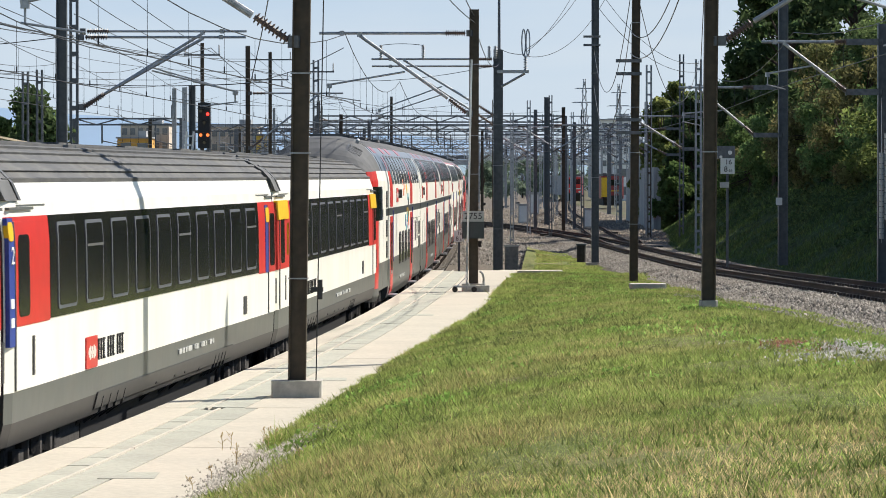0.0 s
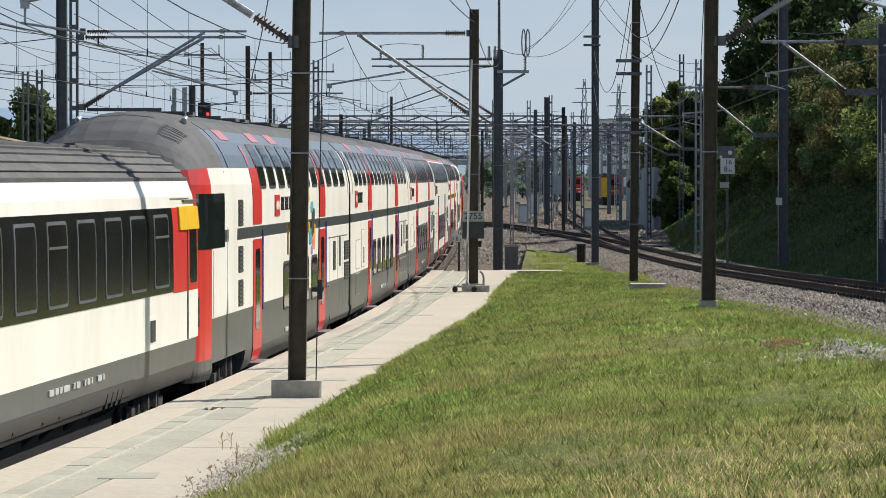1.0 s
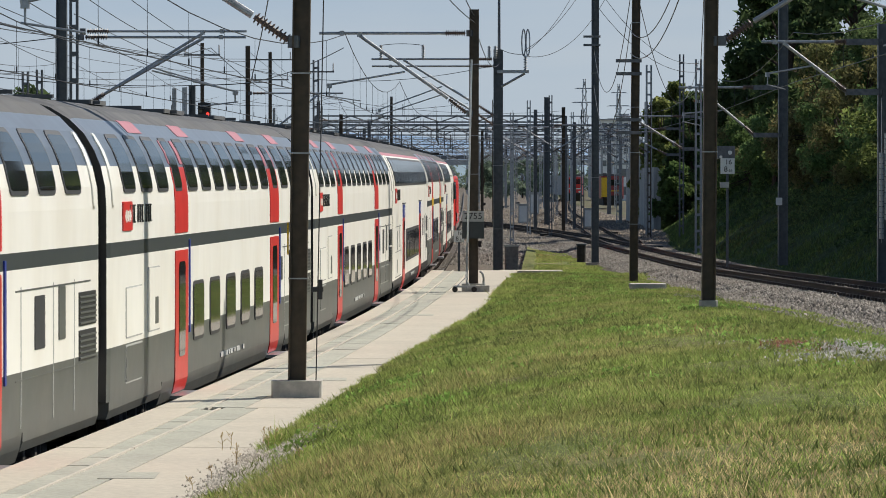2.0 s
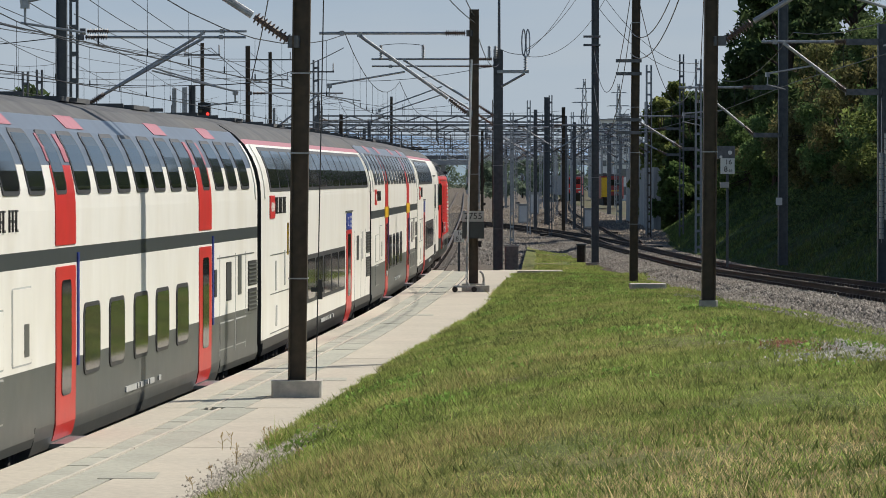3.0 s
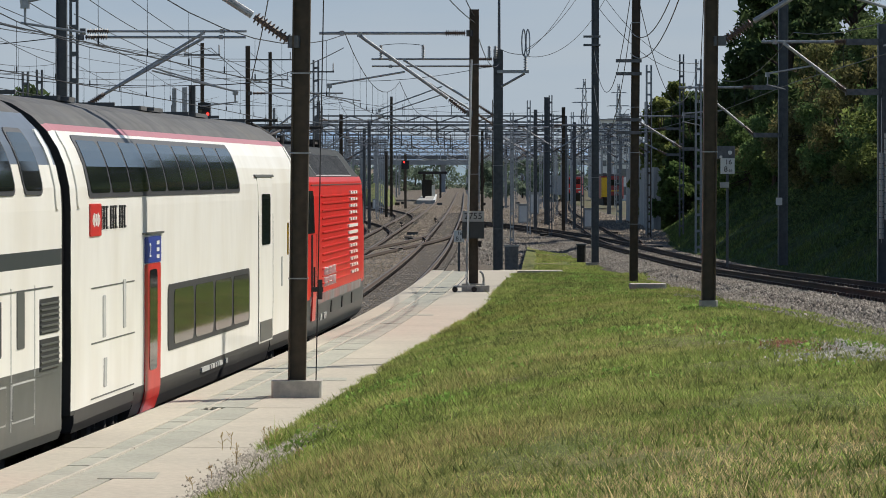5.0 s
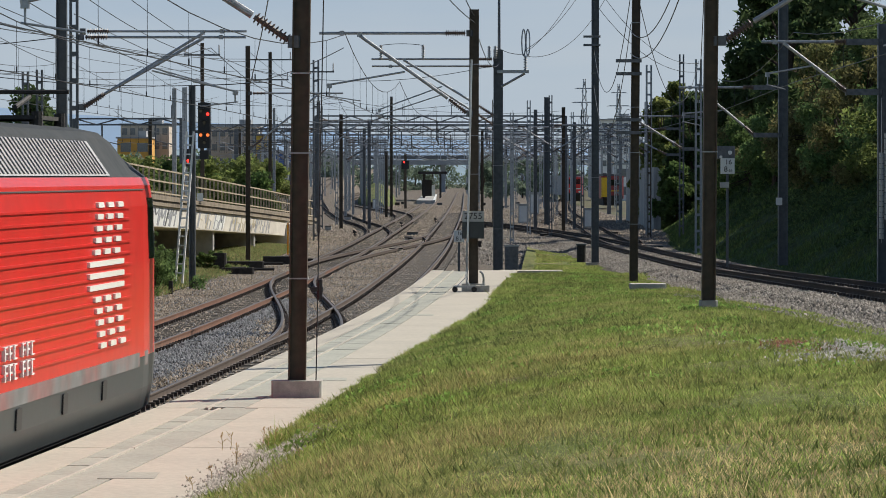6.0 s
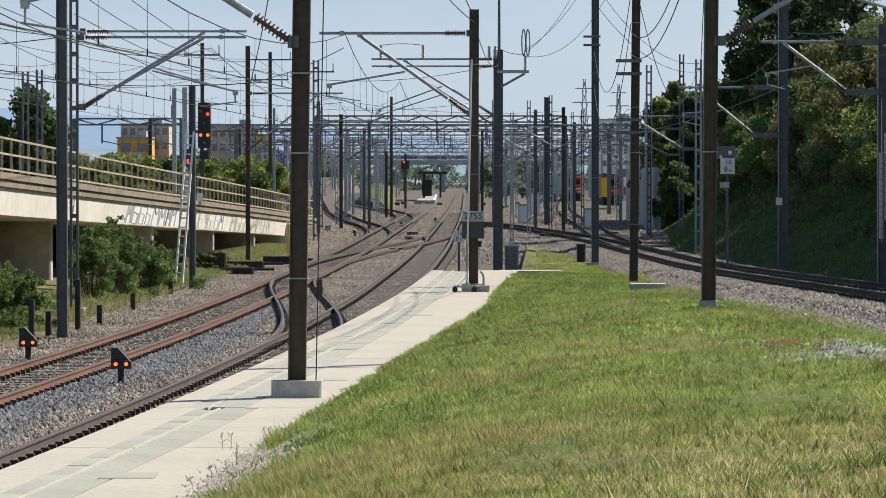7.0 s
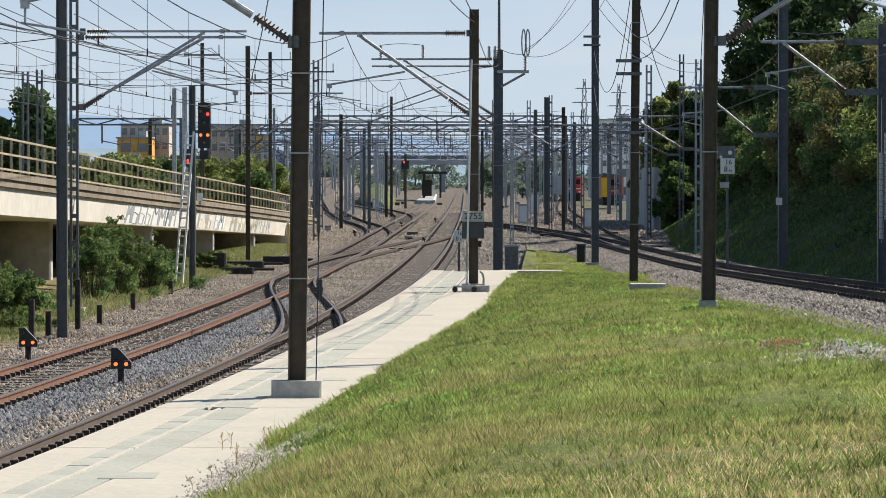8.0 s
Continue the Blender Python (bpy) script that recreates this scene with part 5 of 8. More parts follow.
def build_overhead():
    mast(-1.93, 53.0, 0.97, 10.0, 0.235, "mast_brown", "beam", 0.75, "dark brown H-beam mast on a concrete block on the platform", 0.66, 5)
    cantilever(-1.87, 53.0, -5.2, 5.45, 7.3, 5.55, label="galvanised bracket arm with large brown ribbed insulator", tube=0.045, z_tip=7.3)
    mast(0.77, 101.3, 0.95, 7.88, 0.24, "mast_brown", "beam", 0.15, "dark H-beam mast with number plate on the platform", 0.6, 4)
    cantilever(0.77, 101.3, -2.55, 5.25, 7.28, 5.55)
    mast(2.08, 152, -0.3, 8.45, 0.36, "mast_grey", "beam", 0.1, "grey steel mast with a cable box at its foot", 0.7, 3)
    cantilever(2.08, 152, -2.0, 5.95, 8.1, 5.75)
    cantilever(2.08, 152.7, -2.0, 5.6, 7.85, 5.55, label="second galvanised bracket arm behind the first", tube=0.033)
    mast(2.13, 152.3, 8.3, 11.2, 0.12, "galv_dark", "tube", label="thin pole on top of a mast")
    mast(6.26, 165, 0.1, 11.8, 0.3, "mast_grey", "beam", 0.0, "tall grey steel mast on a pale concrete footing", 0.75, 2)
    mast(5.18, 109, 0.78, 9.6, 0.225, "mast_brown", "beam", 0.5, "brown H-beam mast in the grass", 0, 4)
    mast(4.37, 66, 1.62, 9.8, 0.225, "mast_brown", "beam", 0.5, "dark brown H-beam mast at the ballast edge", 0.3, 2)
    cantilever(4.43, 66, 7.7, 5.9, 7.6, 5.8, stub=0.05)
    mast(11.7, 138, 0.6, 9.9, 0.33, "mast_grey", "beam", 0.0, "grey mast standing in the shade of the slope")
    cantilever(11.7, 138, 8.5, 5.08, 6.72, 5.4, stub=0.85)
    mast(11.42, 104, 0.8, 7.62, 0.3, "mast_grey", "beam", 0.0, "grey mast beside the branch track")
    cantilever(11.42, 104, 8.6, 5.85, 7.15, 5.9, stub=0.8)
    mast(12.1, 190, 0.0, 9.2, 0.33, "galv", "lattice", label="pale lattice mast beside the branch track")
    cantilever(12.1, 190, 8.6, 4.95, 6.5, 5.4, stub=0.6)
    mast(13.6, 265, -0.3, 11.0, 0.42, "galv", "lattice", label="tall pale lattice mast by the slope")
    mast(13.8, 232, -0.3, 10.7, 0.3, "galv_dark", "lattice", label="lattice mast below the wooded slope")
    cantilever(13.8, 232, 9.6, 4.9, 6.4, 5.4, stub=0.7)
    mast(8.3, 320, -0.3, 9.95, 0.45, "mast_grey", label="grey yard mast on a concrete block", footing=1.0)
    mast(8.2, 273, -0.2, 8.35, 0.24, label="brown steel mast in the yard")
    cantilever(8.2, 273, 5.0, 5.3, 7.0, 5.5)
    mast(3.95, 230, -0.3, 7.3, 0.22, "galv", "lattice", label="pale lattice mast with cabinets at its foot")
    mast(-9.12, 96, -0.2, 9.4, 0.25, "mast_grey", lean=0.0, label="grey-blue H-beam mast beside the rusty track")
    mast(-10.3, 112, 0.0, 9.8, 0.25, "mast_grey", "lattice", label="lattice mast with two bracket tubes", footing=0.6)
    cantilever(-10.2, 112, -6.2, 5.6, 7.55, 5.6)
    cantilever(-10.2, 112.5, -6.2, 5.6, 7.73, 5.6, label="second bracket tube beside the first", tube=0.033)
    mast(-8.56, 176, -0.2, 9.38, 0.2, label="thin brown mast on a low concrete block", footing=0.6)
    cantilever(-8.56, 176, -5.0, 4.9, 7.3, 5.5)
    mast(-12.0, 200, 0.6, 10.3, 0.18, label="brown mast with a crossarm behind the ramp")
    crossarm(-12.0, 200, 9.7, 0.9)
    mast(-11.2, 260, 0, 11.7, 0.22, label="brown mast with a crossarm at its top")
    crossarm(-11.2, 260, 11.2, 1.4)
    crossarm(-11.2, 260, 9.9, 1.2)
    mast(-7.6, 240, -0.2, 10.6, 0.4, "galv_dark", "lattice", label="lattice mast between the tracks")
    crossarm(-7.6, 240, 9.9, 1.1)
    cantilever(-7.6, 240, -4.4, 4.9, 7.0, 5.5)
    mast(-7.5, 295, -0.2, 8.2, 0.25, label="brown steel mast in the yard")
    mast(-4.9, 381, -0.2, 11.2, 0.25, label="tall thin steel mast in the yard")
    mast(-5.3, 375, -0.2, 6.0, 0.25, label="short steel mast in the yard")
    for x, y, top_z in ((-17.7, 170, 8.1), (-17.2, 171, 8.2)):
        mast(x, y, 1.5, top_z, 0.3, "mast_grey", "lattice", label="grey mast behind the ramp railing")
    mast(-21.9, 300, 0, 7.9, 0.25, label="brown mast in the far trees")
    mast(-26.5, 250, 0, 7.0, 0.25, label="brown mast in the far trees")
    mast(-14.2, 212, 1.2, 8.3, 0.22, "galv", label="pale mast behind the ramp")
    for x, y, z1 in ((5.6, 262, 8.6), (6.9, 300, 8.2), (9.4, 345, 9.0), (11.6, 360, 9.4), (14.4, 330, 10.4), (15.2, 300, 9.2)):
        mast(x, y, -0.3, z1, 0.26, "galv", "lattice", label="pale lattice mast among the shaded tracks")
        cantilever(x, y, x - 3.2, 5.2, 6.9, 5.5)
    portal(330, -10.5, 10.0, 8.1, 0.5)
    portal(300, -27.5, -19.5, 7.5, 0.45)
    rnd = random.Random(4)
    for y in (375, 412, 455, 500, 550, 610, 680, 760, 860):
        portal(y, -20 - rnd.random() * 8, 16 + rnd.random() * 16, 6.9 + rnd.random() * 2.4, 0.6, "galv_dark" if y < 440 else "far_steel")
    # the far yard: masts and bracket arms in rows
    for y in range(255, 900, 19):
        for row in (-17.0, -13.0, -8.3, -5.6, 3.4, 6.4, 9.6, 13.2, 17.0):
            if rnd.random() < 0.52 or (y < 340 and row < -10):
                continue
            x = row * (1 + (y - 255) / 900) + rnd.uniform(-0.6, 0.6)
            z1 = rnd.choice((7.6, 8.2, 8.8, 9.6))
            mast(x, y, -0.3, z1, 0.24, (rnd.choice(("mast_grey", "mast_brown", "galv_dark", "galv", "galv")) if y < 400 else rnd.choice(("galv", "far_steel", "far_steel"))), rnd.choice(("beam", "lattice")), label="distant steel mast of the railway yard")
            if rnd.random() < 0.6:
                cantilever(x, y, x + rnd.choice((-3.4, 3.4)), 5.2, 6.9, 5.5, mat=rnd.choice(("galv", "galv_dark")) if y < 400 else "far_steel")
    for dx, label in ((0, "overhead wires above the main track"), (-GAP, "overhead wires above the rusty track")):
        sup = [-60, 4, 53, 101.3, 152, 205, 262, 330, 400, 470] if dx == 0 else [-10, 58, 112, 176, 240, 300, 360, 430]
        overhead(lambda y, dx=dx: main_x(y) + dx, sup, 5.58, 7.25, label)
    overhead(branch_x, [38, 66, 104, 138, 190, 232, 273], 5.3, 6.6, "overhead wires above the branch track", lambda y: branch_z(y) * 0.75, sag=0.6)
    overhead(lambda y: 9.8 + (y - 232) * 0.015, [190, 232, 300, 380, 460], 5.4, 6.9, "overhead wires above the shaded track")
    for off in (-8.2, -12.5, 4.4, -16.5):
        overhead(lambda y, off=off: main_x(y) + off * (1 + max(0, y - 250) / 900), [210, 270, 330, 400, 460, 520], 5.5, 7.1, "overhead wires above a yard track")
    overhead(lambda y: -14.5 + (y - 60) * 0.018, [40, 110, 170, 240], 6.3, 8.3, "overhead wires above the ramp track")
    overhead(lambda y: -18.0 + (y - 60) * 0.02, [40, 112, 172, 250], 6.5, 8.6, "overhead wires above the ramp track")
    # feeders and return cables
    for a, b, sag in (
        ((-1.8, 53, 9.2), (0.8, 101.3, 7.55), 0.5), ((0.8, 101.3, 7.5), (2.1, 152, 7.9), 0.45), ((1.98, 152, 8.6), (3.1, 152, 8.3), 0.12), ((-2.35, 152, 8.62), (-0.75, 152, 8.62), -0.06),
        ((3.2, 152, 8.5), (5.9, 165, 11.6), 0.3), ((3.2, 152, 8.4), (5.6, 165, 11.6), 0.3), ((3.2, 152, 8.2), (6.2, 165, 10.2), 0.5), ((6.2, 165, 10.2), (7.3, 168, 12.0), 0.05), ((0.8, 101.3, 7.7), (-0.3, 80, 9.2), 0.2), ((6.3, 165, 11.5), (12.1, 190, 9.0), 0.9), ((6.3, 165, 10.7), (12.1, 190, 8.6), 0.8),
        ((5.2, 109, 9.0), (12.1, 190, 9.1), 2.6), ((4.4, 66, 8.8), (5.1, 109, 7.6), 1.1), ((4.4, 66, 8.3), (5.1, 109, 7.0), 1.0), ((5.1, 109, 7.8), (6.2, 165, 7.4), 2.4), ((5.1, 109, 8.6), (6.2, 165, 8.9), 2.2),
        ((4.4, 66, 9.3), (12.0, 190, 5.9), 0.8), ((-16, 40, 9.4), (-8.6, 176, 8.8), 1.2), ((-13, 40, 9.8), (-11.2, 260, 9.9), 1.6), ((-14, 40, 8.8), (-12, 200, 9.7), 1.1), ((-9.1, 96, 9.2), (-7.6, 240, 9.9), 1.3),
        ((-10.4, 60, 9.6), (-10.3, 112, 9.0), 0.6), ((-10.4, 60, 9.2), (-8.6, 176, 7.4), 1.0), ((-8.6, 176, 9.2), (-4.9, 381, 11.0), 1.8), ((-11.2, 260, 11.3), (-4.9, 381, 10.8), 1.8),
        ((-21, 60, 8.6), (-17.7, 170, 8.0), 0.8), ((-20, 60, 8.9), (-17.2, 171, 8.1), 0.9), ((-1.9, 53, 8.4), (-5.4, 112, 6.2), 0.3), ((-17.4, 170, 8.1), (-12, 200, 8.6), 0.6),
        ((-17, 90, 8.3), (-2.0, 53, 8.9), 0.5), ((-12, 70, 8.0), (-10.3, 112, 7.6), 0.5), ((-10.3, 112, 8.9), (-8.6, 176, 8.7), 0.6), ((-10.3, 112, 8.2), (-7.6, 240, 9.1), 0.9), ((-9.1, 96, 7.6), (-10.3, 112, 7.5), 0.1),
        ((-22, 110, 7.4), (-9.1, 96, 7.0), 0.35), ((-24, 150, 8.4), (-8.6, 176, 8.0), 0.5), ((-20, 130, 9.6), (-11.2, 260, 10.6), 1.0), ((-8.6, 176, 8.4), (2.1, 152, 7.9), 0.6), ((-8.6, 138, 6.9), (-2.5, 101, 6.9), 0.4), ((-9.1, 96, 8.8), (-1.9, 53, 8.7), 0.6),
        ((-13, 112, 6.5), (-4.9, 112, 6.3), 0.2), ((-12, 176, 7.1), (-4.4, 176, 6.9), 0.25), ((-12, 240, 8.2), (1.5, 240, 8.0), 0.5), ((-9, 260, 9.0), (8.2, 273, 8.1), 0.6),
    ):
        cable(a, b, sag, "thin dark cable sagging between masts")
    # brackets with insulators and a pair of arcing loops on the grey mast
    for x, z, h in ((3.12, 7.68, 0.55), (1.75, 8.14, 0.45), (1.98, 8.14, 0.45), (-0.75, 8.14, 0.5), (-2.35, 8.14, 0.5)):
        s = Shape()
        ribbed(s, (x, 151.8 if x > 1 else 152.0, z - 0.04), (x, 151.8 if x > 1 else 152.0, z + h), 0.085, 6, 0)
        tagged(part("post_insulator", s, M["insulator_grey"]), "grey ribbed post insulator on a mast bracket", "insulator", "post insulators")
    h = thing("arcing_horn", "pair of pale steel loops on an insulator", "arcing horn")
    for o in (-0.07, 0.09):
        a = [2 * math.pi * i / 20 for i in range(21)]
        part("loop", Shape().line([(3.12 + o + 0.07 * math.cos(v), 151.8, 8.72 + 0.5 * math.sin(v)) for v in a], 0.028, n=6), M["galv"], h)
    s = Shape().box((2.65, 151.8, 7.62), (1.2, 0.1, 0.12)).line([(2.2, 151.8, 7.05), (3.1, 151.8, 7.55)], 0.045)
    tagged(part("mast_bracket", s, M["galv"]), "steel bracket with a strut on the grey mast", "bracket")
    for x, y, z, h in ((5.18, 109, 6.8, 0.8), (5.18, 109, 5.2, 0.6), (6.26, 165, 9.4, 0.7)):
        s = Shape()
        for k in range(2):
            s.box((x - 0.14, y - 0.13, z - k * 0.35), (0.7, 0.08, 0.09))
        tagged(part("mast_bracket", s, M["galv_dark"]), "short steel clamp bracket round a mast", "bracket", "clamp brackets")


def build_signs():
    # number plate and counterweight gear on the platform mast
    b = thing("tension_box", "dark weight box with grey number plate on a mast", "weight box")
    part("box", Shape().box((0.76, 101.05, 2.33), (0.56, 0.18, 0.46), chamfer=0.02), M["stripe"], b)
    p = part("plate", Shape().box((0.76, 100.94, 2.66), (0.54, 0.025, 0.27)), M["sign_grey"], b)
    text_on("2755", 0.76, 100.92, 2.66, 0.23, p)
    r = thing("tension_rod", "white steel rod and chain beside the mast", "rod")
    part("rod", Shape().tube((0.62, 100.85, 2.0), (0.72, 100.85, 6.6), 0.028), M["sign_white"], r)
    for i in range(9):
        part("chain_link", Shape().box((0.60, 100.85, 1.95 - i * 0.13), (0.06 if i % 2 else 0.035, 0.05, 0.16), chamfer=0.01), M["galv"], r)
    part("foot_bar", Shape().box((0.54, 100.6, 0.9), (0.56, 0.08, 0.05), chamfer=0.01), M["galv"], r)
    for x in (0.3, 0.78):
        part("wheel", Shape().tube((x, 100.62, 0.83), (x, 100.52, 0.83), 0.07, n=14), M["under"], r)
    for x in (0.36, 0.68):
        part("strut", Shape().line([(x, 100.6, 0.92), (0.57, 100.7, 1.12), (0.58, 100.8, 1.25)], 0.014), M["sign_white"], r)
    part("block", Shape().box((1.0, 100.8, 0.84), (0.34, 0.3, 0.17), chamfer=0.02), M["block"], r)
    part("hoop", Shape().line([(1.02, 100.7, 0.95), (1.02, 100.7, 1.12), (0.98, 100.7, 1.24), (0.92, 100.7, 1.28)], 0.03, n=6), M["galv"], r)
    # distance plates
    for x, y, z, w, t2 in ((0.52, 130, 1.72, 0.34, "857"), (9.33, 131.5, 4.0, 0.46, "866")):
        s = thing("distance_plate", "white distance plate with black figures on a post", "sign", "distance plates")
        part("post", Shape().box((x, y + 0.06, z - 1.0 if x < 2 else z - 1.6), (0.08, 0.08, 2.2 if x < 2 else 3.4)), M["mast_grey"], s)
        p = part("plate", Shape().box((x, y, z), (w, 0.03, w * 1.12)), M["sign_white"], s)
        text_on("16", x + 0.03, y - 0.02, z + w * 0.27, w * 0.5, p)
        text_on("8", x - 0.06, y - 0.02, z - w * 0.24, w * 0.55, p)
        text_on(t2[1:], x + w * 0.2, y - 0.02, z - w * 0.33, w * 0.28, p)
        if x > 2:
            part("lamp_box", Shape().box((x - 0.05, y + 0.1, z + 0.45), (0.6, 0.2, 0.42), chamfer=0.03), M["galv_dark"], s)
            part("lens", Shape().tube((x + 0.08, y, z + 0.44), (x + 0.08, y - 0.06, z + 0.44), 0.07), M["sign_white"], s)
            part("lens", Shape().tube((x - 0.22, y, z + 0.3), (x - 0.22, y - 0.06, z + 0.3), 0.05), M["sign_white"], s)
            part("small_plate", Shape().box((x - 0.1, y - 0.01, z - 0.62), (0.3, 0.02, 0.18)), M["sign_grey"], s)
    s = thing("mast_plate", "small white plate on the shaded mast", "sign")
    part("plate", Shape().box((11.55, 137.82, 2.8), (0.22, 0.02, 0.26)), M["sign_white"], s)
    w = thing("tension_weights", "two columns of pale stacked counterweight discs on a mast", "counterweight")
    for x, z0, n in ((11.33, 2.05, 16), (11.46, 2.55, 16)):
        part("rod", Shape().tube((x, 103.6, z0 - 0.1), (x, 103.6, z0 + n * 0.14 + 1.4), 0.012), M["galv"], w)
        disc = Shape().tube((0, 0, 0), (0, 0, 0.125), 0.062, n=14).mesh("disc", M["sign_grey"])
        for i in range(n):
            part("disc", disc, None, w).location = (x, 103.6, z0 + i * 0.14)
    # guy wire on the brown platform mast
    g = thing("guy_wire", "thin dark rod hanging beside the platform mast", "wire")
    part("rod", Shape().line([(-1.68, 52.9, 0.8), (-1.55, 52.9, 7.2)], 0.008), M["wire"], g)
    part("clamp", Shape().box((-1.66, 52.9, 2.18), (0.16, 0.06, 0.06)).box((-1.62, 52.88, 2.18), (0.06, 0.06, 0.26), chamfer=0.01), M["wire"], g)
    part("yellow_strip", Shape().box((-2.05, 53.0, 2.85), (0.02, 0.06, 0.42)), M["yellow"], g, "narrow yellow strip on the mast")
    # lineside cabinets, slab and stones by the grass
    k = thing("cable_box", "grey cable cabinet at a mast foot", "cabinet")
    part("body", Shape().box((2.55, 149, 0.55), (0.5, 0.4, 1.0), chamfer=0.03), M["galv_dark"], k)
    part("lid", Shape().box((2.55, 149, 1.08), (0.56, 0.46, 0.06), chamfer=0.02), M["galv"], k)
    k = thing("concrete_slab", "white concrete cover slab lying in the grass", "slab")
    part("slab", Shape().box((4.9, 96, 1.02), (0.86, 0.9, 0.16), chamfer=0.03), M["block"], k)
    part("leg", Shape().box((5.25, 95.7, 0.9), (0.16, 0.3, 0.16)), M["block"], k)
    part("leg", Shape().box((4.6, 96.1, 0.86), (0.2, 0.3, 0.16)), M["block"], k)
    k = thing("ground_box", "dark equipment box on the ballast by a mast", "box")
    part("body", Shape().box((5.65, 164, 0.5), (0.35, 0.5, 0.7), chamfer=0.05), M["under"], k)
    part("lid", Shape().box((5.65, 164, 0.87), (0.42, 0.56, 0.06), chamfer=0.02), M["mast_grey"], k)


def dwarf_signal(x, y, z=0.0, size=1.0, lamp="lamp_orange"):
    s = thing("dwarf_signal", "black triangular dwarf signal with two lit orange lamps", "signal", "dwarf signals", at=(x, y, z))
    k = size
    a = Shape()
    pts = [(-0.2, 0.42), (0.22, 0.42), (0.22, 0.56), (-0.06, 0.86), (-0.2, 0.86)]
    a.add([(px * k, -0.1 * k, pz * k) for px, pz in pts] + [(px * k, 0.1 * k, pz * k) for px, pz in pts], [[0, 1, 2, 3, 4], [9, 8, 7, 6, 5]] + [[i, 5 + i, 5 + (i + 1) % 5, (i + 1) % 5] for i in range(5)])
    part("housing", a, M["housing"], s)
    part("post", Shape().tube((0, 0, -0.2), (0, 0, 0.44 * k), 0.07 * k), M["under"], s)
    for px in (-0.1, 0.12):
        part("lamp", Shape().tube((px * k, -0.1 * k, 0.52 * k), (px * k, -0.13 * k, 0.52 * k), 0.042 * k, n=12), M[lamp], s)
        part("visor", Shape().box((px * k, -0.14 * k, 0.59 * k), (0.12 * k, 0.1 * k, 0.015)), M["housing"], s)
    part("dark_lamp", Shape().tube((-0.1 * k, -0.1 * k, 0.73 * k), (-0.1 * k, -0.125 * k, 0.73 * k), 0.055 * k, n=12), M["glass"], s)


def build_signals():
    dwarf_signal(-5.95, 74, -0.25, 0.88)
    dwarf_signal(-8.75, 84.5, -0.3, 0.9)
    for x, y in ((-5.6, 255), (-1.05, 225), (-3.1, 300), (-0.6, 330), (10.6, 215), (4.1, 300)):
        dwarf_signal(x, y, -0.3, 0.62, "lamp_white")
    s = thing("main_signal", "black signal head with lit red lamp on a mast", "signal")
    part("mast", Shape().box((-8.72, 138, 3.3), (0.05, 0.2, 7.0)).box((-8.54, 138, 3.3), (0.05, 0.2, 7.0)).box((-8.63, 138.06, 3.3), (0.14, 0.03, 7.0)).box((-8.4, 138, 5.2), (0.5, 0.1, 0.1)), M["mast_grey"], s)
    for z, h in ((5.76, 0.86), (4.98, 0.72)):
        part("backplate", Shape().box((-8.2, 137.8, z), (0.44, 0.12, h), chamfer=0.04), M["housing"], s)
    for x, z, m in ((-8.08, 5.8, "lamp_red"), (-8.32, 5.08, "lamp_orange"), (-8.08, 5.08, "lamp_orange"), (-8.32, 5.9, "glass"), (-8.2, 5.5, "glass"), (-8.2, 4.82, "glass")):
        part("lamp", Shape().tube((x, 137.74, z), (x, 137.7, z), 0.055, n=14), M[m], s)
        part("hood", Shape().box((x, 137.62, z + 0.09), (0.2, 0.22, 0.02)), M["housing"], s)
    part("plate", Shape().box((-8.2, 137.78, 4.4), (0.3, 0.03, 0.3)), M["housing"], s)
    part("small_plate", Shape().box((-8.35, 137.8, 2.95), (0.22, 0.02, 0.26)), M["sign_white"], s)
    lad = thing("signal_ladder", "pale steel ladder leaning beside the signal mast", "ladder")
    for o in (-0.12, 0.12):
        part("rail", Shape().line([(-9.05 + o, 137.3, 0.0), (-8.66 + o, 137.5, 5.2)], 0.045), M["sign_white"], lad)
    for i in range(16):
        t = (i + 0.5) / 16
        part("rung", Shape().box((-9.05 + 0.33 * t, 137.3 + 0.2 * t, 0.2 + 5.0 * t), (0.24, 0.05, 0.05)), M["sign_white"], lad)
    s = thing("ramp_signal", "signal head with lit red lamp behind the ramp", "signal")
    part("mast", Shape().box((-13.2, 205, 4.2), (0.25, 0.25, 8.0)), M["galv"], s)
    part("backplate", Shape().box((-13.05, 204.8, 4.6), (0.4, 0.12, 0.9), chamfer=0.04), M["housing"], s)
    part("lamp", Shape().tube((-13.0, 204.72, 4.45), (-13.0, 204.68, 4.45), 0.09, n=12), M["lamp_red"], s)
    s = thing("yard_signal", "far black signal with a small red lamp on a brown mast", "signal")
    part("mast", Shape().box((-4.5, 480, 3.0), (0.3, 0.3, 6.6)), M["mast_brown"], s)
    part("backplate", Shape().box((-4.5, 479.8, 5.0), (0.95, 0.12, 1.0), chamfer=0.08), M["housing"], s)
    part("lamp", Shape().tube((-4.65, 479.72, 5.3), (-4.65, 479.68, 5.3), 0.12, n=10), M["lamp_red"], s)
    # lineside posts along the grassy verge
    for x, y, h in ((-9.05, 117, 0.55), (-9.0, 105, 0.6), (-9.25, 101.5, 1.35), (-8.9, 131, 0.55), (-8.55, 137.5, 0.5), (-9.55, 97, 0.7), (-9.6, 93.5, 1.1)):
        tagged(part("marker_post", Shape().box((x, y, -0.3 + h / 2), (0.14, 0.12, h), chamfer=0.02), M["under"]), "short dark post in the verge", "post", "verge posts")
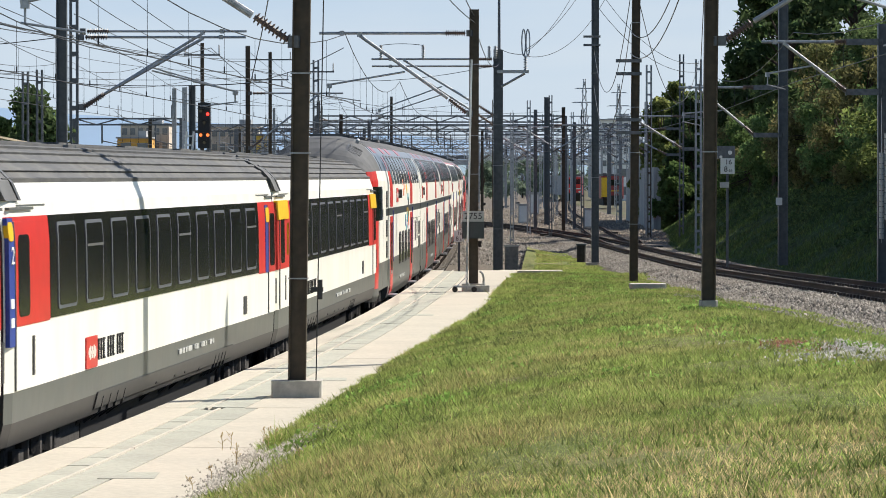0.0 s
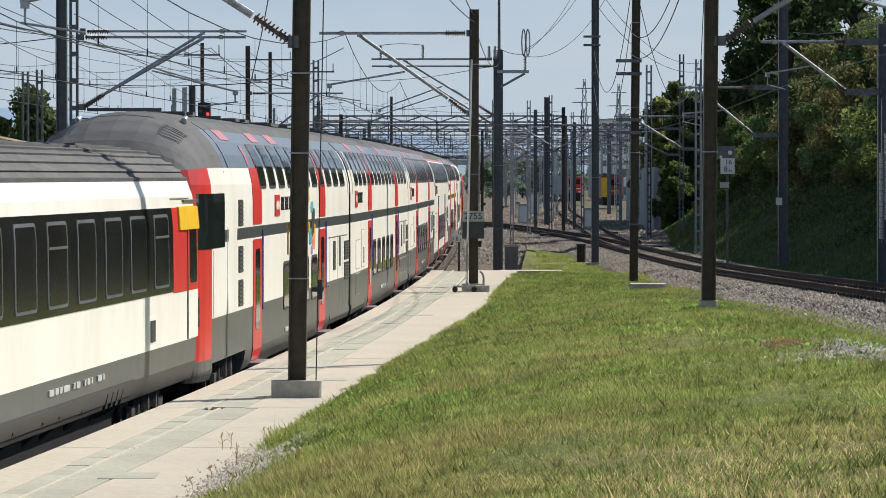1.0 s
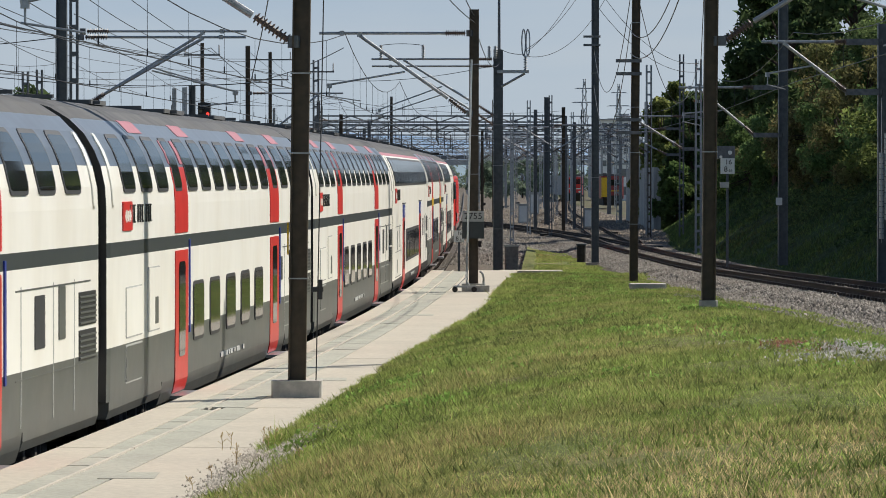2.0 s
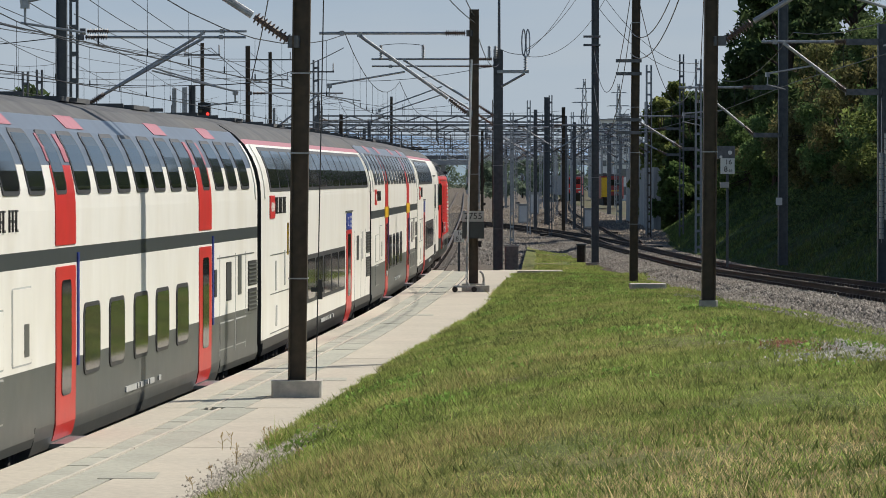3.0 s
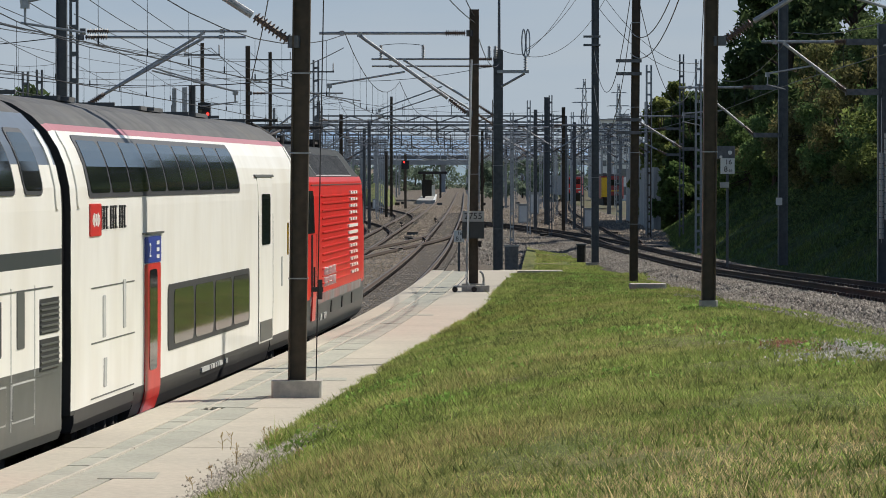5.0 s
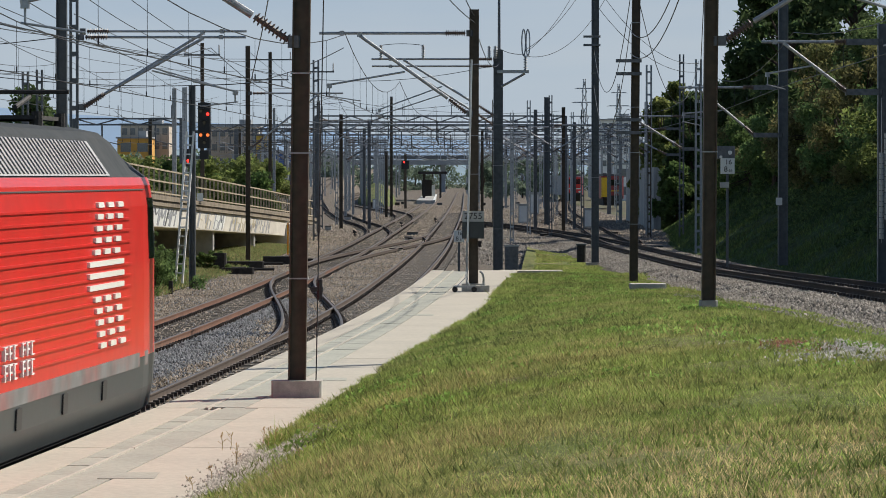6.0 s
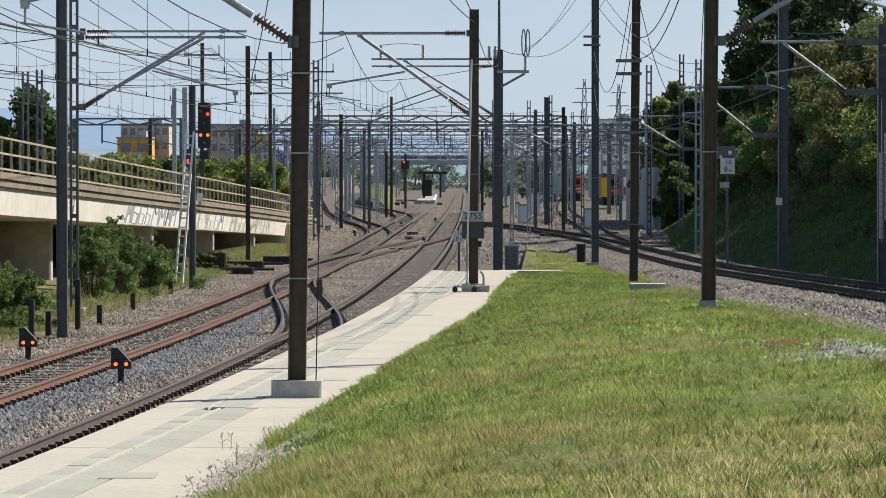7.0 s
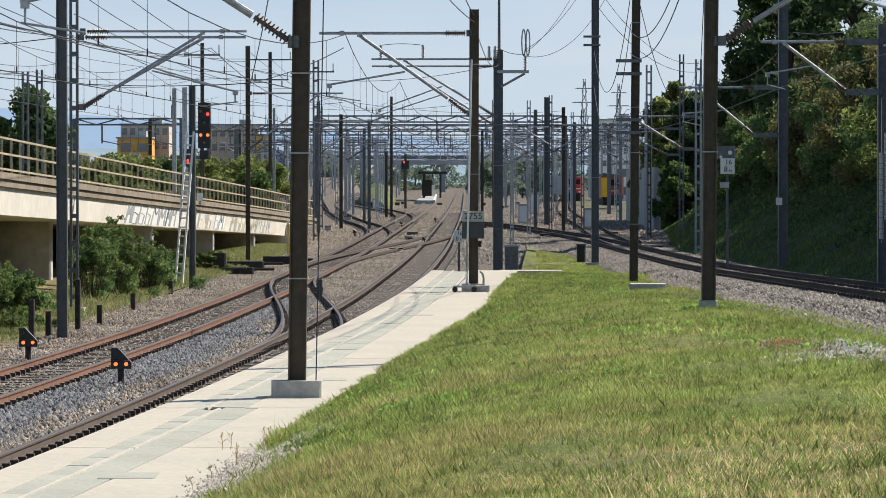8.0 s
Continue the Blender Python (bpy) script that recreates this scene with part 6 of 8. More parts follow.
    for x, y, w, h in ((-8.9, 160, 0.5, 0.8), (-8.3, 168, 1.6, 0.3), (-8.1, 158, 1.3, 0.25), (-7.2, 176, 1.4, 0.35)):
        tagged(part("point_machine", Shape().box((x, y, -0.2 + h / 2), (w, 0.6, h), chamfer=0.06).tube((x + w / 2, y, 0.0), (x + w / 2 + 0.8, y, 0.0), 0.06), M["under"]), "dark point machine with rods by the rail", "point machine", "point machines")


# ---- ramp on the far side ----
ramp_x = smooth_curve([(60, -16.6), (100, -14.0), (118, -13.1), (150, -11.75), (190, -10.0), (226, -8.7), (250, -8.0)])
ramp_z = smooth_curve([(60, 5.15), (118, 3.8), (160, 2.9), (226, 1.55), (250, 1.05)])


def build_ramp():
    r = thing("ramp_viaduct", "pale concrete ramp viaduct with graffiti and a railing", "viaduct", kind="structure")
    ys = along(60, 250, 4)
    line = [(ramp_x(y), y, ramp_z(y)) for y in ys]
    part("parapet", Shape().sweep(line, [(-0.5, -0.2), (0.12, -0.2), (0.12, 0.0), (-0.5, 0.0)]), M["viaduct_brown"], r, "weathered brown edge beam")
    part("edge_beam", Shape().sweep(line, [(-0.5, -0.42), (0.05, -0.42), (0.05, -0.21), (-0.5, -0.21)]), M["viaduct_brown"], r)
    girder = [p for p in line if p[1] < 238]
    part("girder", Shape().sweep(girder, [(-7.0, -1.25), (-0.15, -1.25), (-0.05, -0.43), (-7.0, -0.43)]), M["viaduct_white"], r, "pale sunlit girder face")
    part("deck", Shape().sweep(line, [(-7.5, -0.4), (-0.51, -0.4), (-0.51, -0.12), (-7.5, -0.12)]), M["viaduct_grey"], r)
    for y in (66, 84, 101.5, 119.0, 139.0, 160.0, 184.0, 206.0):
        x, z = ramp_x(y), ramp_z(y) - 1.26
        s = Shape().box((x - (3.2 if y == 139.0 else 2.1), y + 0.4, (z - 0.6) / 2), (3.6, 0.9, z + 0.6), chamfer=0.06)
        part("pier", s, M["viaduct_grey"], r, "grey concrete pier")
    s = Shape().box((ramp_x(232) - 3, 232, 0.2), (6.2, 14, 1.5), chamfer=0.1)
    part("abutment", s, M["viaduct_white"], r)
    # added wall whose dark colour stands for the shade below the deck
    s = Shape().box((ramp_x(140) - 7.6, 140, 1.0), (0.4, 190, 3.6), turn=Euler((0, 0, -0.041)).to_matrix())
    part("rear_wall", s, M["ramp_shade"], r, "added dark wall standing in for the shade under the ramp")
    # graffiti: angular letter-like strokes that spell nothing, over a rolled white ground
    rnd = random.Random(11)

    def on_girder(y, f, proud):
        return (ramp_x(y) - 0.15 + 0.1 * f + proud, y, ramp_z(y) - 1.25 + 0.82 * f)

    def patch(shape, corners, proud, slot):
        a = [on_girder(y, f, proud) for y, f in corners]
        b = [on_girder(y, f, -0.05) for y, f in corners]
        shape.add(a + b, [[0, 1, 2, 3], [7, 6, 5, 4], [0, 4, 5, 1], [1, 5, 6, 2], [2, 6, 7, 3], [3, 7, 4, 0]], slot)

    g = Shape()
    for y0, y1, ground in ((149.5, 167.5, 3), (175, 181.5, 2), (182, 187, 3), (190, 214, 2)):
        n = 6
        for i in range(n):
            a, b = y0 + (y1 - y0) * i / n, y0 + (y1 - y0) * (i + 1) / n
            patch(g, [(a, 0.03), (b, 0.03), (b + 0.5, 0.9 - 0.1 * rnd.random()), (a + 0.5, 0.9)], 0.008, ground)
        y = y0 + 0.3
        while y < y1 - 1.5:
            w = rnd.uniform(1.3, 2.2)
            ends = [(0, 0.06), (0.1 * w, 0.9), (0.5 * w, 0.3 + 0.3 * rnd.random()), (0.85 * w, 0.92), (w, 0.08)]
            if rnd.random() < 0.4:
                ends = [(0, 0.9), (0.05, 0.1), (0.8 * w, 0.06), (0.9 * w, 0.5), (0.2 * w, 0.6)]
            t = rnd.uniform(0.16, 0.3)
            for (ya, fa), (yb, fb) in zip(ends[:-1], ends[1:]):
                lean = 0.7
                c = [(y + ya - t + lean * fa, fa), (y + ya + t + lean * fa, fa), (y + yb + t + lean * fb, fb), (y + yb - t + lean * fb, fb)]
                patch(g, c, 0.016, rnd.choice((0, 0, 0, 0, 1) if ground == 3 else (0, 4, 4, 0, 2)))
            y += w + rnd.uniform(0.2, 0.6)
    part("graffiti", g, [M["graffiti"], M["graffiti_dark"], M["viaduct_white"], M["sign_white"], M["graffiti_sand"]], r, "white ground with grey angular graffiti")
    f = thing("ramp_railing", "rust-stained ochre steel railing along the ramp", "railing", kind="structure")
    for dz in (1.05, 0.58, 0.12):
        part("handrail", Shape().sweep([(p[0] - 0.1, p[1], p[2] + dz) for p in line], [(-0.03, -0.03), (0.03, -0.03), (0.03, 0.03), (-0.03, 0.03)]), M["railing"], f)
    post = Shape().box((0, 0, 0.53), (0.07, 0.05, 1.06)).mesh("post", M["railing"])
    y = 60.0
    while y < 248:
        o = part("post", post, None, f)
        o.location = (ramp_x(y) - 0.1, y, ramp_z(y))
        y += 1.8


# ---- far things ----
def far_building(x, y, w, d, h, mat, label, rows, cols, base=-0.6):
    b = thing("building", label, "building", "far buildings", at=(x, y, base))
    part("wall", Shape().box((0, 0, h / 2), (w, d, h)), M[mat], b)
    part("roof", Shape().box((0, 0, h + 0.15), (w + 0.6, d + 0.6, 0.3)).box((w * 0.2, 0, h + 0.9), (w * 0.25, d * 0.4, 1.3)), M["plaster_grey"], b)
    pane = Shape().box((0, 0, 0), (w / cols * 0.62, 0.1, h / rows * 0.45)).mesh("window", M["far_glass"])
    for i in range(cols):
        for j in range(rows):
            o = part("window", pane, None, b)
            o.location = (-w / 2 + w * (i + 0.5) / cols, -d / 2 - 0.02, h * (j + 0.55) / rows)


def far_engine(x, y, label, body, front, flank=None):
    s = thing("parked_engine", label, "locomotive", "parked engines", at=(x, y, 0))
    part("body", Shape().box((0, 8, 2.2), (2.9, 15.8, 2.9), chamfer=0.25), M[body], s)
    part("cab", Shape().box((0, -0.3, 2.1), (2.8, 0.9, 2.7), chamfer=0.2), M[front], s)
    part("windscreen", Shape().box((0, -0.78, 2.8), (2.0, 0.06, 0.75), chamfer=0.02), M["glass"], s)
    part("roof", Shape().box((0, 8, 3.75), (2.4, 15.0, 0.3), chamfer=0.1), M["roof"], s)
    part("underframe", Shape().box((0, 8, 0.35), (2.3, 15, 1.0), chamfer=0.1), M["under"], s)
    part("front_band", Shape().box((0, -0.77, 1.75), (2.5, 0.04, 0.16)), M["sign_white" if not flank else "yellow"], s)
    part("buffer_beam", Shape().box((0, -0.85, 0.95), (2.6, 0.3, 0.4), chamfer=0.03), M["under"], s)
    if not flank:
        for k in range(3):
            part("trailer", Shape().box((0.0, 28 + k * 24.0, 2.2), (2.8, 23.4, 3.0), chamfer=0.3), M["plaster_grey"], s, "grey coach coupled behind the engine")
    if flank:
        part("bonnet", Shape().box((-0.95, -0.9, 2.2), (1.0, 0.9, 2.5), chamfer=0.2), M[flank], s)
    for px in (-0.9, 0.9):
        part("headlight", Shape().tube((px, -0.74, 1.3), (px, -0.8, 1.3), 0.16), M["sign_white"], s)


def pylon(x, y, h):
    t = thing("transmission_tower", "far steel lattice power line tower", "power pylon", "power pylons", at=(x, y, -0.6))
    s = Shape()
    for sx in (-1, 1):
        for sy in (-1, 1):
            s.line([(sx * 2.2, sy * 2.2, 0), (sx * 0.5, sy * 0.5, h * 0.7), (sx * 0.2, sy * 0.2, h)], 0.12)
    n = 9
    for i in range(n):
        a, b = i / n, (i + 1) / n
        wa, wb = 2.2 - 1.9 * a, 2.2 - 1.9 * b
        for sy in (-1, 1):
            s.line([(-wa, sy * wa, h * a), (wb, sy * wb, h * b)], 0.07)
            s.line([(wa, sy * wa, h * a), (-wb, sy * wb, h * b)], 0.07)
    part("tower", s, M["far_steel"], t)
    for z, w in ((0.68, 3.6), (0.8, 3.0), (0.92, 2.2)):
        part("crossarm", Shape().box((0, 0, h * z), (w * 2, 0.3, 0.25), taper=0.7), M["far_steel"], t)


def yard_clutter():
    """Boxes, cabinets and cable troughs between the far tracks."""
    rnd = random.Random(77)
    for i in range(26):
        y = rnd.uniform(185, 560)
        lane = rnd.choice((-2.0, -5.9, -8.2, -10.5, 2.6, 4.6, 6.2, 11.3))
        x = main_x(y) + lane * (1 + max(0, y - 250) / 900) + rnd.uniform(-0.4, 0.4)
        w, d, h = rnd.uniform(0.3, 0.8), rnd.uniform(0.3, 1.0), rnd.uniform(0.15, 0.38)
        k = thing("track_box", "small dark lineside box on the ballast", "lineside box", "lineside boxes")
        part("body", Shape().box((x, y, -0.25 + h / 2), (w, d, h), chamfer=0.04), M[rnd.choice(("under", "mast_grey", "under", "block"))], k)
        part("lid", Shape().box((x, y, -0.23 + h), (w * 1.06, d * 1.06, 0.05), chamfer=0.02), M["under"], k)
    for x, y, w, h in ((9.1, 400, 0.95, 2.3), (6.6, 330, 0.8, 1.6), (-7.9, 470, 0.7, 1.2), (3.3, 240, 0.6, 1.3), (10.9, 300, 0.7, 1.5)):
        k = thing("relay_cabinet", "pale grey relay cabinet beside the tracks", "cabinet", "relay cabinets")
        part("body", Shape().box((x, y, -0.3 + h / 2), (w, 0.6, h), chamfer=0.03), M["sign_grey"], k)
        part("roof", Shape().box((x, y, h - 0.27), (w * 1.1, 0.7, 0.08), chamfer=0.02), M["galv"], k)
        part("door", Shape().box((x, y - 0.31, -0.25 + h / 2), (w * 0.8, 0.02, h * 0.8)), M["sign_white"], k)
    s = Shape()
    n, r = 14, 9
    for j in range(r + 1):
        a = math.pi * j / r
        for i in range(n + 1):
            t = i / n
            f = math.sin(math.pi * min(1.0, 0.06 + 0.9 * t)) ** 0.5
            w = noise.noise(Vector((j * 0.7, i * 0.8, 6.0)))
            s.v.append((-8.3 - 3.4 * t + 2.9 * math.cos(a) * f, 500 + 210 * t, -0.6 + (2.5 + 0.7 * w + 0.9 * t) * math.sin(a) * f))
    for j in range(r):
        for i in range(n):
            k = j * (n + 1) + i
            s.f.append([k, k + n + 1, k + n + 2, k + 1])
            s.s.append(0)
    tagged(part("grassy_mound", s, M["mound"], smooth=True), "low grassy mound between the far tracks", "mound", kind="structure")


def build_far():
    yard_clutter()
    pylon(31.0, 880, 25.5)
    pylon(42.5, 970, 26.5)
    pylon(17.0, 930, 17.5)
    far_building(-59.4, 806, 9.6, 14, 14.4, "plaster_tan", "far tan office block with an orange hall before it", 5, 6)
    far_building(-60.6, 792, 6.6, 10, 11.6, "plaster_orange", "far orange hall with a pale window strip", 3, 2)
    far_building(-41.5, 806, 9.6, 14, 14.0, "plaster_tan", "far tan warehouse block with small windows", 5, 6)
    for x in (-36.3, -35.0):
        far_building(x, 796, 1.05, 10, 12.2, "plaster_yellow", "far narrow yellow stair tower of a warehouse", 1, 1)
    far_building(-40.5, 760, 9.5, 12, 6.6, "plaster_grey", "far grey low hall of the warehouse", 2, 6)
    far_building(-31.6, 790, 4.6, 10, 8.8, "far_blue", "far low blue hall beside the warehouse", 1, 2)
    far_building(39, 900, 8, 20, 16.6, "plaster_pale", "far pale industrial tower block", 6, 5)
    far_building(34, 700, 9, 14, 6.2, "plaster_pale", "far white depot hall by the yard", 2, 3)
    far_engine(19.5, 600, "far red railcar parked in the yard", "plaster_grey", "loco_red")
    far_engine(21.8, 516, "parked yellow and dark red shunting engine", "engine_red", "engine_red", "yellow")
    # station canopy on the far platform
    c = thing("platform_canopy", "dark flat canopy on posts over a far platform", "canopy")
    part("roof", Shape().box((-1.6, 640, 4.15), (4.6, 40, 0.4), chamfer=0.1), M["under"], c)
    for y in (622, 632, 642, 652):
        for x in (-3.0, -0.4):
            part("post", Shape().box((x, y, 2.2), (0.3, 0.3, 3.9)), M["under"], c)
    part("platform_edge", Shape().box((-2.4, 650, -0.1), (2.6, 180, 0.7), chamfer=0.05), M["viaduct_grey"], c)
    part("edge_line", Shape().box((-1.25, 650, 0.27), (0.3, 180, 0.04)), M["sign_white"], c, "white painted platform edge line")
    part("white_panel", Shape().box((-1.5, 625, 1.4), (0.5, 0.2, 1.8)), M["sign_white"], c)
    part("kiosk", Shape().box((-2.6, 650, 1.7), (1.6, 3.0, 2.6), chamfer=0.05), M["under"], c)
    b = thing("road_bridge", "dark road bridge across the far yard", "bridge", kind="structure")
    part("deck", Shape().box((0, 980, 7.0), (160, 9, 1.3)), M["plaster_grey"], b)
    part("railing", Shape().box((0, 975.4, 8.2), (160, 0.15, 0.9)), M["galv_dark"], b)
    for x in range(-60, 61, 15):
        part("pier", Shape().box((x, 980, 3.0), (1.2, 6, 7)), M["plaster_grey"], b)
    # wooded hills on the skyline, their haze put into colour and glow
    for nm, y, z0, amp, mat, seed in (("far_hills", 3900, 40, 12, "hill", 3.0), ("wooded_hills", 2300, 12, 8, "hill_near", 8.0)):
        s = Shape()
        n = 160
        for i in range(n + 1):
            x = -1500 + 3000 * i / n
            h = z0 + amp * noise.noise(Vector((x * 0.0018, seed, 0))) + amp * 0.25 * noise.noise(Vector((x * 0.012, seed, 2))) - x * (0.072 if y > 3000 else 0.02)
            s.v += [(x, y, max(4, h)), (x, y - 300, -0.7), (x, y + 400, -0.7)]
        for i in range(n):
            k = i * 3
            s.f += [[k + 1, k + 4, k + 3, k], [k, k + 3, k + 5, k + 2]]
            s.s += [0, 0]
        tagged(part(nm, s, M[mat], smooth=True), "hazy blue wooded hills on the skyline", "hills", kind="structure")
    # plain sky far behind everything
    m = bpy.data.materials.new("pale_sky")
    m.use_nodes = True
    n, l = m.node_tree.nodes, m.node_tree.links
    em = n.new("ShaderNodeEmission")
    tc = n.new("ShaderNodeTexCoord")
    sep = n.new("ShaderNodeSeparateXYZ")
    l.new(tc.outputs["Object"], sep.inputs[0])
    mr = n.new("ShaderNodeMapRange")
    mr.inputs["From Min"].default_value, mr.inputs["From Max"].default_value = 0, 420
    l.new(sep.outputs["Z"], mr.inputs["Value"])
    ramp = n.new("ShaderNodeMix")
    ramp.data_type = "RGBA"
    ramp.inputs["A"].default_value = (0.60, 0.69, 0.77, 1)
    ramp.inputs["B"].default_value = (0.40, 0.56, 0.76, 1)
    l.new(mr.outputs["Result"], ramp.inputs["Factor"])
    mp = n.new("ShaderNodeMapping")
    mp.inputs["Scale"].default_value = (0.0022, 0.0022, 0.012)
    l.new(tc.outputs["Object"], mp.inputs["Vector"])
    nz = n.new("ShaderNodeTexNoise")
    nz.inputs["Scale"].default_value, nz.inputs["Detail"].default_value = 1.0, 5
    l.new(mp.outputs["Vector"], nz.inputs["Vector"])
    m2 = n.new("ShaderNodeMix")
    m2.data_type = "RGBA"
    m2.inputs["B"].default_value = (0.66, 0.73, 0.79, 1)
    r2 = n.new("ShaderNodeMapRange")
    r2.inputs["From Min"].default_value, r2.inputs["From Max"].default_value, r2.inputs["To Max"].default_value = 0.42, 0.75, 0.6
    l.new(nz.outputs["Fac"], r2.inputs["Value"])
    l.new(r2.outputs["Result"], m2.inputs["Factor"])
    l.new(ramp.outputs["Result"], m2.inputs["A"])
    l.new(m2.outputs["Result"], em.inputs["Color"])
    em.inputs["Strength"].default_value = SKY_GLOW
    l.new(em.outputs["Emission"], n["Material Output"].inputs["Surface"])
    s = Shape()
    k = 24
    for i in range(k + 1):
        a = radians(-50 + 100 * i / k)
        s.v += [(4150 * math.sin(a), 4150 * math.cos(a), -5), (4150 * math.sin(a), 4150 * math.cos(a), 900)]
    for i in range(k):
        s.f.append([2 * i, 2 * i + 2, 2 * i + 3, 2 * i + 1])
        s.s.append(0)
    tagged(part("sky_backdrop", s, m), "pale blue hazy summer sky", "sky", kind="structure")


SKY_GLOW = 0.66


# ---- plants, stones and grass ----
def leaves(rng, centres, radii, count, size, squash=0.8):
    """Leaf cards scattered in the outer shells of clumps, uneven, with gaps."""
    centres, radii = np.array(centres), np.array(radii)
    pick = rng.choice(len(centres), count, p=radii**2 / (radii**2).sum())
    d = rng.normal(size=(count, 3))
    d /= np.linalg.norm(d, axis=1)[:, None]
    r = radii[pick] * (1 - np.abs(rng.normal(-0.05, 0.38, count)))
    c = centres[pick] + d * r[:, None] * np.array([1, 1, squash])
    u = rng.normal(size=(count, 3))
    u /= np.linalg.norm(u, axis=1)[:, None]
    v = np.cross(u, rng.normal(size=(count, 3)))
    v /= np.linalg.norm(v, axis=1)[:, None]
    s = (size * rng.uniform(0.55, 1.35, count))[:, None]
    V = np.stack([c - u * s, c + u * s * 0.6 + v * s * 0.62, c + u * s * 0.6 - v * s * 0.62], 1).reshape(-1, 3)
    F = np.arange(count * 3).reshape(-1, 3)
    return V, F


def tree(x, y, z, height, spread, seed, mat, leaf=0.2, count=5000, label="broad leafy tree with a dense uneven crown", group="trees", low=0.25):
    rng = np.random.default_rng(seed)
    t = thing("tree", label, "tree", group, at=(x, y, z))
    s = Shape()
    top = np.array([rng.normal(0, 0.2), rng.normal(0, 0.2), height * 0.75])
    pts = [np.array([0, 0, -0.3]), np.array([0.1, 0, height * 0.3]), top * np.array([1, 1, 0.75])]
    rad = [0.05 * height * 0.55, 0.035 * height * 0.55, 0.014 * height]
    for i in range(2):
        s.tube(pts[i], pts[i + 1], rad[i], n=8, r2=rad[i + 1])
    centres, radii = [], []
    for i in range(22 if count < 6000 else 44):
        a, h = rng.uniform(0, 2 * math.pi), rng.uniform(low, 1.0)
        wide = spread * math.sin(math.pi * min(0.97, 0.22 + 0.72 * h)) * rng.uniform(0.45, 1.0)
        c = np.array([math.cos(a) * wide, math.sin(a) * wide, height * h * 0.92])
        centres.append(c)
        radii.append(spread * rng.uniform(0.2, 0.42) * (1.0 if count < 6000 else 0.78))
        if i % 2 == 0:
            s.tube(np.array([0.05, 0, height * (0.2 + 0.4 * h)]), c, 0.02 * height * 0.3, n=5, r2=0.02)
    part("trunk", s, M["bark"], t)
    V, F = leaves(rng, centres, radii, count, leaf)
    part("crown", soup("crown", V, F, M[mat]), None, t)


def bush(x, y, z, height, spread, seed, mat, leaf=0.05, count=6500, label="leafy green bush in the verge"):
    rng = np.random.default_rng(seed)
    t = thing("bush", label, "bush", "bushes", at=(x, y, z))
    s = Shape()
    centres, radii = [], []
    for i in range(26):
        c = np.array([rng.normal(0, spread * 0.5), rng.normal(0, spread * 0.55), height * rng.uniform(-0.05, 1.0)])
        c[:2] *= 1.3 - 0.75 * c[2] / height
        centres.append(c)
        radii.append(min(spread, height) * rng.uniform(0.15, 0.34))
        s.tube((c[0] * 0.3, c[1] * 0.3, -0.2), c, 0.014, n=5, r2=0.004)
    for i in range(9):                             # loose shoots above and beside the mass
        c = np.array([rng.normal(0, spread * 0.5), rng.normal(0, spread * 0.5), height * rng.uniform(0.85, 1.25)])
        s.tube((c[0] * 0.5, c[1] * 0.5, 0.1), c, 0.012, n=5, r2=0.003)
        for f in (0.7, 0.85, 1.0):
            centres.append(np.array([c[0] * (0.5 + 0.5 * f), c[1] * (0.5 + 0.5 * f), c[2] * f]))
            radii.append(0.13)
    part("stem", s, M["bark"], t)
    V, F = leaves(rng, centres, radii, count, leaf)
    part("foliage", soup("foliage", V, F, M[mat]), None, t)


def foot_x(y):
    return branch_x(y) + 3.0 if y < 190 else float(np.interp(y, (190, 225, 300, 400, 480), (branch_x(190) + 3.0, 12.3, 15.6, 20.2, 23.6)))


def slope_z(x, y):
    foot = foot_x(y) + 0.4
    d = max(0.0, x - foot)
    return branch_z(min(y, 300)) - 0.5 + min(d * 0.62, 5.5 + d * 0.16)


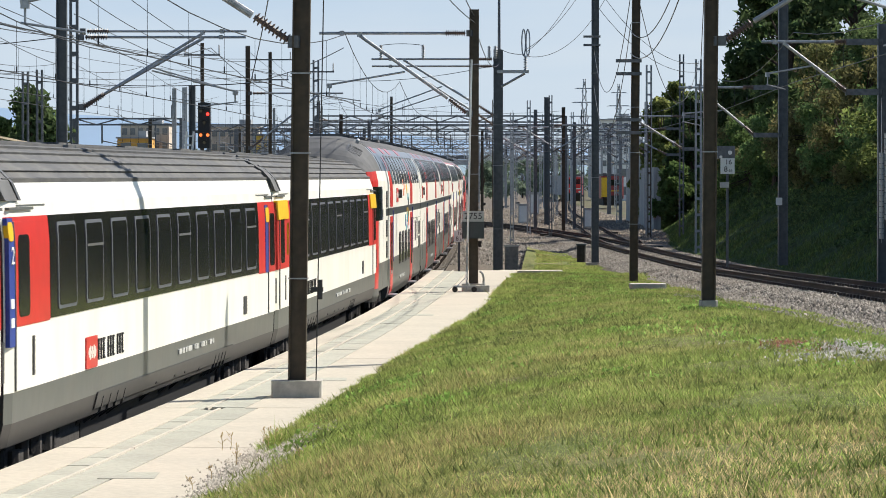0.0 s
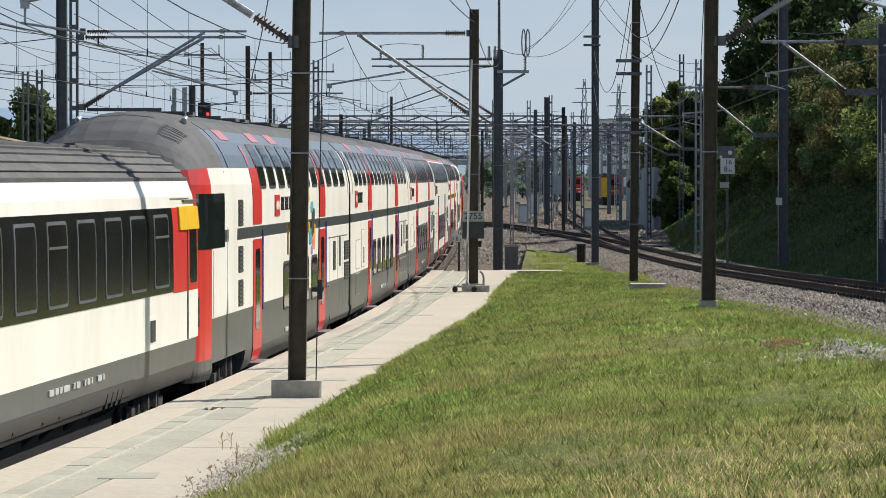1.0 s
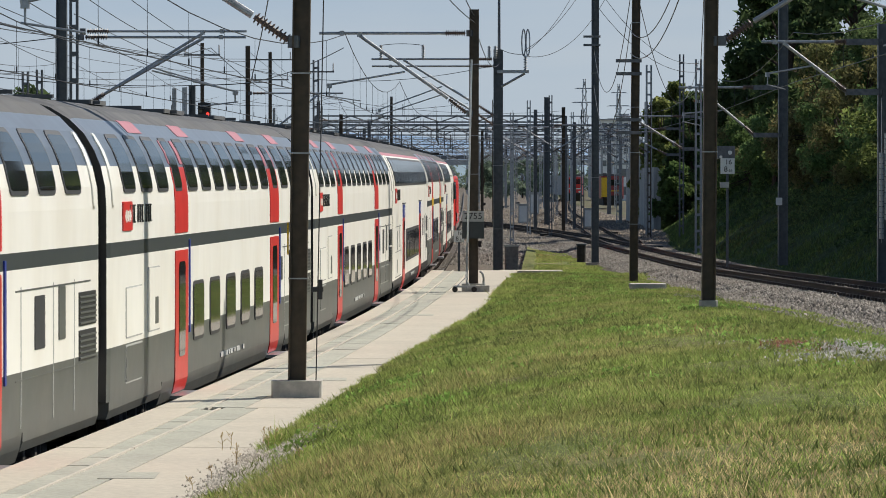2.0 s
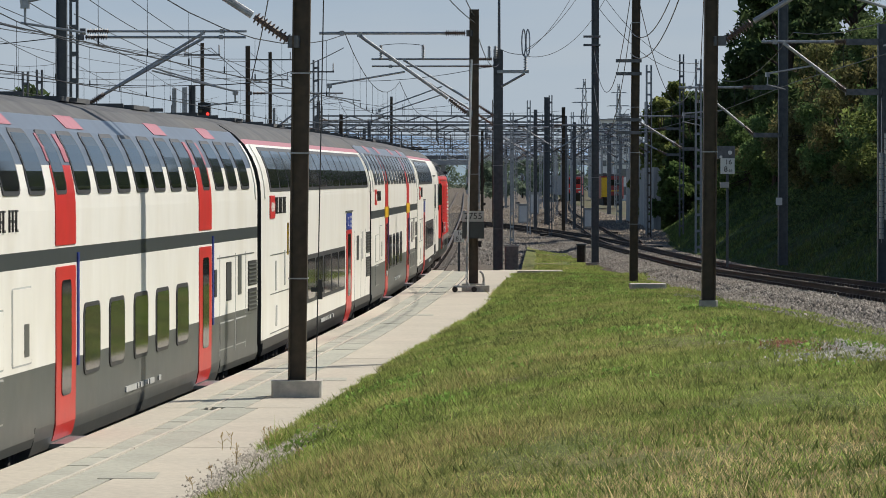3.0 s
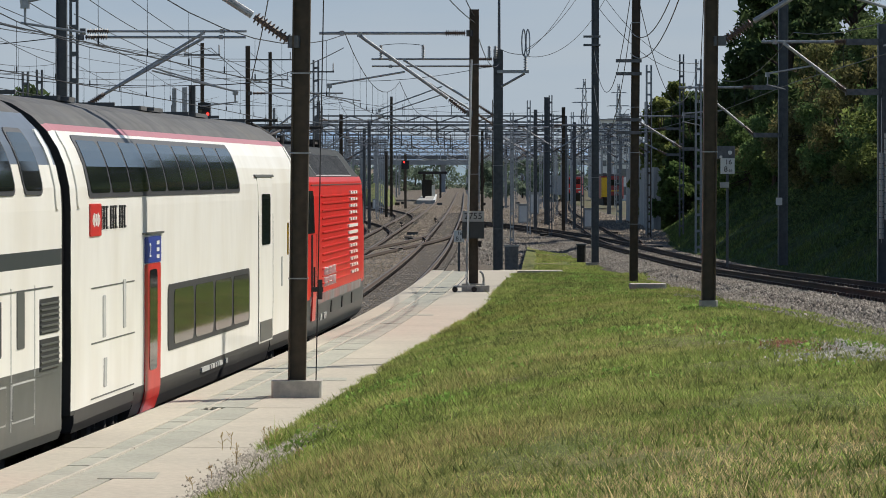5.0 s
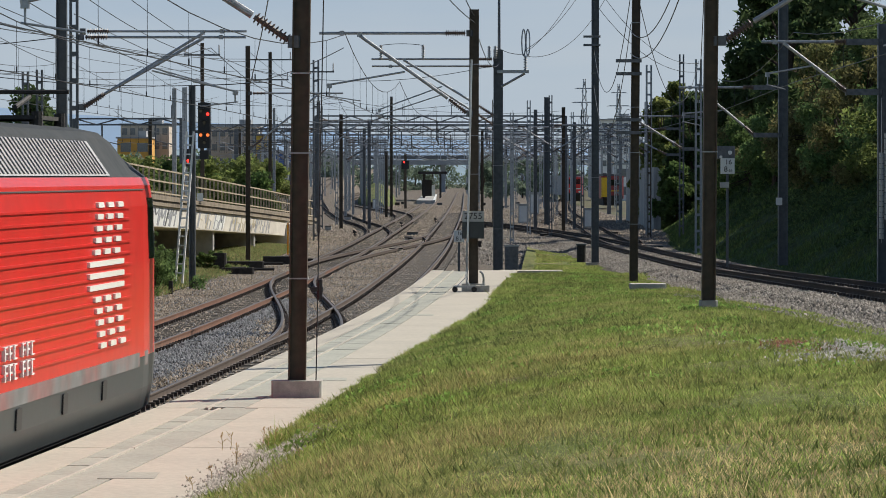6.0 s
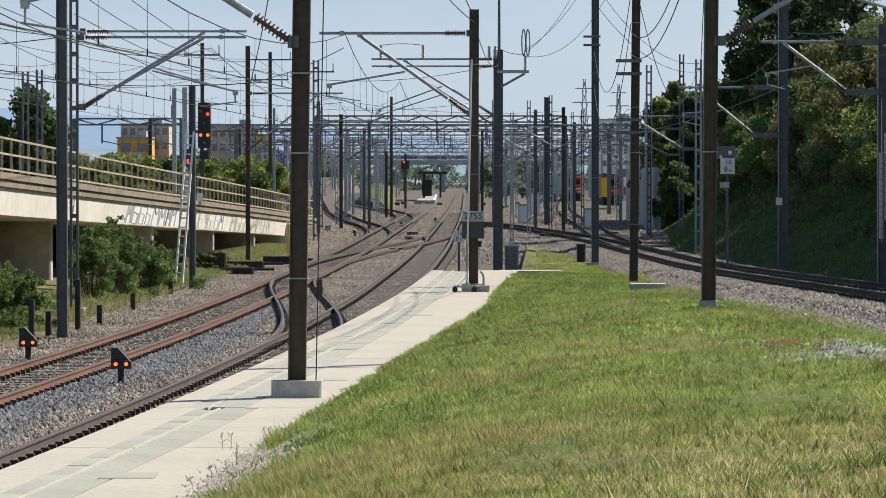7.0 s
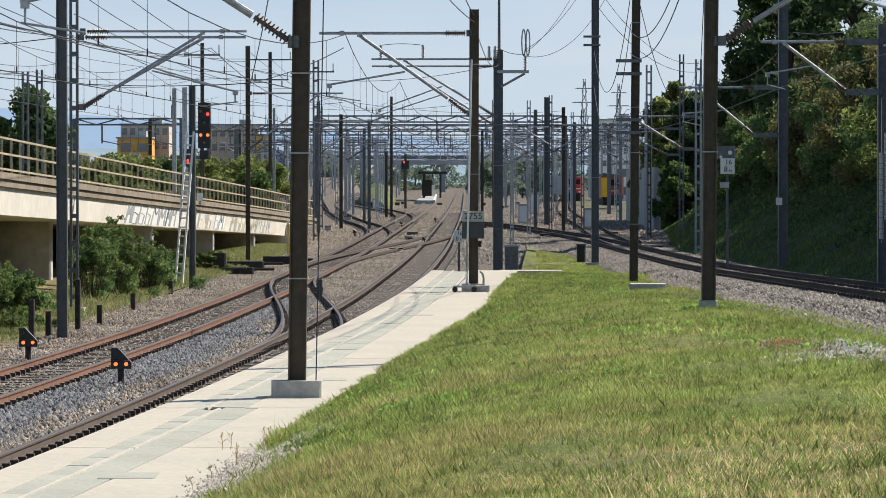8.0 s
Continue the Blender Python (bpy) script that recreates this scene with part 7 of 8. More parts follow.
def build_slope():
    s = Shape()
    ys, nx = along(70, 470, 5), 16
    for y in ys:
        foot = foot_x(y)
        for i in range(nx):
            x = foot + 55 * (i / (nx - 1)) ** 1.6
            s.v.append((x, y, slope_z(x, y) + 0.4 * noise.noise(Vector((x * 0.3, y * 0.2, 3))) * min(1, i / 2)))
    for j in range(len(ys) - 1):
        for i in range(nx - 1):
            s.f.append([j * nx + i, j * nx + i + 1, (j + 1) * nx + i + 1, (j + 1) * nx + i])
            s.s.append(0)
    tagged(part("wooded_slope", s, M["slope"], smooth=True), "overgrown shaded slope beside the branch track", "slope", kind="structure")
    rnd = random.Random(21)
    k = 0
    for y in (88, 98, 108, 118, 128, 140, 152, 166, 180, 196, 214, 234, 256, 280, 306, 335):
        for row in range(6):
            x = foot_x(y) + 5.6 + row * 4.2 + rnd.uniform(-1, 1)
            w = rnd.uniform(2.2, 3.2)
            if x / y > 0.36 or (x - w) / y < 0.056:
                continue
            rise = float(np.interp((x - w * 0.6) / y, (0.052, 0.058, 0.070, 0.0735, 0.08), (0.004, 0.020, 0.027, 0.040, 0.075)))
            h = min(rnd.uniform(4.6, 6.8) + row * 0.4, EYE[2] + rise * y - slope_z(x, y))
            if h < 1.5:
                continue
            # trees out of view to the right are added to cast shade
            out = x / y > 0.125
            # lighter leaf colours on the front rows stand for sun on them
            tree(x, y + rnd.uniform(-4, 4), slope_z(x, y), h, min(w, h * 0.6), 100 + k, (rnd.choice(("leaf_light", "leaf_bush", "leaf_brown", "leaf_bush", "leaf")) if row < 2 else rnd.choice(("leaf", "leaf_dark", "leaf"))), 0.45 if out else 0.1, 1600 if out else 10500, "dense broadleaf tree on the shaded slope", "slope trees", 0.03)
            k += 1
    for i, y in enumerate(np.arange(92, 330, 5.0)):   # trees added on top of the cutting, partly unseen, to shade the slope
        x = foot_x(y) + 12.5 + 1.4 * math.sin(i * 2.1)
        tree(x, y, slope_z(x, y), 3.4 + 0.7 * math.sin(i * 1.3), 3.2, 900 + i, "leaf_dark", 0.42, 2200, "added tree on top of the cutting that shades the slope", "slope trees", 0.03)
    for i, y in enumerate(np.arange(118, 330, 3.8)):  # a closed belt of shrubs above the grass, set to shade it too
        x = foot_x(y) + 7.4 + 0.8 * math.sin(i * 1.9)
        tree(x, y, slope_z(x, y) - 0.2, 3.0 + 0.6 * math.sin(i * 1.1), 2.4, 1200 + i, ("leaf", "leaf_bush", "leaf_light", "leaf", "leaf_brown")[i % 5], 0.13, 4200, "dense shrub on the cutting slope", "slope shrubs", 0.02)
    s = Shape()
    s.sweep([(15.7 + 0.012 * (y - 300), y, -0.6) for y in along(292, 352, 6)], [(-0.25, 0.0), (0.25, 0.0), (0.25, 4.6), (0.05, 4.9), (-0.25, 4.9)])
    tagged(part("retaining_wall", s, M["wall_streaked"]), "streaked grey concrete retaining wall at the cutting's end", "wall", kind="structure")
    for x, y, w, h in ((17.4, 316, 1.8, 7.6), (17.6, 322, 2.5, 10.6), (19.2, 330, 2.6, 11.4), (16.9, 290, 1.9, 4.4)):
        # the tallest get a lighter leaf colour to look sunlit
        tree(x, y, slope_z(x, y), h, w, 960 + int(x * 10), "leaf_light" if h > 7 else "leaf", 0.2, 7000, "dark tree at the far end of the cutting", "slope trees", 0.02)
    rng = np.random.default_rng(33)
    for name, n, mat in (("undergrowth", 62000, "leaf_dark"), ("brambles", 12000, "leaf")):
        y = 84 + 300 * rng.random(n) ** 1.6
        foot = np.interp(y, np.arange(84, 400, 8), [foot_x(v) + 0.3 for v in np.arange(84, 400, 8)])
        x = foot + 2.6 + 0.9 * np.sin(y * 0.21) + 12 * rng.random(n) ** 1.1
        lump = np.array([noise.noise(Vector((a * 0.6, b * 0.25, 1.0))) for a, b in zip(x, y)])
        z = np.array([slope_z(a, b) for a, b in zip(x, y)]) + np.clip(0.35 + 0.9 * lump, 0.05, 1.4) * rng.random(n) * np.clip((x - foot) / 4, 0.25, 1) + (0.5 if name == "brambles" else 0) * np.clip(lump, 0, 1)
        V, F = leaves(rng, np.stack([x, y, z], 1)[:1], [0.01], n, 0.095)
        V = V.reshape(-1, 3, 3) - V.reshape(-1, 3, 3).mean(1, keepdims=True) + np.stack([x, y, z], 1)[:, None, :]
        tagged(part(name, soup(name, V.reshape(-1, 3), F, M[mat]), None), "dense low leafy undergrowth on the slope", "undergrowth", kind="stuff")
    n = 60000
    y = 84 + 240 * rng.random(n) ** 1.5
    foot = np.interp(y, np.arange(84, 400, 8), [foot_x(v) + 0.2 for v in np.arange(84, 400, 8)])
    x = foot + 5.5 * rng.random(n)
    z = np.array([slope_z(p, q) + 0.4 * noise.noise(Vector((p * 0.3, q * 0.2, 3))) * min(1, (p - f) / 3) for p, q, f in zip(x, y, foot)])
    a, b, h = rng.uniform(0, 2 * math.pi, n), rng.uniform(0, 2 * math.pi, n), rng.uniform(0.06, 0.2, n)
    w = 0.010 + 0.00007 * y
    V = np.stack([np.stack([x - np.cos(a) * w, y - np.sin(a) * w, z - 0.03], 1), np.stack([x + np.cos(a) * w, y + np.sin(a) * w, z - 0.03], 1), np.stack([x + np.cos(b) * h * 0.6, y + np.sin(b) * h * 0.6, z + h], 1)], 1).reshape(-1, 3)
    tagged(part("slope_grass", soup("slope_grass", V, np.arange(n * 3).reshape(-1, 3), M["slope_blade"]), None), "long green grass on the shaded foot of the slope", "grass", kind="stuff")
    for i, (x, y, w) in enumerate(((18.6, 300, 2.4), (21.0, 330, 3.2), (23.5, 330, 3.5), (20.4, 270, 3.2), (24.5, 300, 4.5), (20.5, 240, 4), (24, 262, 5), (22, 215, 5))):
        rise = float(np.interp((x - w * 0.5) / y, (0.050, 0.058, 0.070, 0.0735, 0.08), (0.010, 0.021, 0.027, 0.040, 0.075)))
        h = min(16.0, EYE[2] + rise * y - slope_z(x, y))
        tree(x, y, slope_z(x, y), h, w, 300 + i, "leaf_dark", 0.27, 8000, "tall dark tree above the railway cutting", "slope trees", 0.03)


def build_left_plants():
    rnd = random.Random(5)
    s = Shape()
    ys, nx = along(40, 260, 6), 6
    for y in ys:
        x1 = main_x(y) - GAP - 2.9
        for i in range(nx):
            x = x1 - 12 * i / (nx - 1)
            s.v.append((x, y, -0.22 + 0.1 * noise.noise(Vector((x, y * 0.3, 0))) + (0.25 if i > 1 else 0)))
    for j in range(len(ys) - 1):
        for i in range(nx - 1):
            s.f.append([j * nx + i, j * nx + i + 1, (j + 1) * nx + i + 1, (j + 1) * nx + i])
            s.s.append(0)
    tagged(part("verge", s, M["verge"], smooth=True), "dry grassy verge between track and ramp", "verge", kind="structure")
    k = 0
    for x, y, h, w in ((-11.3, 99, 2.0, 1.3), (-11.9, 104, 1.9, 1.4), (-10.9, 101, 1.3, 0.9), (-10.6, 121, 2.3, 1.1), (-10.1, 126, 2.2, 1.3), (-9.6, 131, 1.6, 1.1), (-10.9, 132, 2.6, 1.2), (-9.9, 138, 1.4, 1.0), (-10.4, 147, 1.2, 1.1), (-11.6, 110, 1.4, 1.0), (-9.3, 160, 0.8, 0.9)):
        bush(x, y, 0, h * (0.72 if 117 < y < 135 else 0.64), w * 0.9, 400 + k, "leaf_bush" if k % 2 else "leaf")
        k += 1
    for i in range(62):
        y = rnd.uniform(235, 430)
        x = -y * (0.0415 + 0.076 * (i + rnd.random()) / 62)
        h = rnd.uniform(3.8, 5.2) * (0.85 + 0.35 * y / 430)
        tree(x, y, -0.4, h, h * 0.42, 500 + i, rnd.choice(("leaf_light", "leaf", "leaf_light")), 0.16, 4000, "round leafy tree behind the ramp", "trees behind the ramp", 0.12)
    tree(-19.5, 190, 0, 8.0, 2.6, 590, "leaf_dark", 0.2, 5200, "tall leafy tree behind the ramp", "trees behind the ramp", 0.2)
    tree(-21.5, 205, 0, 8.2, 2.8, 591, "leaf", 0.2, 5200, "tall leafy tree behind the ramp", "trees behind the ramp", 0.2)
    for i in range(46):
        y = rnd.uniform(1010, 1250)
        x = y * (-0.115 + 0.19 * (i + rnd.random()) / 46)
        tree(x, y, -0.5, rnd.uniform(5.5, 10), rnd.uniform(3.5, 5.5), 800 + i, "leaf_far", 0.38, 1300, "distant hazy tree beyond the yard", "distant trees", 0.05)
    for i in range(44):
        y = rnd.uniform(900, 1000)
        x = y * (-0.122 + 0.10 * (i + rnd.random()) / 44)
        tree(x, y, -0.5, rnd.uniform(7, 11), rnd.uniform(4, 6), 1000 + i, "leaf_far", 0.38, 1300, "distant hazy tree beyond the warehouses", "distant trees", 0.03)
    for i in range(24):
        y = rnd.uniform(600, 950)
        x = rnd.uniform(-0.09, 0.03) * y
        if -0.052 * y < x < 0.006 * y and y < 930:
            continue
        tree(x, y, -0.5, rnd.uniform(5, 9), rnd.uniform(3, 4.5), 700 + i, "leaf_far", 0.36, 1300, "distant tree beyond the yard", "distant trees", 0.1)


def on_bank(x, y):
    """Heights of the bank at many places, from a fine grid of it."""
    gx, gy = np.linspace(-4, 14, 181), np.linspace(14, 126, 225)
    G = np.array([[ground_z(a, b) for a in gx] for b in gy])
    fx, fy = np.clip((x - gx[0]) / (gx[1] - gx[0]), 0, 179.99), np.clip((y - gy[0]) / (gy[1] - gy[0]), 0, 223.99)
    i, j = fx.astype(int), fy.astype(int)
    u, v = fx - i, fy - j
    return (G[j, i] * (1 - u) + G[j, i + 1] * u) * (1 - v) + (G[j + 1, i] * (1 - u) + G[j + 1, i + 1] * u) * v


def build_verge_grass():
    """Dry grass and low weeds along the verge before the ramp."""
    rng = np.random.default_rng(23)
    gy = np.linspace(60, 250, 191)
    mx = np.array([main_x(v) - GAP - 3.0 for v in gy])
    for name, n, mat, h0 in (("verge_straw", 42000, "verge_blade", 0.10), ("verge_weeds", 34000, "leaf_bush", 0.09)):
        y = 66 + 150 * rng.random(n) ** 1.2
        x = np.interp(y, gy, mx) - 3.4 * rng.random(n) ** 0.8
        z = np.full(n, -0.12) + 0.12 * np.clip((np.interp(y, gy, mx) - x) / 2, 0, 1)
        a, b, h = rng.uniform(0, 2 * math.pi, n), rng.uniform(0, 2 * math.pi, n), h0 * rng.uniform(0.4, 1.6, n)
        w = 0.007 + 0.00006 * y
        V = np.stack([np.stack([x - np.cos(a) * w, y - np.sin(a) * w, z], 1), np.stack([x + np.cos(a) * w, y + np.sin(a) * w, z], 1), np.stack([x + np.cos(b) * h * 0.6, y + np.sin(b) * h * 0.6, z + h], 1)], 1).reshape(-1, 3)
        tagged(part(name, soup(name, V, np.arange(n * 3).reshape(-1, 3), M[mat]), None), "dry grass and weeds along the verge", "grass", kind="stuff")


def build_grass():
    """Blades on the bank: dense and short, taller tufts along the platform edge."""
    rng = np.random.default_rng(7)
    gx, gy = np.linspace(-4, 14, 121), np.linspace(14, 126, 225)
    N1 = np.array([[noise.noise(Vector((a * 0.45, b * 0.16, 5.0))) + 0.6 * noise.noise(Vector((a * 1.7, b * 0.6, 9.0))) for a in gx] for b in gy])
    for name, n, mat, hmean, label in (("grass", 760000, "grass", 0.052, "bright green mown grass on the bank"), ("dry_grass", 260000, "straw", 0.042, "dry straw-coloured grass among the green")):
        y = 20 + (124 - 20) * rng.random(n) ** 1.35
        ky = np.linspace(16, 126, 111)
        lo = np.interp(y, ky, [back_x(v) for v in ky])
        hi = np.minimum(0.116 * y + 0.5, np.interp(y, ky, [branch_x(v) - (3.3 if v > 72 else 2.9) for v in ky]))
        x = lo + (hi - lo) * rng.random(n)
        edge = rng.random(n) < 0.045
        x = np.where(edge, lo + np.abs(rng.normal(0, 0.14, n)) - 0.07, x)
        i = np.clip(((x + 4) / 18 * 120).astype(int), 0, 120)
        j = np.clip(((y - 14) / 112 * 224).astype(int), 0, 224)
        patch = np.maximum(N1[j, i], -0.3)
        if name == "dry_grass":
            near = 0.5 * np.clip((52 - y) / 22, 0, 1) + 1.3 * np.clip((34.5 - y) / 4, 0, 1) * np.clip((x + 0.2) / 1.2, 0.15, 1)
            keep = rng.random(n) < np.clip(0.10 + 1.7 * np.clip(patch - 0.06, 0, 1) + 0.75 * near, 0, 1)
        else:
            keep = rng.random(n) < np.clip(1.05 - 0.8 * np.clip(patch - 0.05, 0, 1), 0.3, 1) * (1 - 0.85 * np.clip((34 - y) / 5, 0, 1) * np.clip((x + 0.2) / 1.2, 0.2, 1))
        bare = np.exp(-(((x - 4.75) / 0.75) ** 2 + ((y - 45.0) / 2.2) ** 2)) + np.exp(-(((x + 2.1) / 0.5) ** 2 + ((y - 39.8) / 3.4) ** 2))
        keep &= rng.random(n) > bare * 1.45
        x, y, patch, edge = x[keep], y[keep], patch[keep], edge[keep]
        n = len(x)
        z = on_bank(x, y) - 0.008
        h = hmean * rng.uniform(0.45, 1.5, n) * (1 + 0.9 * patch) * np.where(edge, 1.15 + 1.7 * np.exp(-((y - 43.8) / 1.1) ** 2), 1.0) * np.where(rng.random(n) < 0.008, 1.9, 1)
        w = 0.0022 + 0.00014 * y * rng.uniform(0.6, 1.5, n)
        a = rng.uniform(0, 2 * math.pi, n)
        bend = rng.uniform(0.3, 1.1, n) * h
        b = rng.uniform(0, 2 * math.pi, n)
        p0 = np.stack([x - np.cos(a) * w, y - np.sin(a) * w, z], 1)
        p1 = np.stack([x + np.cos(a) * w, y + np.sin(a) * w, z], 1)
        p3 = np.stack([x + np.cos(b) * bend, y + np.sin(b) * bend, z + h], 1)
        V = np.stack([p0, p1, p3], 1).reshape(-1, 3)
        F = np.arange(n * 3).reshape(-1, 3)
        tagged(part(name, soup(name, V, F, M[mat]), None), label, "grass", kind="stuff")


def build_tufts():
    """Coarser tufts and weeds standing out of the lawn."""
    rng = np.random.default_rng(17)
    n, k = 3600, 13
    y = 23 + 98 * rng.random(n) ** 1.3
    ky = np.linspace(16, 126, 111)
    lo = np.interp(y, ky, [back_x(v) for v in ky])
    hi = np.minimum(0.114 * y + 0.4, np.interp(y, ky, [branch_x(v) - 3.6 for v in ky]))
    x = lo + (hi - lo) * rng.random(n) ** 1.15
    z = on_bank(x, y) - 0.01
    x, y, z = (np.repeat(v, k) for v in (x, y, z))
    m = n * k
    a, b = rng.uniform(0, 2 * math.pi, m), rng.uniform(0, 2 * math.pi, m)
    h = rng.uniform(0.05, 0.125, m)
    w = 0.003 + 0.0002 * y
    sx, sy = x + rng.normal(0, 0.035, m), y + rng.normal(0, 0.035, m)
    bend = h * rng.uniform(0.4, 1.2, m)
    V = np.stack([np.stack([sx - np.cos(a) * w, sy - np.sin(a) * w, z], 1), np.stack([sx + np.cos(a) * w, sy + np.sin(a) * w, z], 1), np.stack([sx + np.cos(b) * bend, sy + np.sin(b) * bend, z + h], 1)], 1).reshape(-1, 3)
    tagged(part("grass_tufts", soup("grass_tufts", V, np.arange(m * 3).reshape(-1, 3), M["leaf_light"]), None), "coarse darker tufts standing in the lawn", "grass", kind="stuff")


def build_weeds():
    """Dry stems with seed heads by the platform's back edge, and broad-leaved clumps in the lawn."""
    rnd = random.Random(41)
    for x, y, h in [(-2.42, 42.6, 0.24), (-2.34, 42.7, 0.23), (-2.2, 41.2, 0.2), (-2.3, 38.6, 0.16), (-2.15, 40.2, 0.18), (-2.4, 37.2, 0.14), (-1.4, 37.2, 0.2), (-1.95, 42.9, 0.3), (-1.9, 43.2, 0.26), (-2.02, 43.1, 0.28), (2.0, 48.0, 0.2), (3.2, 52.0, 0.22)]:
        w = thing("dry_weed", "dry brown weed stem with small seed heads", "weed", "dry weeds", at=(x + 0.07, y, PLAT if x < back_x(y) else ground_z(x, y)))
        h *= 0.72
        tip = Vector((rnd.uniform(-0.04, 0.04), rnd.uniform(-0.04, 0.04), h))
        st = Shape().line([(0, 0, -0.02), tip * 0.5 + Vector((0.01, 0, 0)), tip], 0.0035)
        for k in range(4):
            a = tip * rnd.uniform(0.3, 0.9)
            st.line([a, a + Vector((rnd.uniform(-0.06, 0.06), rnd.uniform(-0.05, 0.05), rnd.uniform(0.02, 0.07)))], 0.0025)
        part("stem", st, M["straw"], w)
        head = Shape()
        for k in range(3):
            c = tip + Vector((rnd.uniform(-0.02, 0.02), rnd.uniform(-0.02, 0.02), rnd.uniform(-0.02, 0.01)))
            head.tube(c, c + Vector((0.004, 0, 0.022)), 0.006, n=6, r2=0.003)
        tagged(part("seed_head", head, M["straw"], w), kind="stuff")
    rng = np.random.default_rng(71)
    cx, cy = [], []
    for k in range(260):
        y = 40 + 78 * rng.random() ** 1.2
        x = back_x(y) + 0.3 + (min(0.108 * y, branch_x(y) - 4.2) - back_x(y) - 0.3) * rng.random()
        if noise.noise(Vector((x * 0.5, y * 0.12, 14.0))) > -0.05:
            cx.append(x)
            cy.append(y)
    cx, cy = np.array(cx), np.array(cy)
    m = 34
    x = np.repeat(cx, m) + rng.normal(0, 0.13, len(cx) * m)
    y = np.repeat(cy, m) + rng.normal(0, 0.22, len(cx) * m)
    z = on_bank(x, y) + rng.uniform(0.02, 0.09, len(x))
    P = np.stack([x, y, z], 1)
    V, F = leaves(rng, P[:1], [0.01], len(x), 0.03)
    V = V.reshape(-1, 3, 3) - V.reshape(-1, 3, 3).mean(1, keepdims=True) + P[:, None, :]
    tagged(part("broad_leaves", soup("broad_leaves", V.reshape(-1, 3), F, M["clover"]), None), "bright broad-leaved weeds in the lawn", "weeds", kind="stuff")


def stones(name, label, x, y, z, size, mat, rng):
    n = len(x)
    base = np.array([[1, 0, -0.3], [0, 1, -0.3], [-1, 0, -0.3], [0, -1, -0.3], [0.1, 0.1, 0.9]])
    tri = np.array([[0, 1, 4], [1, 2, 4], [2, 3, 4], [3, 0, 4]])
    s = size * rng.uniform(0.55, 1.4, n)
    a = rng.uniform(0, 2 * math.pi, n)
    V = base[None] * (s[:, None, None] * rng.uniform(0.65, 1.3, (n, 5, 3)))
    c, sn = np.cos(a)[:, None], np.sin(a)[:, None]
    tl = rng.normal(0, 0.5, (n, 1))
    X, Y, Z = V[..., 0] * c - V[..., 1] * sn, V[..., 0] * sn + V[..., 1] * c, V[..., 2]
    Z = Z + X * tl
    V = np.stack([X + x[:, None], Y + y[:, None], Z + z[:, None]], -1).reshape(-1, 3)
    F = (tri[None] + (np.arange(n) * 5)[:, None, None]).reshape(-1, 3)
    tagged(part(name, soup(name, V, F, M[mat]), None), label, "ballast", kind="stuff")


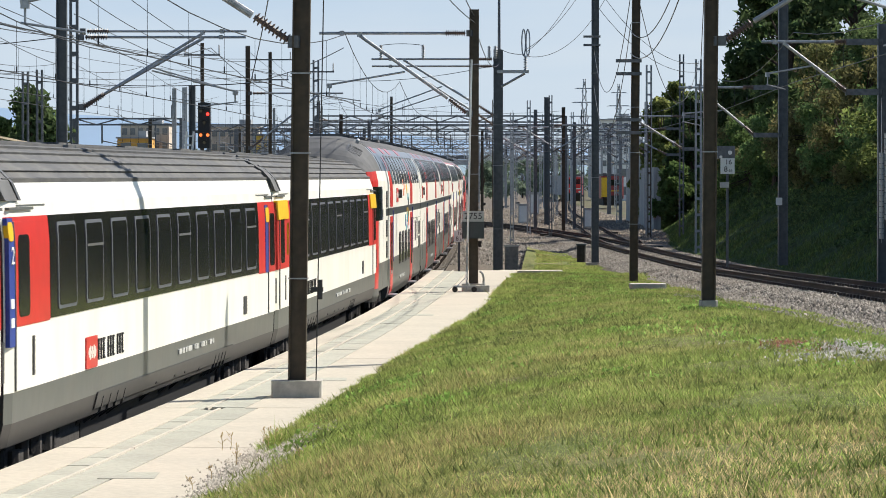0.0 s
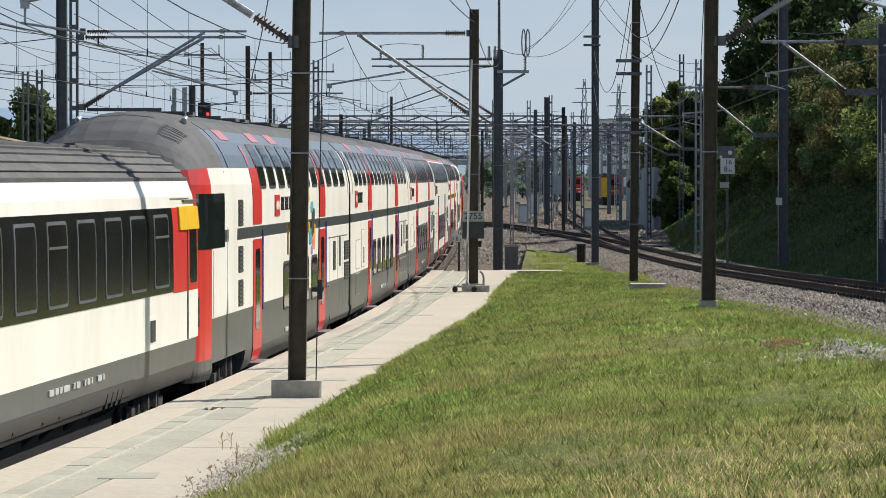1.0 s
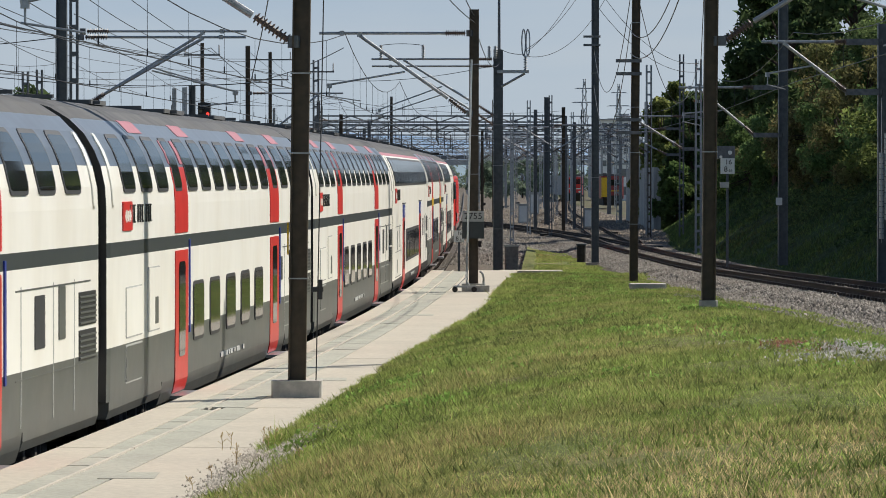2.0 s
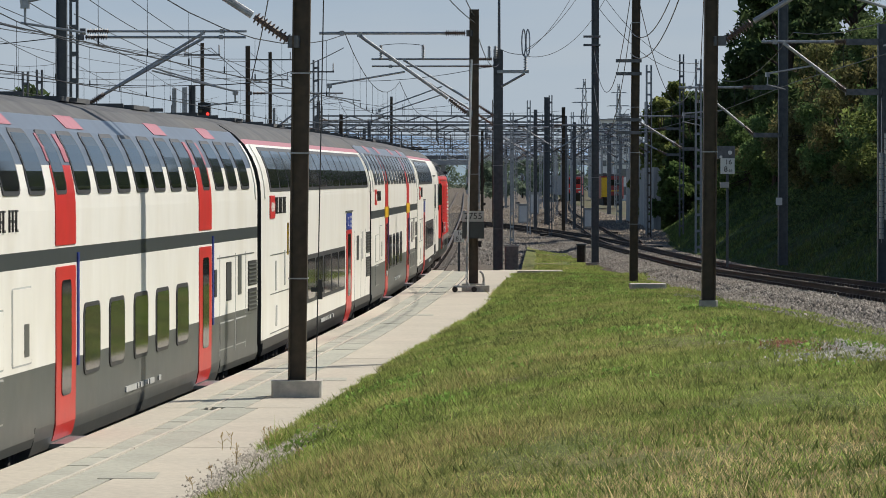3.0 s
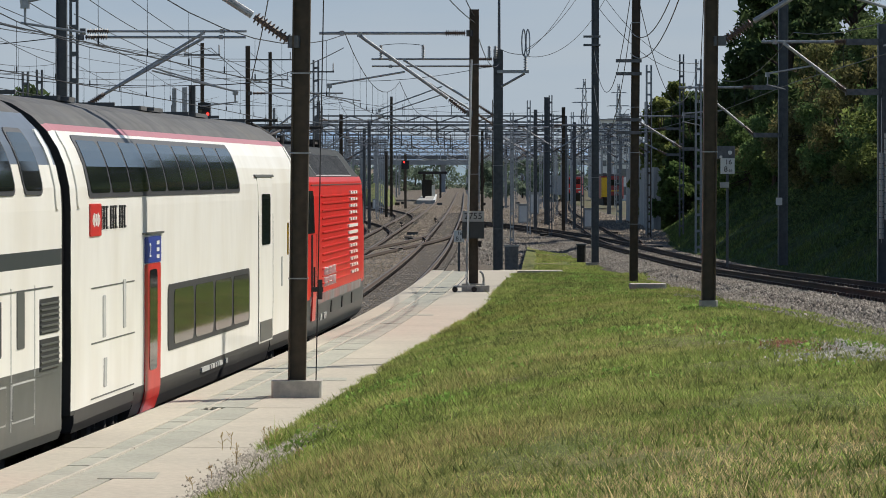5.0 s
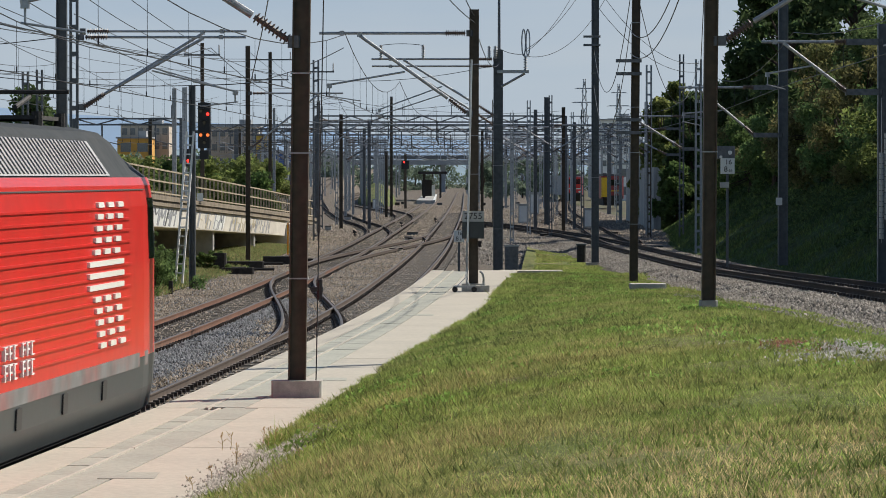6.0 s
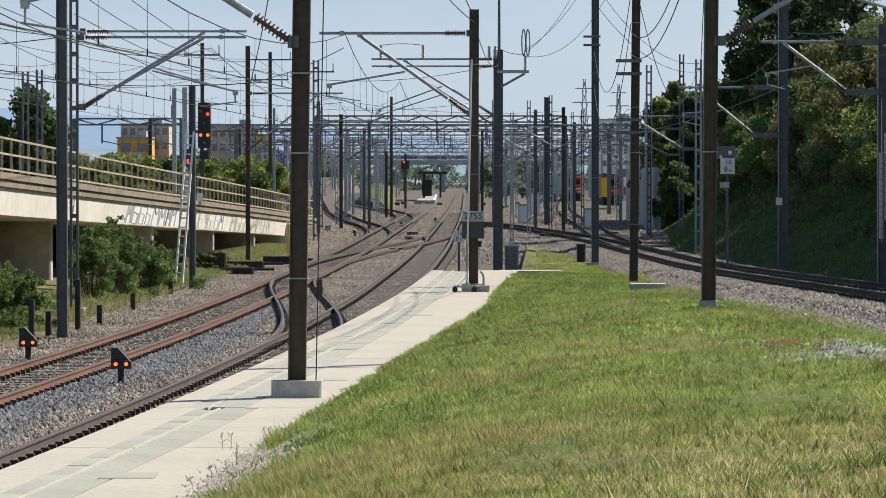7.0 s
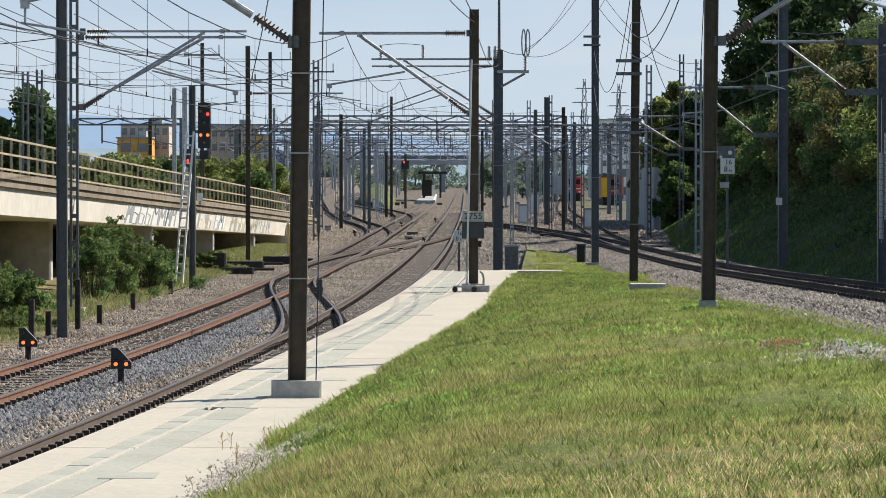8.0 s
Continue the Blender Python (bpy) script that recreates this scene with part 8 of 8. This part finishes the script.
def build_stones():
    rng = np.random.default_rng(3)
    gy = np.linspace(30, 330, 301)
    mx = np.array([main_x(v) for v in gy])
    # between and beside the main tracks
    n = 165000
    y = 52 + (240 - 52) * rng.random(n) ** 1.6
    o = rng.uniform(-7.6, 1.2, n)
    x = np.interp(y, gy, mx) + o
    fill = np.minimum(np.abs(np.abs(o) - 0.75), np.abs(np.abs(o + GAP) - 0.75))
    keep = fill > 0.1
    x, y, o = x[keep], y[keep], o[keep]
    between = (o < -0.95) & (o > -2.95)
    z = np.where(between, -0.16, -0.215) + rng.uniform(-0.03, 0.02, len(x))
    blend = np.array([noise.noise(Vector((a * 0.7, b * 0.12, 4.0))) for a, b in zip(x, y)])
    pale = between & (y < 125) & (o + 0.9 * blend + rng.normal(0, 0.2, len(x)) < -1.75) | (rng.random(len(x)) < 0.16)
    stones("ballast_stones", "brown crushed ballast stones between the tracks", x[~pale], y[~pale], z[~pale], 0.034, "stone", rng)
    stones("pale_ballast_stones", "grey crushed ballast stones between the tracks", x[pale], y[pale], z[pale], 0.036, "stone_pale", rng)
    # the same bed further out
    n = 20000
    y = 225 + 300 * rng.random(n) ** 1.4
    o = rng.uniform(-9.5, 2.2, n)
    x = np.array([main_x(v) for v in y]) + o
    keep = np.minimum(np.abs(np.abs(o) - 0.75), np.abs(np.abs(o + GAP) - 0.75)) > 0.12
    x, y = x[keep], y[keep]
    stones("far_ballast_stones", "brown ballast stones of the further yard", x, y, np.full(len(x), -0.22) + rng.uniform(-0.02, 0.03, len(x)), 0.06, "stone", rng)
    n = 9000
    y = 235 + 230 * rng.random(n)
    x = np.array([main_x(v) for v in y]) + 2.2 + 13 * rng.random(n)
    stones("siding_stones", "brown-grey ballast stones round the sidings", x, y, np.full(n, -0.22) + rng.uniform(-0.02, 0.03, n), 0.07, "stone", rng)
    # shoulder of the branch line
    n = 82000
    y = 50 + (250 - 50) * rng.random(n) ** 1.3
    bx = np.interp(y, gy, [branch_x(v) for v in gy])
    bz = np.interp(y, gy, [branch_z(v) for v in gy])
    o = np.where(y < 112, rng.uniform(-4.3, 2.4, n), rng.uniform(-2.7 - 0.8 * np.clip((126 - y) / 14, 0, 1), 2.4, n))
    prof = np.interp(o, [-4.2, -2.0, 2.0, 6.0], [-0.9, -0.22, -0.22, -0.9])
    gz = np.array([ground_z(a, b) for a, b in zip(bx + o, y)])
    z = np.maximum(bz + prof, gz) + rng.uniform(0.0, 0.03, n)
    stones("branch_stones", "grey crushed ballast stones of the branch track", bx + o, y, z, 0.038, "stone_mix", rng)
    # the ground between the main line and the branch, further out
    n = 15000
    y = 176 + 150 * rng.random(n)
    lo, hi = np.interp(y, gy, mx) + 1.3, np.interp(y, gy, [branch_x(v) for v in gy]) - 2.0
    x = lo + np.maximum(hi - lo, 0.2) * rng.random(n)
    stones("yard_stones", "brown-grey ballast stones between the yard tracks", x, y, np.full(n, -0.22) + rng.uniform(-0.02, 0.03, n), 0.06, "stone_mix", rng)
    # bare gravel in the grass, a rust-red spot beside it, and gravel spilt over the platform's back edge
    for name, label, mat, cx, cy, dx, dy, size, n in (("gravel_patch", "pale gravel lying bare in the grass", "stone_white", 4.95, 44.9, 0.55, 1.5, 0.017, 4600),
                                                      ("red_gravel", "rust-red rubble beside the gravel in the grass", "stone_red", 4.1, 46.6, 0.15, 0.8, 0.02, 800),
                                                      ("edge_gravel", "pale gravel spilt over the back edge of the platform", "stone_tan", -2.02, 39.2, 0.25, 2.3, 0.016, 9000)):
        t = rng.normal(size=(n, 2))
        x, y = cx + dx * t[:, 0] + (0.06 * dy * t[:, 1] if cx < 0 else 0), cy + dy * t[:, 1]
        bk = np.array([back_x(v) for v in y])
        ok = x > bk - np.abs(rng.normal(0, 0.16, n))
        x, y, bk = x[ok], y[ok], bk[ok]
        z = np.where(x < bk, PLAT + 0.006, np.array([ground_z(a, b) for a, b in zip(x, y)]) + 0.025)
        stones(name, label, x, y, z, size, mat, rng)


def build_wedge_grass():
    """Patchy grass and weeds beyond the platform's end, up to the branch line."""
    rng = np.random.default_rng(57)
    n = 90000
    y = 121 + 110 * rng.random(n)
    ky = np.linspace(116, 236, 121)
    lo, hi = np.interp(y, ky, [back_x(v) + 0.5 for v in ky]), np.interp(y, ky, [branch_x(v) - 2.5 for v in ky])
    x = lo + (hi - lo) * rng.random(n)
    patch = np.array([noise.noise(Vector((a * 0.7, b * 0.14, 2.0))) for a, b in zip(x, y)])
    keep = patch + rng.normal(0, 0.12, n) > -0.08 + 0.3 * np.clip((y - 195) / 30, 0, 1)
    x, y, patch = x[keep], y[keep], patch[keep]
    n = len(x)
    z = np.array([ground_z(a, b) for a, b in zip(x, y)]) - 0.02
    a, b, h = rng.uniform(0, 2 * math.pi, n), rng.uniform(0, 2 * math.pi, n), (0.07 + 0.12 * np.clip(patch, 0, 1)) * rng.uniform(0.5, 1.6, n)
    w = 0.03
    V = np.stack([np.stack([x - np.cos(a) * w, y - np.sin(a) * w, z], 1), np.stack([x + np.cos(a) * w, y + np.sin(a) * w, z], 1), np.stack([x + np.cos(b) * h, y + np.sin(b) * h, z + h], 1)], 1).reshape(-1, 3)
    tagged(part("wild_grass", soup("wild_grass", V, np.arange(n * 3).reshape(-1, 3), M["grass"]), None), "patchy wild grass beyond the platform end", "grass", kind="stuff")




build_ground()
build_tracks()
build_platform()
build_train()
build_overhead()
build_signs()
build_signals()
build_ramp()
build_far()
build_slope()
build_left_plants()
build_stones()
build_verge_grass()
build_grass()
build_wedge_grass()
build_tufts()
build_weeds()


# ---- what moves ----
def motions():
    for car, mid, length in TRAIN:
        walk(car, [(t / 4, car_pose(mid - SPEED * (t / 4 - 3.0), length)) for t in range(33)])


motions()
